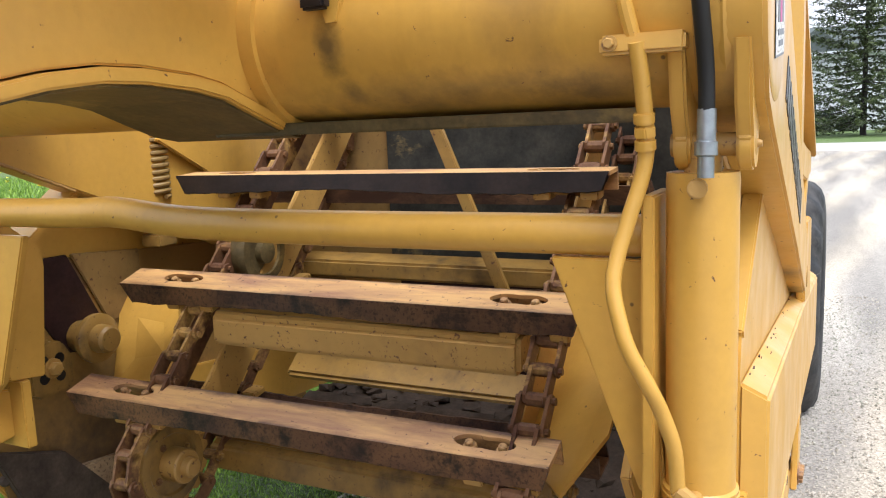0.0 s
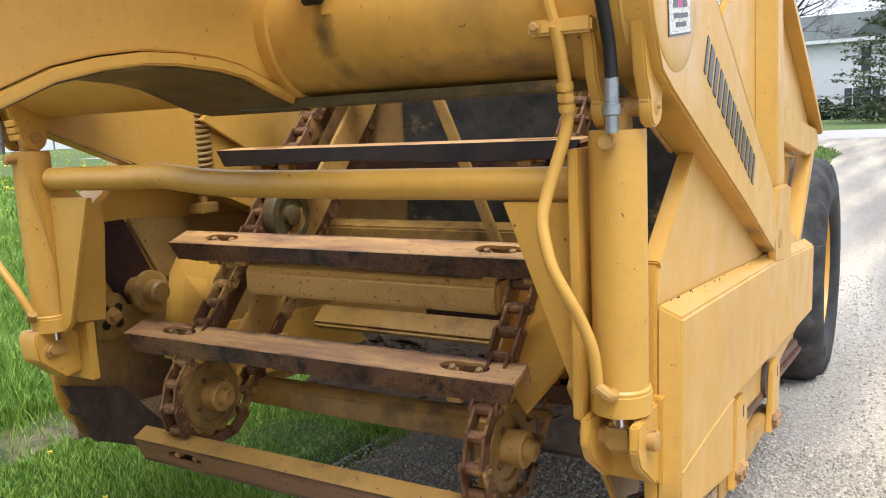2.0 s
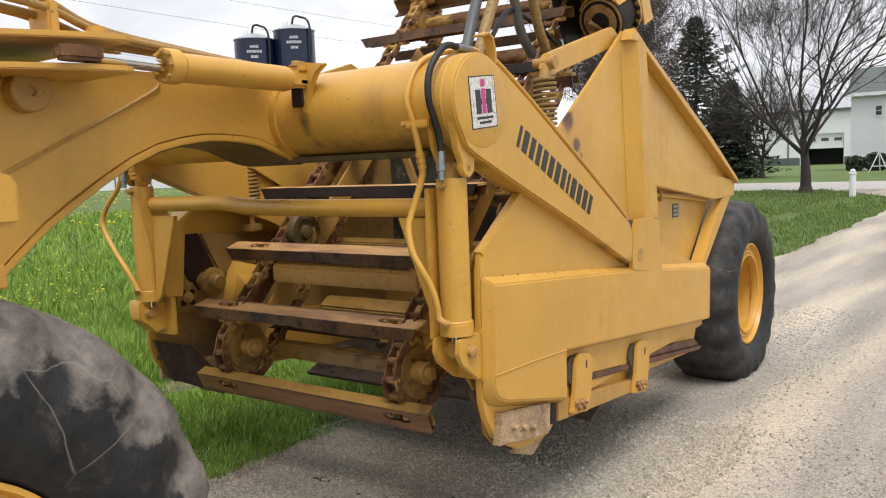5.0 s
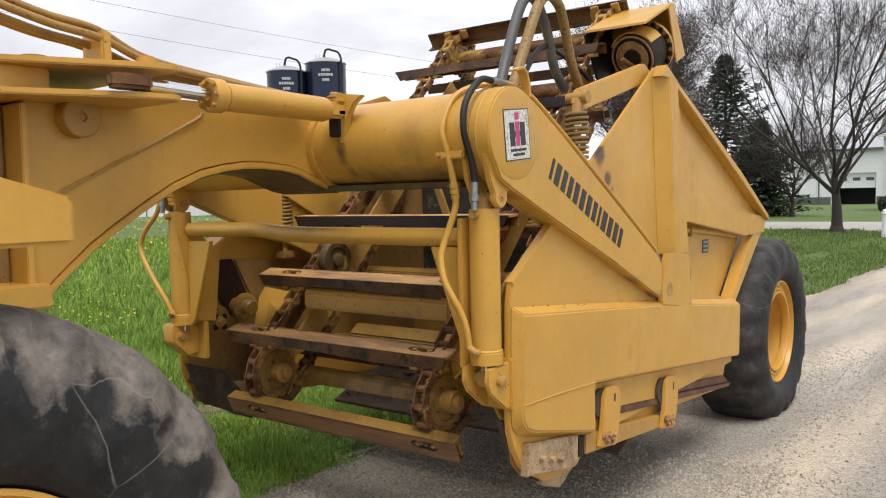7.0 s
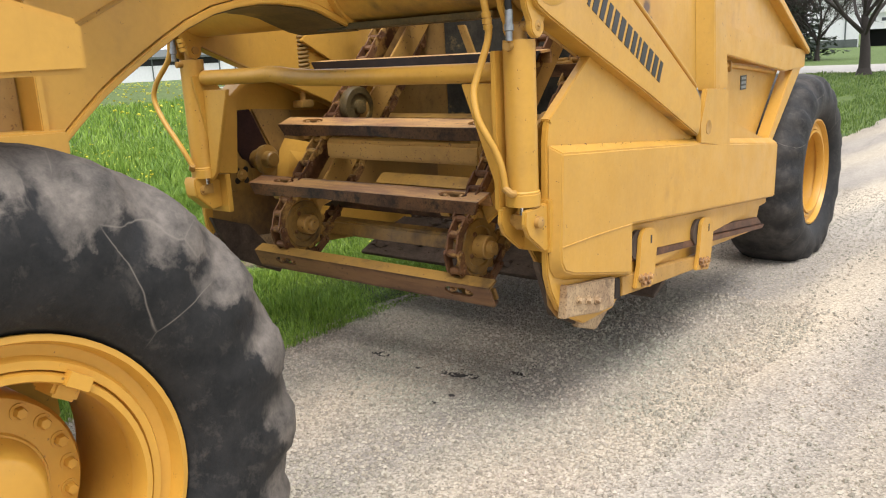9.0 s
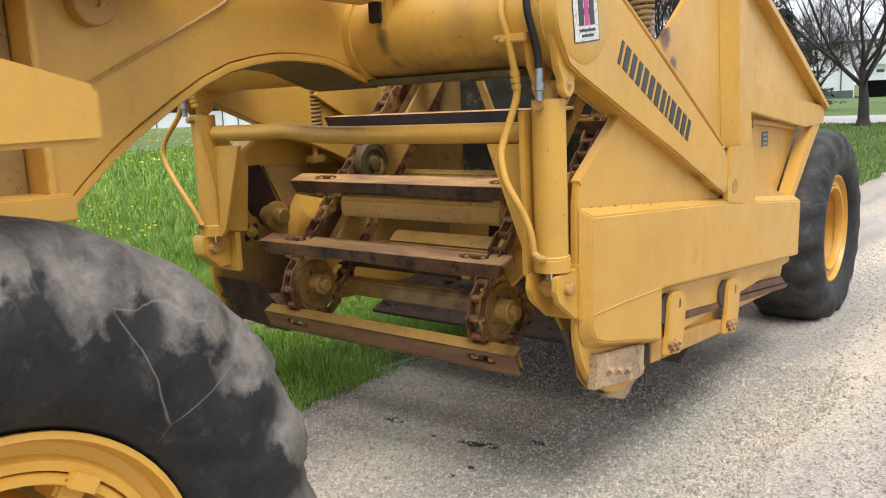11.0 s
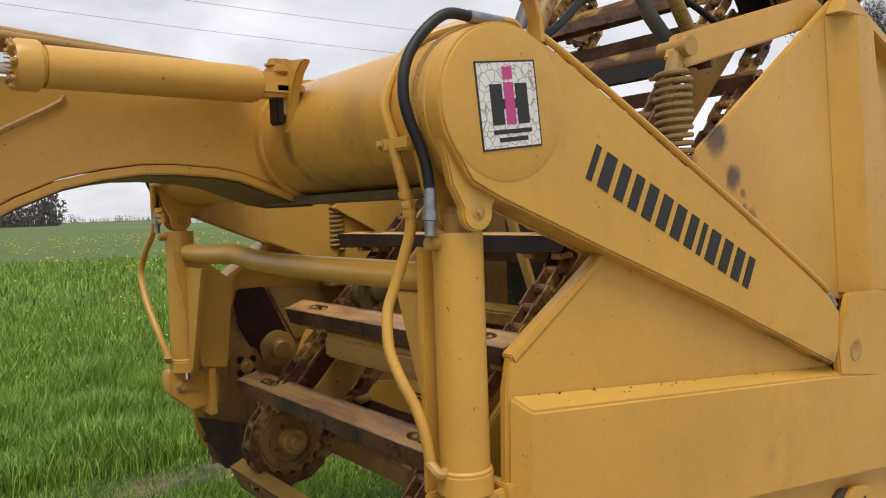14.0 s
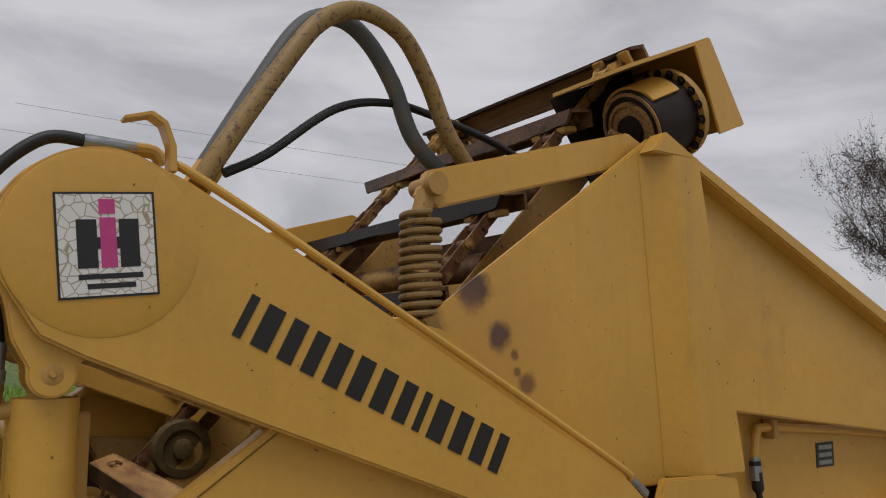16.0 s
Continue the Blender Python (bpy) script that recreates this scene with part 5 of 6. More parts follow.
outer_bm = bmesh.new()
plate(outer_bm, -0.046, -0.036, PITCH / 2, 0.024)
plate(outer_bm, 0.036, 0.046, PITCH / 2, 0.024)
for e in (-1, 1):
    add_ring_sweep(outer_bm, [(-0.056, e * PITCH / 2, 0), (0.056, e * PITCH / 2, 0)], 0.011, 8)
LINK_A = finish("chain_link", outer_bm, M_chain)
inner_bm = bmesh.new()
plate(inner_bm, -0.034, -0.024, PITCH / 2, 0.022)
plate(inner_bm, 0.024, 0.034, PITCH / 2, 0.022)
for e in (-1, 1):
    add_ring_sweep(inner_bm, [(-0.024, e * PITCH / 2, 0), (0.024, e * PITCH / 2, 0)], 0.02, 10)
LINK_B = finish("chain_link", inner_bm, M_chain)
for x in (-0.64, 0.64):
    for k in range(n_links):
        link_mesh("chain_link", LINK_A if k % 2 else LINK_B, elev, "", chain_pose(k * PITCH, x))


def flight_mesh():
    """A scraper flight: slotted plate with a turned-down lip in front and a flange behind; the origin is on its front edge."""
    half, w, bm = 0.853, 0.112, bmesh.new()
    t = 0.013

    def ring(cx, n=20):
        pts = []
        for i in range(n):
            a = 2 * math.pi * i / n
            px, py = 0.088 * math.cos(a), 0.031 * math.sin(a)
            py *= 0.74 + 0.26 * min(1, abs(px) / 0.05)
            pts.append((cx + px, 0.062 + py))
        return pts
    for z in (0.0, -t):
        verts = [bm.verts.new((x, y, z)) for x, y in ((-half, 0.0), (half, 0.0), (half, w), (-half, w))]
        edges = [bm.edges.new((verts[i], verts[(i + 1) % 4])) for i in range(4)]
        for cx in (-0.60, 0.66):
            hv = [bm.verts.new((x, y, z)) for x, y in ring(cx)]
            edges += [bm.edges.new((hv[i], hv[(i + 1) % len(hv)])) for i in range(len(hv))]
        bmesh.ops.triangle_fill(bm, use_beauty=True, use_dissolve=False, edges=edges)
    top = [v for v in bm.verts if abs(v.co.z) < 1e-6]
    low = [v for v in bm.verts if abs(v.co.z + t) < 1e-6]
    for i, j in [(0, 1), (1, 2), (2, 3), (3, 0)] + [(4 + h * 20 + i, 4 + h * 20 + (i + 1) % 20) for h in (0, 1) for i in range(20)]:
        bm.faces.new((top[i], top[j], low[j], low[i]))
    return bm


FLIGHT = finish("flight", flight_mesh(), M_flight, 30)
FLIGHT_DARKER = FLIGHT.copy()
FLIGHT_DARKER.materials[0] = M_flight_darker
rnd = random.Random(11)


def lip_mesh(depth, material):
    """Front lip with an uneven, worn lower edge, cut back at both ends."""
    bm, n, rows = bmesh.new(), 56, []
    for k in range(n + 1):
        u = k / n
        x = -0.853 + 1.706 * u
        d = depth + 0.007 * math.sin(9 * u + 1) + rnd.uniform(-0.003, 0.003)
        xl = max(-0.80, min(0.835, x))
        rows.append([bm.verts.new(v) for v in ((x, -0.001, 0.001), (x, 0.012, -0.012), (xl, -0.008, -d), (xl, -0.021, -d + 0.004))])
    for a, b in zip(rows, rows[1:]):
        for i in range(4):
            m = (i + 1) % 4
            bm.faces.new((a[i], a[m], b[m], b[i]))
    bm.faces.new(rows[0])
    bm.faces.new(rows[-1][::-1])
    return finish("flight_lip", bm, material, 25)


LIP, LIP_WORN = lip_mesh(0.062, M_flight_dark), lip_mesh(0.062, M_lip)
flange_bm = bmesh.new()
add_prism(flange_bm, [(0.113, 0.0), (0.113, -0.07), (0.101, -0.07), (0.101, -0.0125)], -0.853, 0.853)
FLANGE = finish("flight_flange", bevel(flange_bm, 0.003), M_flight)
FLANGE_DARKER = FLANGE.copy()
FLANGE_DARKER.materials[0] = M_flight_darker
FLANGE_YELLOW = FLANGE.copy()
FLANGE_YELLOW.materials[0] = M_yellow_oily_shade
seat_bm = box((-0.06, 0.02, -0.055), (0.06, 0.10, -0.035), 0.004)
SEAT = finish("flight_seat", seat_bm, M_yellow_worn)
TAB = finish("flight_tab", box((-0.028, -0.015, -0.085), (0.028, 0.05, -0.06), 0.004), M_yellow_worn)
FBOLT = finish("flight_bolt", hexbolt((0, 0, 0), (0, 0, 1), 0.013, 0.016), M_pin)
BOLT_WASHER = finish("bolt_washer", stack((0, 0, -0.004), (0, 0, 0.002), [(0, 0.02), (0.005, 0.02), (0.006, 0.0)], 14), M_yellow_worn)
# front edge and tilt of the flights that face the bowl's mouth, then the rest by their way along the chain
NEAR = [(0.232, 1.016, 17), (0.50, 1.338, 19), (0.82, 1.700, 4)]
STATIONS = [1.57, 2.07, 2.565, 3.045, 3.53, 4.02, 4.51, 5.0, 5.49, 5.98]
poses = []
for y, z, tilt in NEAR:
    poses.append(Matrix.Translation((-0.12, y, z)) @ Matrix.Rotation(radians(tilt), 4, "X"))
for station in STATIONS:
    poses.append(chain_pose(station, -0.10, 0.0) @ Matrix.Rotation(radians(-38), 4, "X") @ Matrix.Translation((0, -0.088, 0.012)))
poses.append(Matrix.Translation((0.0, 0.175, 0.532)) @ Matrix.Rotation(radians(113), 4, "X"))
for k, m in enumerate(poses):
    # all but the near three and the last get the darker flange
    is_darker = 3 <= k < len(poses) - 1
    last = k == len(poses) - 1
    fl = link_mesh("flight", FLIGHT_DARKER if is_darker or last else FLIGHT, elev, "long rusty steel elevator flight with bone-shaped slots", m)
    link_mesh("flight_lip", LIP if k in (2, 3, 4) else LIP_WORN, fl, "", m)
    link_mesh("flight_flange", FLANGE_DARKER if is_darker else FLANGE_YELLOW if last else FLANGE, fl, "", m)
    for x in (-0.60, 0.66):
        link_mesh("flight_seat", SEAT, fl, "", m @ Matrix.Translation((x, 0, -0.02)))
        for e in (-0.075, 0.075):
            link_mesh("flight_tab", TAB, fl, "", m @ Matrix.Translation((x + 0.06 + e, 0, 0)))
        for e in (-0.045, 0.05):
            link_mesh("bolt_washer", BOLT_WASHER, fl, "", m @ Matrix.Translation((x + e, 0.062, -0.019)))
            link_mesh("flight_bolt", FBOLT, fl, "", m @ Matrix.Translation((x + e, 0.062, -0.02)))


def sprocket(cx, c, r, teeth, name, mat):
    bm = bmesh.new()
    poly = []
    for k in range(teeth * 4):
        a = 2 * math.pi * k / (teeth * 4)
        rr = r * (1.0 if k % 4 in (0, 1) else 0.86)
        poly.append((c.x + rr * math.cos(a), c.y + rr * math.sin(a)))
    add_prism(bm, poly, cx - 0.016, cx + 0.016)
    wheel_part = part(name, bm, mat, elev, "yellow and rust chain sprocket")
    part("sprocket_disc", stack((cx - 0.045, c.x, c.y), (cx + 0.06, c.x, c.y), [(0, r * 0.3), (0.012, r * 0.75), (0.022, r * 0.82), (0.065, r * 0.82), (0.07, r * 0.80), (0.07, r * 0.62), (0.062, r * 0.58), (0.062, 0.0)], 36), M_yellow_oily_shade, wheel_part)
    part("sprocket_hub", stack((cx - 0.02, c.x, c.y), (cx + 0.12, c.x, c.y), [(0, r * 0.34), (0.10, r * 0.34), (0.105, r * 0.31), (0.105, r * 0.2), (0.13, r * 0.19), (0.135, r * 0.15), (0.135, 0.0)], 24), M_yellow_worn, wheel_part)
    for k in range(4):
        a = math.pi / 2 * k + 0.5
        part("hub_bolt", hexbolt((cx + 0.02, c.x + r * 0.45 * math.cos(a), c.y + r * 0.45 * math.sin(a)), (1, 0, 0), 0.009, 0.008), M_chain, wheel_part)


for x in (-0.64, 0.64):
    sprocket(x, C0, 0.17, 14, "sprocket", M_yellow_worn)
    sprocket(x, C1, 0.14, 12, "drive_sprocket", M_chain)
part("idler_wheel", stack((-0.61, 0.80, 1.42), (-0.51, 0.80, 1.42), [(0, 0.03), (0.0, 0.118), (0.02, 0.126), (0.05, 0.126), (0.062, 0.118), (0.064, 0.085), (0.05, 0.08), (0.052, 0.045), (0.075, 0.042), (0.08, 0.03), (0.08, 0.0)], 36), M_grime_shade, elev, "stained round idler wheel")
part("lower_cross_beam", prism([(0.53, 0.675), (0.545, 0.755), (0.59, 0.775), (0.64, 0.76), (0.64, 0.675)], -0.66, 0.62, 0.01), M_yellow_oily_shade, elev)
part("drive_shaft", rod((-0.80, C1.x, C1.y), (0.85, C1.x, C1.y), 0.05, 20), M_chain, elev)

# drive motor and its guard at the top; the drum's face looks along the machine
MB = Vector((0.08, 0.90, 0.42)).normalized()
MC = Vector((0.905, 2.04, 2.67))


def drum(name, a, b, radii, mat, parent, label="", seg=40):
    """Turned piece on the motor's axis from a to b metres behind its face."""
    return part(name, stack(tuple(MC + MB * a), tuple(MC + MB * b), [(d, r * 0.8) for d, r in radii], seg), mat, parent, label)


motor = drum("drive_motor", 0, 0.3, [(0, 0.16), (0.0, 0.188), (0.01, 0.192), (0.20, 0.192), (0.2, 0.15), (0.3, 0.14)], M_flight_dark, elev, "round drive motor with a worn yellow band and dark face")
drum("motor_face", 0.012, 0.1, [(0, 0.17), (0.006, 0.16), (0.008, 0.0)], M_dark, motor)
drum("motor_ring", -0.012, 0.1, [(0.01, 0.14), (0.0, 0.138), (0.0, 0.122), (0.02, 0.118), (0.03, 0.0)], M_pin, motor)
drum("motor_ring", -0.006, 0.1, [(0.01, 0.184), (0.0, 0.182), (0.0, 0.168), (0.012, 0.166)], M_pin, motor)
drum("motor_hub", -0.02, 0.1, [(0, 0.05), (0.0, 0.07), (0.02, 0.075), (0.04, 0.08)], M_flight_dark, motor)
drum("motor_flange", 0.20, 0.3, [(0, 0.17), (0.0, 0.225), (0.025, 0.225), (0.03, 0.19), (0.06, 0.19)], M_yellow_worn, motor)
side_v = MB.cross(Vector((0, 0, 1))).normalized()
up_v = side_v.cross(MB)
for k in range(18):
    a = 2 * math.pi * k / 18
    part("flange_bolt", hexbolt(tuple(MC + MB * 0.20 + (side_v * math.cos(a) + up_v * math.sin(a)) * 0.166), tuple(-MB), 0.012, 0.012), M_flight_dark, motor)
saddle = bmesh.new()
arcs = []
for k in range(19):
    a = math.pi * (0.16 + 0.66 * k / 18)
    out = side_v * math.cos(a) + up_v * math.sin(a)
    arcs.append([saddle.verts.new(MC + MB * e + out * r) for e, r in ((0.012, 0.156), (0.155, 0.156), (0.155, 0.166), (0.012, 0.166))])
for p, q in zip(arcs, arcs[1:]):
    for i in range(4):
        saddle.faces.new((p[i], p[(i + 1) % 4], q[(i + 1) % 4], q[i]))
saddle.faces.new(arcs[0])
saddle.faces.new(arcs[-1][::-1])
part("motor_band", saddle, M_yellow, motor, "yellow sheet band over the motor")
part("motor_nipple", rod(tuple(MC + Vector((-0.03, -0.09, -0.01))), tuple(MC + Vector((0.0, 0.0, -0.05))), 0.014, 10), M_pin, motor)
part("motor_guard", prism([(1.86, 2.835), (1.86, 2.85), (2.295, 3.04), (2.485, 2.725), (2.475, 2.715), (2.295, 3.025)], 0.66, 1.07, 0), M_yellow, elev, "yellow sheet guard over the drive motor")
part("guard_strip", prism([(2.292, 3.036), (2.48, 2.72), (2.33, 2.66), (2.205, 2.985)], 1.07, 1.082, 0.003), M_yellow, elev)
part("guard_back", prism([(1.84, 2.82), (2.29, 3.025), (2.47, 2.715), (2.05, 2.50)], 0.66, 0.672, 0.003), M_flight_dark, elev)

# big hoses looping over to the motor
part("motor_hose", hose([(1.05, 0.36, 2.25), (1.045, 0.43, 2.37), (1.035, 0.55, 2.56), (1.02, 0.69, 2.755), (1.0, 0.83, 2.83), (0.975, 0.98, 2.80), (0.95, 1.09, 2.68), (0.94, 1.17, 2.53), (0.93, 1.28, 2.40)], 0.027, 14, 8), M_tanhose, scraper, "thick hydraulic hose with worn yellow and grey paint")
part("motor_hose", hose([(0.98, 0.36, 2.25), (0.965, 0.43, 2.37), (0.945, 0.54, 2.56), (0.93, 0.67, 2.765), (0.915, 0.79, 2.83), (0.90, 0.90, 2.79), (0.89, 1.00, 2.67), (0.88, 1.08, 2.51), (0.87, 1.21, 2.40)], 0.027, 14, 8), M_greyhose, scraper, "thick hydraulic hose with grey and yellow paint")
part("hose_collar", rod((1.02, 0.33, 2.19), (1.01, 0.40, 2.31), 0.037, 14, 0.004), M_yellow, scraper)
part("thin_hose", hose([(1.0, 0.44, 2.30), (0.99, 0.56, 2.37), (0.95, 0.78, 2.54), (0.88, 1.0, 2.61), (0.85, 1.2, 2.60), (0.83, 1.42, 2.56), (0.82, 1.6, 2.5)], 0.013, 10, 8), M_black, scraper, "thin black hose")
part("hose_bracket", prism([(0.245, 2.24), (0.262, 2.24), (0.258, 2.30), (0.238, 2.352), (0.205, 2.372), (0.145, 2.352), (0.148, 2.344), (0.20, 2.360), (0.226, 2.345), (0.243, 2.30)], 1.185, 1.232, 0.002), M_yellow, scraper)

# ---- tractor ----
tractor = thing("tractor_unit", (0, -2.15, gz(-2.15)), "yellow two-wheel tractor unit that pulls the scraper", "tractor")
wheel(tractor, 0.965, -2.17, 0.725, 1, False, 0.35, 1.20)
wheel(tractor, -0.965, -2.175, 0.72, -1, False, 0.1, 1.19)
part("front_axle", rod((-0.8, -2.15, 0.705), (0.8, -2.15, 0.705), 0.17, 24), M_yellow, tractor)
part("fender", prism([(-1.868, 1.705), (-1.868, 1.818), (-2.04, 1.868), (-3.3, 2.02), (-3.3, 1.70)], 0.45, 1.25, 0.012), M_yellow, tractor, "yellow sheet steel fender over the wheel")
HITCH = [(0.50, -1.04), (0.52, -1.08), (0.50, -1.2), (0.30, -1.62), (0.28, -2.6), (-0.3, -2.6), (-0.3, -1.04)]
part("hitch_plate", prism(HITCH, 2.288, 2.312, 0.005, "z"), M_yellow, tractor)
part("hitch_plate", prism(HITCH, 2.180, 2.204, 0.005, "z"), M_yellow, tractor)
part("hitch_boss", rod((0.16, -1.42, 2.31), (0.16, -1.42, 2.345), 0.05, 20, 0.006), M_yellow, tractor)
part("hitch_boss", rod((0.42, -1.13, 2.31), (0.42, -1.13, 2.345), 0.035, 20, 0.006), M_yellow, tractor)
part("hitch_web", prism([(-2.6, 2.204), (-1.42, 2.204), (-1.42, 2.288), (-2.6, 2.288)], 0.05, 0.27, 0.004), M_yellow, tractor)
# darker paint here stands in for shadow in the gap at the neck
part("hitch_post", prism([(-2.3, 0.9), (-1.495, 1.0), (-1.495, 2.178), (-2.3, 2.178)], -0.2, 0.06, 0.008), M_streaked_shade, tractor)
part("hitch_foot", prism([(-2.2, 1.43), (-1.42, 1.43), (-1.42, 1.52), (-2.2, 1.54)], -0.25, 0.22, 0.008), M_yellow, tractor)
part("tractor_frame", prism([(-4.6, 0.6), (-1.7, 0.6), (-1.7, 1.2), (-4.6, 1.5)], -0.45, 0.45, 0.02), M_yellow, tractor)
part("engine_hood", prism([(-5.0, 1.2), (-2.6, 1.3), (-2.6, 2.0), (-5.0, 2.1)], -0.5, 0.45, 0.03), M_yellow, tractor)

# ---- ground, road and drive ----
def sheet(name, quads, material, label, category):
    """A flat piece of the setting from rows of points (x, y), joined row to row."""
    bm = bmesh.new()
    rows = [[bm.verts.new((x, y, gz(y) + lift)) for x, y, lift in row] for row in quads]
    for a, b in zip(rows, rows[1:]):
        for i in range(len(a) - 1):
            bm.faces.new((a[i], a[i + 1], b[i + 1], b[i]))
    return tagged(part(name, bm, material, None, "", 0), label, category, "", "structure")


XS = [-4000, -300, -60, -12, -4, 8, 60, 300, 4000]
sheet("ground", [[(x, y, -0.02) for x in XS] for y in [-4000, -200, -30, -5.5, 12.5, 60, 300, 4000]], M_turf, "green grass field that reaches the horizon", "grass field")


def edge_x(y):
    """The road's grass edge; it swings off to the drive past 30 m."""
    x = -0.95 + 0.05 * math.sin(y * 1.3) + 0.035 * math.sin(y * 3.1 + 1) + 0.010 * min(max(y, 0), 24)
    return x - 0.06 * max(0.0, y - 30) ** 1.7


road_ys = [-14 + 0.25 * i for i in range(176)] + [30 + 0.5 * i for i in range(27)]
sheet("road", [[(edge_x(y), y, -0.004), (edge_x(y) + 0.25, y, 0.0), (3.0, y, 0.0), (9.0, y, 0.0)] for y in road_ys] + [[(-40, 43.4, 0), (-20, 43.4, 0), (3, 43.4, 0), (9, 43.4, 0)]], M_gravel, "pale crushed limestone gravel road with wheel tracks", "road")
sheet("drive", [[(-62, 43.4, -0.002), (9, 43.4, -0.002)], [(-62, 54.5, -0.002), (9, 54.5, -0.002)]], M_drive, "pale gravel farm drive crossing behind the machine", "drive")
sheet("lawn", [[(-300, 54.5, -0.008), (60, 54.5, -0.008)], [(-300, 150, -0.008), (60, 150, -0.008)]], M_lawn, "mown green lawn round the farm buildings", "lawn")


# added sheet whose dark colour gives the gaps between blades their shade
sheet("verge", [[(x, y, -0.012) for x in (-10.0, -7.0, -3.0, edge_x(y) + 0.06)] for y in [-2.6 + 0.4 * i for i in range(29)]], M_blade_gaps, "soil and turf of the verge, darkened for shade between the blades", "verge")


def puddle(cx, cy, rx, ry, seed):
    rnd = random.Random(seed)
    bm = bmesh.new()
    ring = []
    for i in range(28):
        a = 2 * math.pi * i / 28
        k = 0.7 + 0.5 * rnd.random()
        x, y = cx + rx * k * math.cos(a), cy + ry * k * math.sin(a)
        ring.append(bm.verts.new((x, y, gz(y) + 0.004)))
    bm.faces.new(ring)
    tagged(part("oil_stain", bm, M_oil, None, "", 0), "dark oil drip stain soaked into the gravel", "stain", "oil stains on the road", "structure")


puddle(0.30, 0.53, 0.09, 0.032, 1)
puddle(0.40, 0.56, 0.06, 0.030, 2)
puddle(0.60, 0.73, 0.055, 0.03, 3)
puddle(-0.28, 0.56, 0.07, 0.035, 4)
puddle(0.44, 0.16, 0.022, 0.018, 5)
puddle(0.47, 0.29, 0.022, 0.016, 6)
puddle(0.07, 0.50, 0.03, 0.015, 7)


# ---- gravel stones and grass ----
def from_arrays(name, verts, faces, material):
    me = bpy.data.meshes.new(name)
    me.from_pydata([tuple(v) for v in verts], [], [tuple(f) for f in faces])
    me.materials.append(material)
    return me


def gravel_stones(count):
    rng = np.random.default_rng(5)
    base = np.array([(1, 0, 0), (-1, 0, 0), (0, 1, 0), (0, -1, 0), (0, 0, 0.8), (0, 0, -0.8)], float)
    tri = np.array([(0, 2, 4), (2, 1, 4), (1, 3, 4), (3, 0, 4), (2, 0, 5), (1, 2, 5), (3, 1, 5), (0, 3, 5)])
    y = np.where(rng.random(count) < 0.6, -1.6 + 4.4 * rng.random(count), -3.4 + 11.5 * rng.random(count) ** 1.2)
    across = np.where(rng.random(count) < 0.72, 2.6 * rng.random(count), 4.8 * rng.random(count))
    across = np.where(rng.random(count) < 0.1, 0.9 * rng.random(count) ** 2 - 0.1, across)
    x = np.array([edge_x(v) for v in y]) + across
    z = np.array([gz(v) for v in y])
    s = 0.0032 + 0.0098 * rng.random(count) ** 2.2
    pts = base[None] * s[:, None, None] * (0.6 + 0.8 * rng.random((count, 6, 3)))
    a = 6.28 * rng.random(count)
    c, d = np.cos(a)[:, None], np.sin(a)[:, None]
    pts = np.stack([c * pts[:, :, 0] - d * pts[:, :, 1], d * pts[:, :, 0] + c * pts[:, :, 1], pts[:, :, 2]], 2)
    pts += np.stack([x, y, z + s * 0.3], 1)[:, None, :]
    F = (tri[None] + 6 * np.arange(count)[:, None, None]).reshape(-1, 3)
    return from_arrays("gravel_stones", pts.reshape(-1, 3), F, M_stone)


tagged(link_mesh("gravel_stones", gravel_stones(95000)), "loose grey limestone chips on the road", "gravel", "", "stuff")


def grass(name, boxes, seed, material):
    """Bent grass blades, two triangles and a tip each, in stretches (x0, x1, y0, y1, count, height, width)."""
    rng = np.random.default_rng(seed)
    V, F, k = [], [], 0
    for x0, x1, y0, y1, count, hgt, wid in boxes:
        x = x0 + (x1 - x0) * rng.random(count)
        y = y0 + (y1 - y0) * rng.random(count)
        clump = np.array([noise.noise((a * 1.4, b * 1.4, seed)) for a, b in zip(x, y)])
        edge = np.array([edge_x(b) for b in y])
        bare = np.array([noise.noise((a * 0.7 + 9, b * 0.35, 3.1)) for a, b in zip(x, y)])
        keep = (x < edge + 0.02 + 0.06 * rng.random(count)) & ~((np.abs(x + 3.0 + 0.3 * bare) < 0.36) & (bare + 0.7 * rng.random(count) > 0.42)) & (clump > -0.8)
        x, y, clump = x[keep], y[keep], clump[keep]
        m = len(x)
        h = hgt * (0.55 + 0.7 * rng.random(m)) * (1 + 1.25 * np.clip(clump, -0.45, 0.6))
        w = wid * (0.7 + 0.6 * rng.random(m))
        a, lean, ba = 6.28 * rng.random(m), (0.15 + 0.5 * rng.random(m)) * h, 6.28 * rng.random(m)
        z = np.array([gz(b) for b in y]) - 0.02
        dx, dy = np.cos(a) * w / 2, np.sin(a) * w / 2
        lx, ly = np.cos(ba) * lean, np.sin(ba) * lean
        P = np.stack([np.stack([x - dx, y - dy, z], 1), np.stack([x + dx, y + dy, z], 1),
                      np.stack([x + dx * 0.8 + lx * 0.35, y + dy * 0.8 + ly * 0.35, z + h * 0.6], 1), np.stack([x - dx * 0.8 + lx * 0.35, y - dy * 0.8 + ly * 0.35, z + h * 0.6], 1),
                      np.stack([x + lx, y + ly, z + h], 1)], 1).reshape(-1, 3)
        V.append(P)
        idx = k + 5 * np.arange(m)
        F += [(i, i + 1, i + 2, i + 3) for i in idx] + [(i + 3, i + 2, i + 4) for i in idx]
        k += 5 * m
    me = from_arrays(name, np.concatenate(V), F, material)
    ob = link_mesh(name, me)
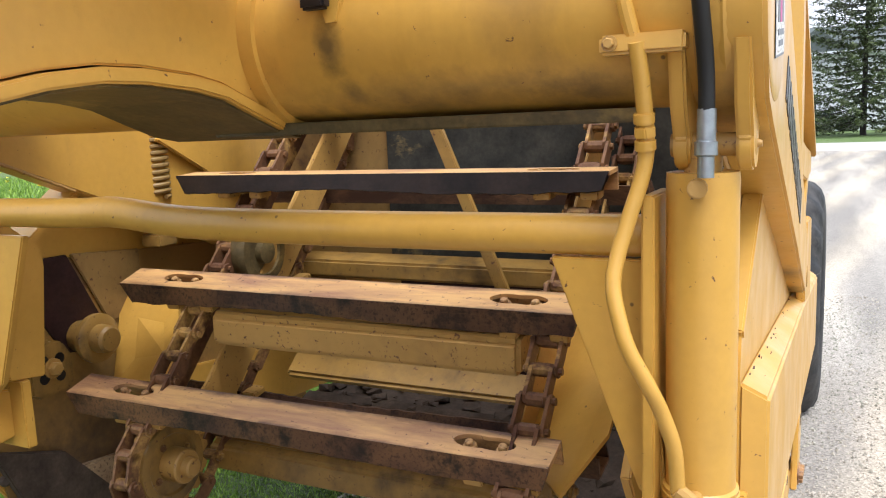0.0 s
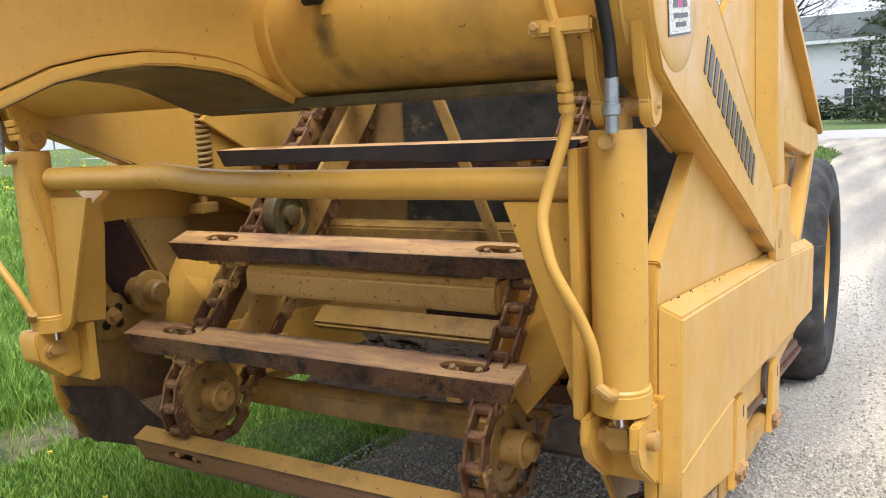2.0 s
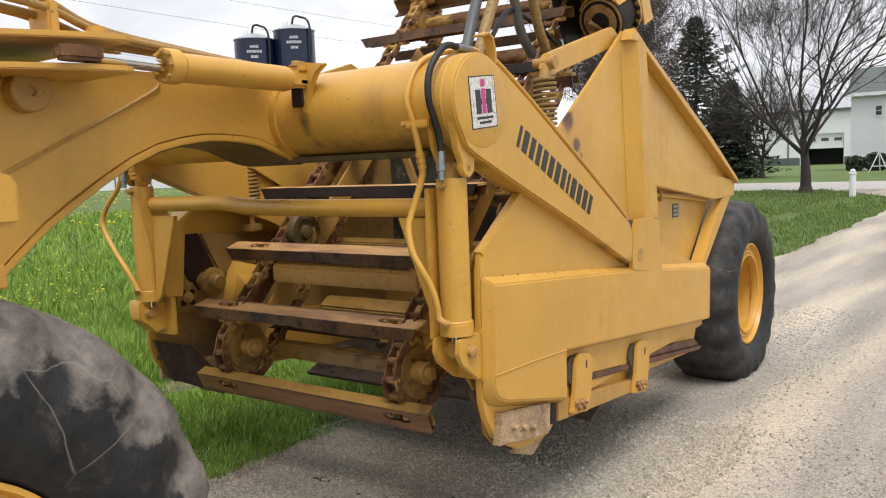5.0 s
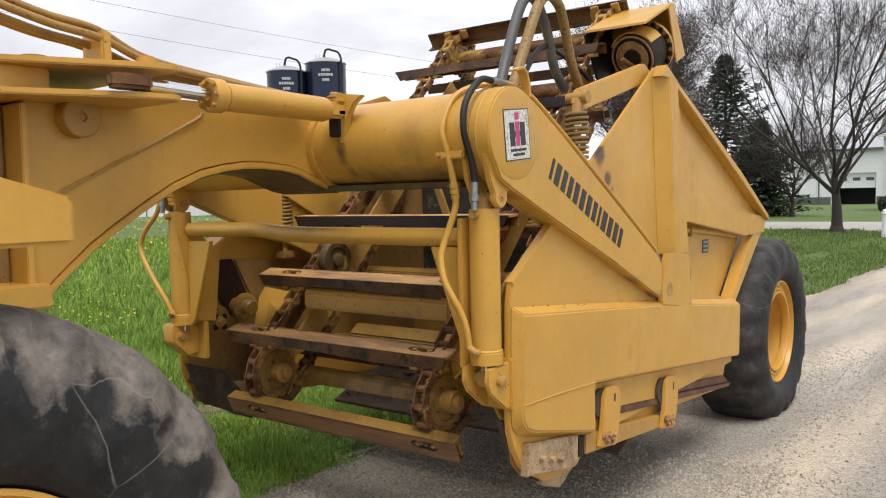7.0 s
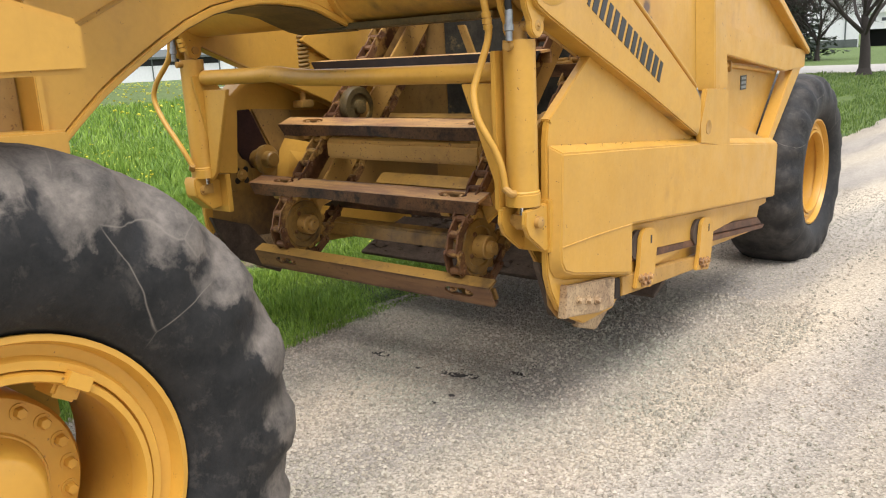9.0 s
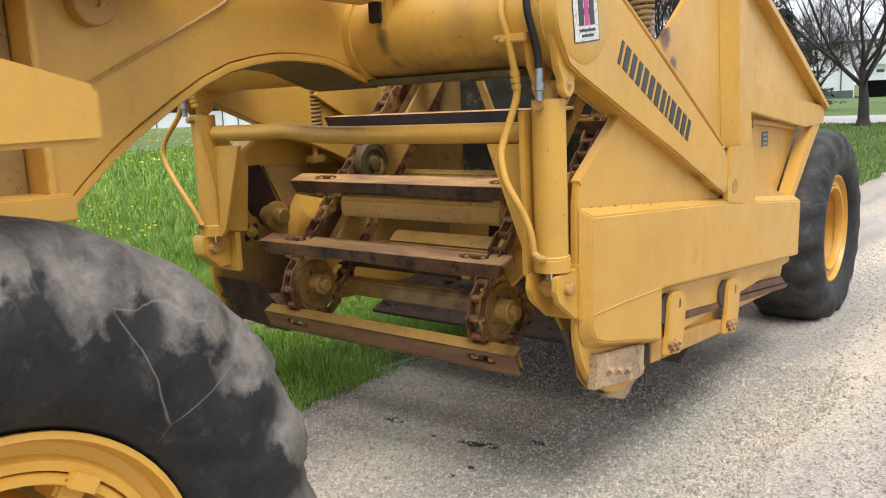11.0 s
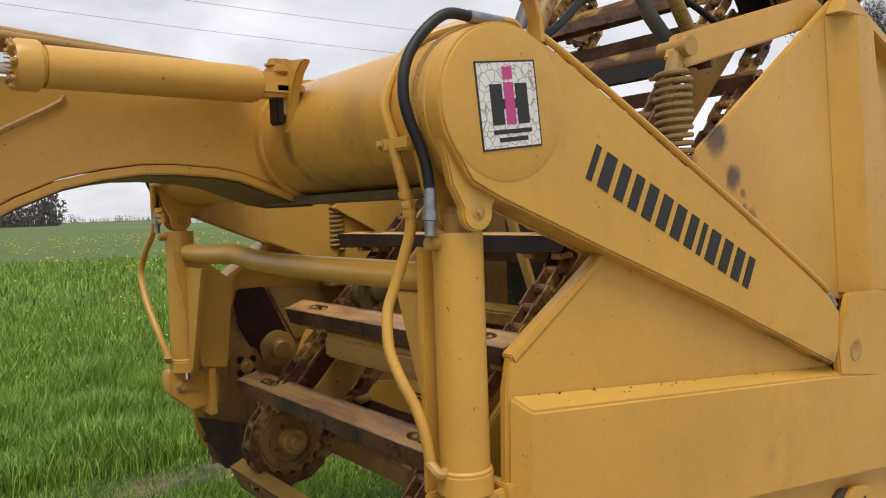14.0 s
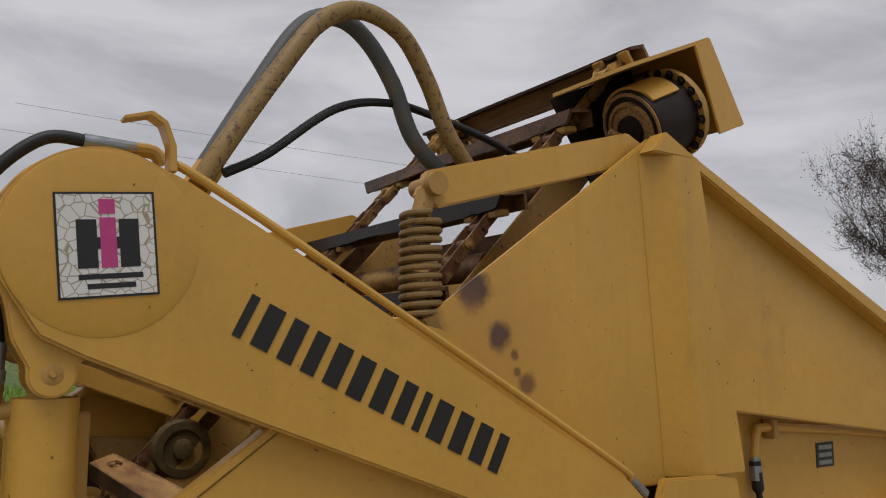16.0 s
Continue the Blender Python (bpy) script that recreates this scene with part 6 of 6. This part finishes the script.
    return tagged(ob, "fresh green spring grass blades beside the road" if seed == 11 else "short dull green grass on the verge behind the machine", "grass", "", "stuff")


grass("grass", [(-3.4, -0.85, -2.5, 4.0, 150000, 0.055, 0.006), (-7.0, -3.3, -1.5, 5.0, 95000, 0.20, 0.008), (-16.0, -7.0, -1.0, 12.0, 80000, 0.22, 0.013), (-40.0, -16.0, 0.0, 34.0, 40000, 0.22, 0.034)], 11, M_blade)
grass("verge_grass", [(-7.0, -0.7, 4.0, 14.0, 46000, 0.08, 0.010), (-9.0, -0.5, 14.0, 30.0, 26000, 0.09, 0.018), (-30.0, 0.0, 30.0, 43.0, 24000, 0.10, 0.03)], 12, M_blade_dull)


def flowers():
    rng = np.random.default_rng(8)
    V, F, k = [], [], 0
    spots = [(-14 * rng.random() - 1.3, -1 + 8 * rng.random(), 0.13 + 0.07 * rng.random(), 0.016) for _ in range(150)]
    for cx, cy in ((-6.9, 2.4), (-6.6, 2.9), (-7.4, 2.0), (-8.2, 3.2), (-9.5, 2.2), (-11.0, 3.4), (-10.2, 4.6), (-12.5, 2.8)):
        spots += [(cx + 0.25 * rng.normal(), cy + 0.25 * rng.normal(), 0.36 + 0.15 * rng.random(), 0.018) for _ in range(13)]
    spots += [(-18 - 70 * rng.random(), 4 + 46 * rng.random(), 0.45 + 0.2 * rng.random(), 0.05 + 0.03 * rng.random()) for _ in range(1500)]
    spots += [(-9 - 16 * rng.random(), -1 + 18 * rng.random() ** 0.8, 0.28 + 0.2 * rng.random(), 0.014 + 0.012 * rng.random()) for _ in range(240)]
    for x, y, h, s in spots:
        for q in range(2):
            a = rng.random() * 6.28
            c, d = math.cos(a) * s, math.sin(a) * s
            z = gz(y) + h
            V += [(x - c, y - d, z), (x + c, y + d, z - s * 0.4), (x - d, y + c, z + s * 0.7), (x + d, y - c, z + s * 0.5)]
            F += [(k, k + 3, k + 1), (k, k + 1, k + 2)]
            k += 4
    return from_arrays("wild_flowers", V, F, M_petal)


tagged(link_mesh("wild_flowers", flowers()), "scattered small yellow wild flowers in the grass", "flowers", "", "stuff")


# ---- trees ----
def tube_arrays(V, F, p, q, r0, r1, n):
    d = (q - p).normalized()
    s = d.orthogonal().normalized()
    u = d.cross(s)
    k = len(V)
    for c, r in ((p, r0), (q, r1)):
        for i in range(n):
            a = 2 * math.pi * i / n
            V.append(tuple(c + r * (math.cos(a) * s + math.sin(a) * u)))
    for i in range(n):
        F.append((k + i, k + (i + 1) % n, k + n + (i + 1) % n, k + n + i))


def bare_tree(x, y, height, radius, spread, seed, levels, twigs, bud_count, label, group="", bud_size=0.045, stout=0.40):
    rnd = random.Random(seed)
    V, F, tips = [], [], []

    def grow(p, d, length, r, level):
        steps = 5 if level < 2 else 3
        q, e = p.copy(), d.copy()
        for i in range(steps):
            e = (e + Vector((rnd.uniform(-1, 1), rnd.uniform(-1, 1), rnd.uniform(-0.5, 0.7))) * (0.04 if level == 0 else 0.21)).normalized()
            nx = q + e * length / steps
            ra, rb = r * (1 - 0.5 * i / steps), r * (1 - 0.5 * (i + 1) / steps)
            if level == 0:
                ra, rb = r * (1 - 0.45 * i / steps), r * (1 - 0.45 * (i + 1) / steps)
            tube_arrays(V, F, q, nx, ra, rb, 9 if level == 0 else 6 if level < 3 else 3)
            q = nx
            if level >= 2:
                tips.append((q.copy(), e.copy(), level))
            if 0 < level < levels and i > 0:
                out = e.cross(Vector((rnd.uniform(-1, 1), rnd.uniform(-1, 1), rnd.uniform(-1, 1)))).normalized()
                grow(q, (e + out * rnd.uniform(0.55, 1.0) + Vector((0, 0, 0.1))).normalized(), length * rnd.uniform(0.4, 0.62), rb * 0.55, level + 1)
        if level == 0:
            n = 11
            for k in range(n):
                a = 2 * math.pi * (k + rnd.random() * 0.5) / n
                tiltv = rnd.uniform(0.5, 1.0) * spread if k else 0.12
                fork = q - e * length * (rnd.uniform(0.0, 0.5) if k else 0.0)
                grow(fork, Vector((math.cos(a) * tiltv, math.sin(a) * tiltv, 1)).normalized(), (height - length) * rnd.uniform(0.5, 0.62), r * (stout if k else stout * 1.25), 1)
        elif level < levels:
            for _ in range(2):
                out = e.cross(Vector((rnd.uniform(-1, 1), rnd.uniform(-1, 1), rnd.uniform(-1, 1)))).normalized()
                grow(q, (e + out * rnd.uniform(0.25, 0.55) + Vector((0, 0, 0.12))).normalized(), length * rnd.uniform(0.5, 0.72), rb * 0.8, level + 1)

    base = Vector((x, y, gz(y) - 0.05))
    tube_arrays(V, F, base, base + Vector((0, 0, 0.35)), radius * 1.45, radius * 1.02, 10)
    trunk_len = height * 0.19
    grow(base + Vector((0, 0, 0.3)), Vector((0.02, 0, 1)), trunk_len, radius, 0)
    nt = len(tips)
    for _ in range(twigs):
        p, e, lv = tips[int(rnd.random() * nt)]
        d = (e + Vector((rnd.uniform(-1, 1), rnd.uniform(-1, 1), rnd.uniform(-0.5, 1))) * 0.7).normalized()
        ln = rnd.uniform(0.4, 1.3)
        mid = p + d * ln * 0.5 + Vector((rnd.uniform(-1, 1), rnd.uniform(-1, 1), 0)) * 0.05
        tube_arrays(V, F, p, mid, 0.009, 0.007, 3)
        tube_arrays(V, F, mid, p + (d + Vector((0, 0, 0.25))).normalized() * ln, 0.007, 0.004, 3)
    tree = thing("bare_tree", (x, y, gz(y)), label, "tree", group)
    me = from_arrays("trunk", V, F, M_bark)
    me.polygons.foreach_set("use_smooth", [True] * len(me.polygons))
    link_mesh("trunk", me, tree)
    if bud_count:
        bv, bf = [], []
        for i in range(bud_count):
            p, e, lv = tips[int(rnd.random() * nt)]
            c = p + Vector((rnd.gauss(0, 0.24), rnd.gauss(0, 0.24), rnd.gauss(0.06, 0.24)))
            s = bud_size * rnd.uniform(0.67, 1.33)
            k = len(bv)
            for _ in range(3):
                bv.append(tuple(c + Vector((rnd.uniform(-1, 1), rnd.uniform(-1, 1), rnd.uniform(-1, 1))) * s))
            bf.append((k, k + 1, k + 2))
        tagged(link_mesh("crown", from_arrays("crown", bv, bf, M_bud), tree), "thin haze of reddish buds")
    return tree


def spruce(x, y, height, radius, seed, label, needles, leaf=None):
    rnd = random.Random(seed)
    V, F, nv, nf = [], [], [], []
    base = Vector((x, y, gz(y)))
    tube_arrays(V, F, base, base + Vector((0, 0, height)), 0.24, 0.02, 7)
    rows = 34
    for i in range(rows):
        t = i / (rows - 1)
        z = height * (0.07 + 0.92 * t)
        reach = radius * (1 - t) ** 0.8 * rnd.uniform(0.75, 1.15) + 0.15
        for b in range(9):
            a = 2 * math.pi * (b + rnd.random() * 0.8) / 9 + i
            ln = reach * rnd.uniform(0.65, 1.15)
            p = base + Vector((0, 0, z))
            d = Vector((math.cos(a), math.sin(a), -0.12 + 0.5 * t))
            mid = p + d * ln * 0.55 - Vector((0, 0, 0.06 * ln))
            end = p + d * ln + Vector((0, 0, 0.02 * ln))
            tube_arrays(V, F, p, mid, 0.035, 0.02, 3)
            tube_arrays(V, F, mid, end, 0.02, 0.008, 3)
            m = int(needles * (0.3 + ln / radius))
            for _ in range(m):
                f = rnd.random() ** 0.7
                c = (p.lerp(mid, f * 2) if f < 0.5 else mid.lerp(end, f * 2 - 1)) + Vector((rnd.gauss(0, 0.16), rnd.gauss(0, 0.16), rnd.gauss(-0.05, 0.09)))
                s = rnd.uniform(0.16, 0.34) if leaf else rnd.uniform(0.2, 0.44)
                e = (d * (0.25 if leaf else 1.0) + Vector((rnd.uniform(-1, 1), rnd.uniform(-1, 1), rnd.uniform(-0.7, 0.3)))).normalized() * s
                w = e.cross(Vector((rnd.uniform(-1, 1), rnd.uniform(-1, 1), 1))).normalized() * s * 0.34
                k = len(nv)
                nv += [tuple(c - w), tuple(c + w), tuple(c + e)]
                nf.append((k, k + 1, k + 2))
    tree = thing("spruce_tree", (x, y, gz(y)), label, "conifer")
    link_mesh("trunk", from_arrays("trunk", V, F, M_bark), tree)
    tagged(link_mesh("crown", from_arrays("crown", nv, nf, leaf or M_needle), tree), "dark green needle crown")
    return tree


bare_tree(-5.9, 40.3, 13.2, 0.27, 1.3, 7, 5, 9000, 2000, "tall leafless maple tree with a thick forked trunk on the verge", "", 0.045, 0.34)
bare_tree(-19.4, 47.4, 11.6, 0.26, 0.62, 21, 4, 6000, 60000, "leafless tree with reddish spring buds behind the machine", "", 0.062)
bare_tree(-14.6, 66.0, 8.0, 0.18, 1.3, 33, 3, 5000, 9000, "low twiggy budding tree beside the spruce")
spruce(2.3, 69.0, 17.0, 8.0, 9, "broad olive-green evergreen tree on the lawn beside the farmhouse", 110, M_leaf)
spruce(-20.3, 67.0, 13.6, 7.0, 3, "dark green spruce tree beside the farm drive", 56)
spruce(-18.0, 69.0, 8.2, 3.4, 4, "shorter dense dark spruce tree next to a taller one", 34)


# ---- farmhouse ----
house = thing("farmhouse", (-4.0, 89.0, gz(89)), "two-storey white clapboard farmhouse with a dark shingle roof", "house")
HY, HX0, HX1, EAVE = 85.0, -11.2, 7.0, 7.05
part("wall", box((HX0, HY, gz(85) - 0.1), (HX1, HY + 8.5, EAVE), 0), M_white, house, "white clapboard walls")
for i in range(30):
    z = 0.1 + i * 0.235
    part("clapboard", box((HX0 - 0.01, HY - 0.02, z), (HX1 + 0.01, HY - 0.001, z + 0.205), 0), M_white, house, "", 0)
part("roof", prism([(HY - 0.5, EAVE - 0.1), (HY + 4.25, EAVE + 2.6), (HY + 9.0, EAVE - 0.1), (HY + 9.0, EAVE + 0.1), (HY + 4.25, EAVE + 2.85), (HY - 0.5, EAVE + 0.12)], HX0 - 0.4, HX1 + 0.4, 0), M_roof, house, "dark grey-green shingle roof")
part("gable", prism([(-4.6, EAVE - 0.15), (1.4, EAVE - 0.15), (-1.6, EAVE + 2.5)], HY - 0.35, HY + 4, 0, "y"), M_roof, house)
part("eave_board", box((HX0 - 0.4, HY - 0.55, EAVE - 0.18), (HX1 + 0.4, HY - 0.48, EAVE + 0.14), 0), M_white, house)


def house_window(x0, x1, z0, z1, bars):
    win = part("window", box((x0 - 0.14, HY - 0.09, z0 - 0.14), (x1 + 0.14, HY - 0.03, z1 + 0.14), 0.01), M_white, house)
    xs = [x0 + (x1 - x0) * f for f in bars]
    for a, b in zip(xs, xs[1:]):
        part("pane", box((a + 0.05, HY - 0.11, z0), (b - 0.05, HY - 0.095, (z0 + z1) / 2 - 0.03), 0), M_glass, win, "", 0)
        part("pane", box((a + 0.05, HY - 0.11, (z0 + z1) / 2 + 0.03), (b - 0.05, HY - 0.095, z1), 0), M_glass, win, "", 0)


house_window(-9.1, -8.5, 5.0, 5.85, (0, 1))
house_window(-3.25, -2.35, 4.1, 6.3, (0, 1))
house_window(-4.6, -1.5, 0.95, 2.6, (0, 0.24, 0.76, 1))


def shrub(x, y, r, h, seed):
    rnd = random.Random(seed)
    V, F = [], []
    for _ in range(1500):
        a, b = rnd.uniform(0, 6.283), rnd.uniform(0, 1)
        rr = r * math.sqrt(1 - (2 * b - 1) ** 4) * rnd.uniform(0.82, 1.04)
        c = Vector((x + rr * math.cos(a), y + rr * math.sin(a), gz(y) + h * b))
        k = len(V)
        for _ in range(3):
            V.append(tuple(c + Vector((rnd.uniform(-1, 1), rnd.uniform(-1, 1), rnd.uniform(-1, 1))) * 0.16))
        F.append((k, k + 1, k + 2))
    ob = thing("shrub", (x, y, gz(y)), "clipped rounded dark evergreen shrub before the house", "shrub", "shrubs along the farmhouse")
    link_mesh("crown", from_arrays("crown", V, F, M_needle), ob)
    # added wide dark cylinder stands in for shade inside the crown
    bm = rod((x, y, gz(y)), (x, y, gz(y) + h * 0.8), r * 0.55, 8)
    part("dark_core", bm, M_dark, ob)


for i, (x, r) in enumerate(((-10.4, 0.75), (-8.6, 0.95), (-6.4, 1.15), (-4.5, 0.8), (-2.7, 0.9), (-0.8, 0.85), (1.2, 0.95))):
    shrub(x, 82.5, r, 1.35 + 0.25 * (i % 3), 60 + i)

# lawn swing frame and drive post
swing = thing("lawn_swing_frame", (-7.0, 72.0, gz(72)), "small white wooden A-frame standing on the lawn", "frame")
for dx, dy in ((-0.75, 0), (0.75, 0), (0.0, 0.9)):
    part("leg", rod((-7.0 + dx, 72 + dy, gz(72)), (-7.0, 72.2, gz(72) + 1.75), 0.05, 6), M_white, swing)
part("rail", rod((-7.45, 72.0, gz(72) + 0.6), (-6.55, 72.0, gz(72) + 0.6), 0.04, 6), M_white, swing)
post = thing("drive_post", (-3.1, 36.0, gz(36)), "white painted marker post at the drive entrance", "post")
part("shaft", stack((-3.1, 36.0, gz(36)), (-3.1, 36.0, gz(36) + 1.2), [(0, 0.14), (0.95, 0.13), (0.97, 0.16), (1.04, 0.16), (1.06, 0.1), (1.12, 0.12), (1.17, 0.07), (1.2, 0.0)], 14), M_white, post)

# ---- white barn with an open bay ----
barn = thing("white_barn", (-20.0, 130.0, gz(130)), "long white metal farm building with a dark open bay", "barn")
BY, BX0, BX1, BZ = 126.0, -31.0, -4.0, 7.6
part("wall", prism([(BX0, gz(126)), (-24.6, gz(126)), (-24.6, 4.3), (-18.8, 4.3), (-18.8, gz(126)), (BX1, gz(126)), (BX1, BZ), (BX0, BZ)], BY, BY + 0.3, 0, "y"), M_white, barn)
part("plinth", box((BX0, BY - 0.05, gz(126)), (-24.7, BY - 0.005, 0.9), 0), M_roof, barn)
part("plinth", box((-18.7, BY - 0.05, gz(126)), (BX1, BY - 0.005, 0.9), 0), M_roof, barn)
part("side_wall", box((BX0, BY + 0.3, gz(126)), (BX0 + 0.3, BY + 20, BZ), 0), M_white, barn)
part("roof", prism([(BY - 0.4, BZ), (BY + 10, BZ + 2.6), (BY + 20.4, BZ), (BY + 20.4, BZ + 0.25), (BY + 10, BZ + 2.85), (BY - 0.4, BZ + 0.22)], BX0 - 0.3, BX1 + 0.3, 0), M_silver, barn, "pale metal roof")
part("fascia", box((BX0 - 0.3, BY - 0.46, BZ - 0.15), (BX1 + 0.3, BY - 0.41, BZ + 0.22), 0), M_roof, barn)
part("bay_interior", box((-24.6, BY + 5.0, gz(126)), (-18.8, BY + 5.2, 5.5), 0), M_dark, barn)
part("bay_ceiling", box((-24.6, BY + 0.3, 4.4), (-18.8, BY + 5.0, 4.5), 0), M_dark, barn)
door = part("bay_door", box((-24.5, BY + 0.32, 2.15), (-18.9, BY + 0.4, 4.3), 0), M_white, barn, "half-raised white sectional door")
for i in range(3):
    part("pane", box((-23.6 + 1.75 * i, BY + 0.29, 3.2), (-22.6 + 1.75 * i, BY + 0.315, 3.65), 0), M_glass, door, "", 0)
for x in (-26.4, -16.6, -10.0):
    part("downpipe", box((x, BY - 0.14, 0.0), (x + 0.16, BY - 0.02, BZ), 0), M_roof, barn)

# ---- dark blue tower silos ----
def silo(x, y, r, top):
    ob = thing("tower_silo", (x, y, gz(y)), "tall dark blue enamelled steel silo with a pale cap", "silo", "pair of blue silos")
    part("tank", stack((x, y, gz(y)), (x, y, top), [(0, r), (top - gz(y), r)], 40), M_silo, ob)
    part("cap", stack((x, y, top), (x, y, top + 1.4), [(0, r + 0.12), (0.12, r + 0.12), (0.5, r * 0.8), (0.95, r * 0.4), (1.1, 0.2)], 32), M_silver, ob, "pale domed cap")
    for k in range(9):
        part("seam_ring", stack((x, y, 2 + 2.3 * k), (x, y, 2.1 + 2.3 * k), [(0, r + 0.03), (0.1, r + 0.03)], 40), M_silo, ob)
    part("fill_pipe", hose([(x + 0.2, y - 0.5, top + 0.9), (x + 0.5, y - 0.4, top + 2.1), (x + 1.7, y - 0.3, top + 2.0), (x + r + 0.25, y, top + 0.6), (x + r + 0.3, y, top - 6)], 0.16, 8, 5), M_dark, ob)
    for k in range(7):
        a = 2 * math.pi * k / 7
        part("guard_post", rod((x - 1.2 + 0.7 * math.cos(a), y + 0.7 * math.sin(a), top + 0.4), (x - 1.2 + 0.7 * math.cos(a), y + 0.7 * math.sin(a), top + 1.7), 0.035, 5), M_silver, ob)
    d = Vector((3 - x, -3 - y, 0)).normalized()
    side_v = Vector((-d.y, d.x, 0))
    for k, (w, z) in enumerate(((2.3, top - 2.2), (1.3, top - 1.5), (1.1, top - 3.0))):
        bm = bmesh.new()
        for i in range(6):
            f0, f1 = w * (i / 6 - 0.5), w * ((i + 0.8) / 6 - 0.5)
            c0 = Vector((x, y, z)) + d * math.sqrt(max(0.1, (r + 0.05) ** 2 - f0 * f0)) + side_v * f0
            c1 = Vector((x, y, z)) + d * math.sqrt(max(0.1, (r + 0.05) ** 2 - f1 * f1)) + side_v * f1
            bm.faces.new([bm.verts.new(v) for v in (c0, c1, c1 + Vector((0, 0, 0.4)), c0 + Vector((0, 0, 0.4)))])
        part("text_bar", bm, M_silver, ob, "", 0)


silo(-94.4, 83.9, 3.0, 22.0)
silo(-90.15, 88.3, 3.15, 23.3)

# ---- low sheds and woods along the horizon ----
def shed(x, y, length, depth, h, turn, label):
    m = Matrix.Translation((x, y, gz(y))) @ Matrix.Rotation(radians(turn), 4, "Z")
    ob = thing("farm_shed", (x, y, gz(y)), label, "shed")
    for nm, bm, mat in (("wall", box((-length / 2, 0, 0), (length / 2, depth, h * 0.55), 0), M_white), ("open_front", box((-length / 2, -0.02, h * 0.55), (length / 2, depth, h * 0.8), 0), M_dark), ("roof", prism([(-0.6, h * 0.78), (depth + 0.5, h * 1.1), (depth + 0.5, h * 1.16), (-0.6, h * 0.86)], -length / 2 - 0.5, length / 2 + 0.5, 0), M_roof)):
        bm.transform(m)
        part(nm, bm, mat, ob)
    for k in range(7):
        bm = box((-length / 2 + length * k / 6 - 0.1, -0.15, 0), (-length / 2 + length * k / 6 + 0.1, 0.0, h * 0.8), 0)
        bm.transform(m)
        part("post", bm, M_roof, ob)


shed(-122.0, 76.0, 34.0, 9.0, 4.6, 62, "long low open-fronted farm shed with white lower walls")
shed(-100.0, 82.0, 14.0, 8.0, 5.0, 50, "small white farm outbuilding with a dark roof")
shed(-330.0, 118.0, 26.0, 9.0, 7.0, 72, "distant pale farm building across the field")
shed(-420.0, 205.0, 30.0, 9.0, 7.0, 66, "distant pale farm building by a tree line")


def woods(name, az0, az1, dist, h0, h1, count, seed, mat, label):
    rnd = random.Random(seed)
    V, F = [], []
    for _ in range(count):
        az = radians(rnd.uniform(az0, az1))
        dd = dist * rnd.uniform(0.96, 1.06)
        x, y = 2.8 - dd * math.sin(az), -1.5 + dd * math.cos(az)
        h = rnd.uniform(h0, h1) * (0.75 + 0.35 * math.sin(az * 60) * math.sin(az * 23 + 1))
        for _ in range(9):
            c = Vector((x + rnd.gauss(0, h * 0.16), y + rnd.gauss(0, h * 0.16), gz(y) + h * rnd.random() ** 0.8))
            k = len(V)
            for _ in range(3):
                V.append(tuple(c + Vector((rnd.uniform(-1, 1), rnd.uniform(-1, 1), rnd.uniform(-1.4, 1.4))) * h * 0.09))
            F.append((k, k + 1, k + 2))
        tube_arrays(V, F, Vector((x, y, gz(y))), Vector((x, y, gz(y) + h * 0.9)), 0.25, 0.06, 3)
    return tagged(link_mesh(name, from_arrays(name, V, F, mat)), label, "woods", "", "stuff")


woods("far_woods", 79.5, 125, 560, 13, 22, 2400, 3, M_wood_far, "leafless grey-brown woods along the horizon")
woods("tree_line", 30, 80, 1500, 8, 16, 1100, 4, M_wood_far, "low distant tree line on the horizon")
woods("hedgerow", 66.5, 70.5, 340, 7, 10, 90, 5, M_needle, "dark green clump of trees out in the field")
bare_tree(-205.0, 96.0, 9.0, 0.3, 1.3, 71, 3, 1500, 6000, "small round bare tree far out in the field")

# ---- overhead wires ----
def wire(a, b, sag):
    p, q = Vector(a), Vector(b)
    pts = [p.lerp(q, i / 24) - Vector((0, 0, sag * 4 * (i / 24) * (1 - i / 24))) for i in range(25)]
    ob = part("overhead_wire", add_ring_sweep(bmesh.new(), pts, 0.012, 5), M_dark, None)
    tagged(ob, "thin dark overhead power wire", "wire", "overhead wires", "structure")


wire((-60.0, 5.0, 19.0), (-46.0, 66.0, 15.2), 0.5)
wire((-60.0, 4.0, 17.0), (-47.0, 66.0, 13.4), 0.5)
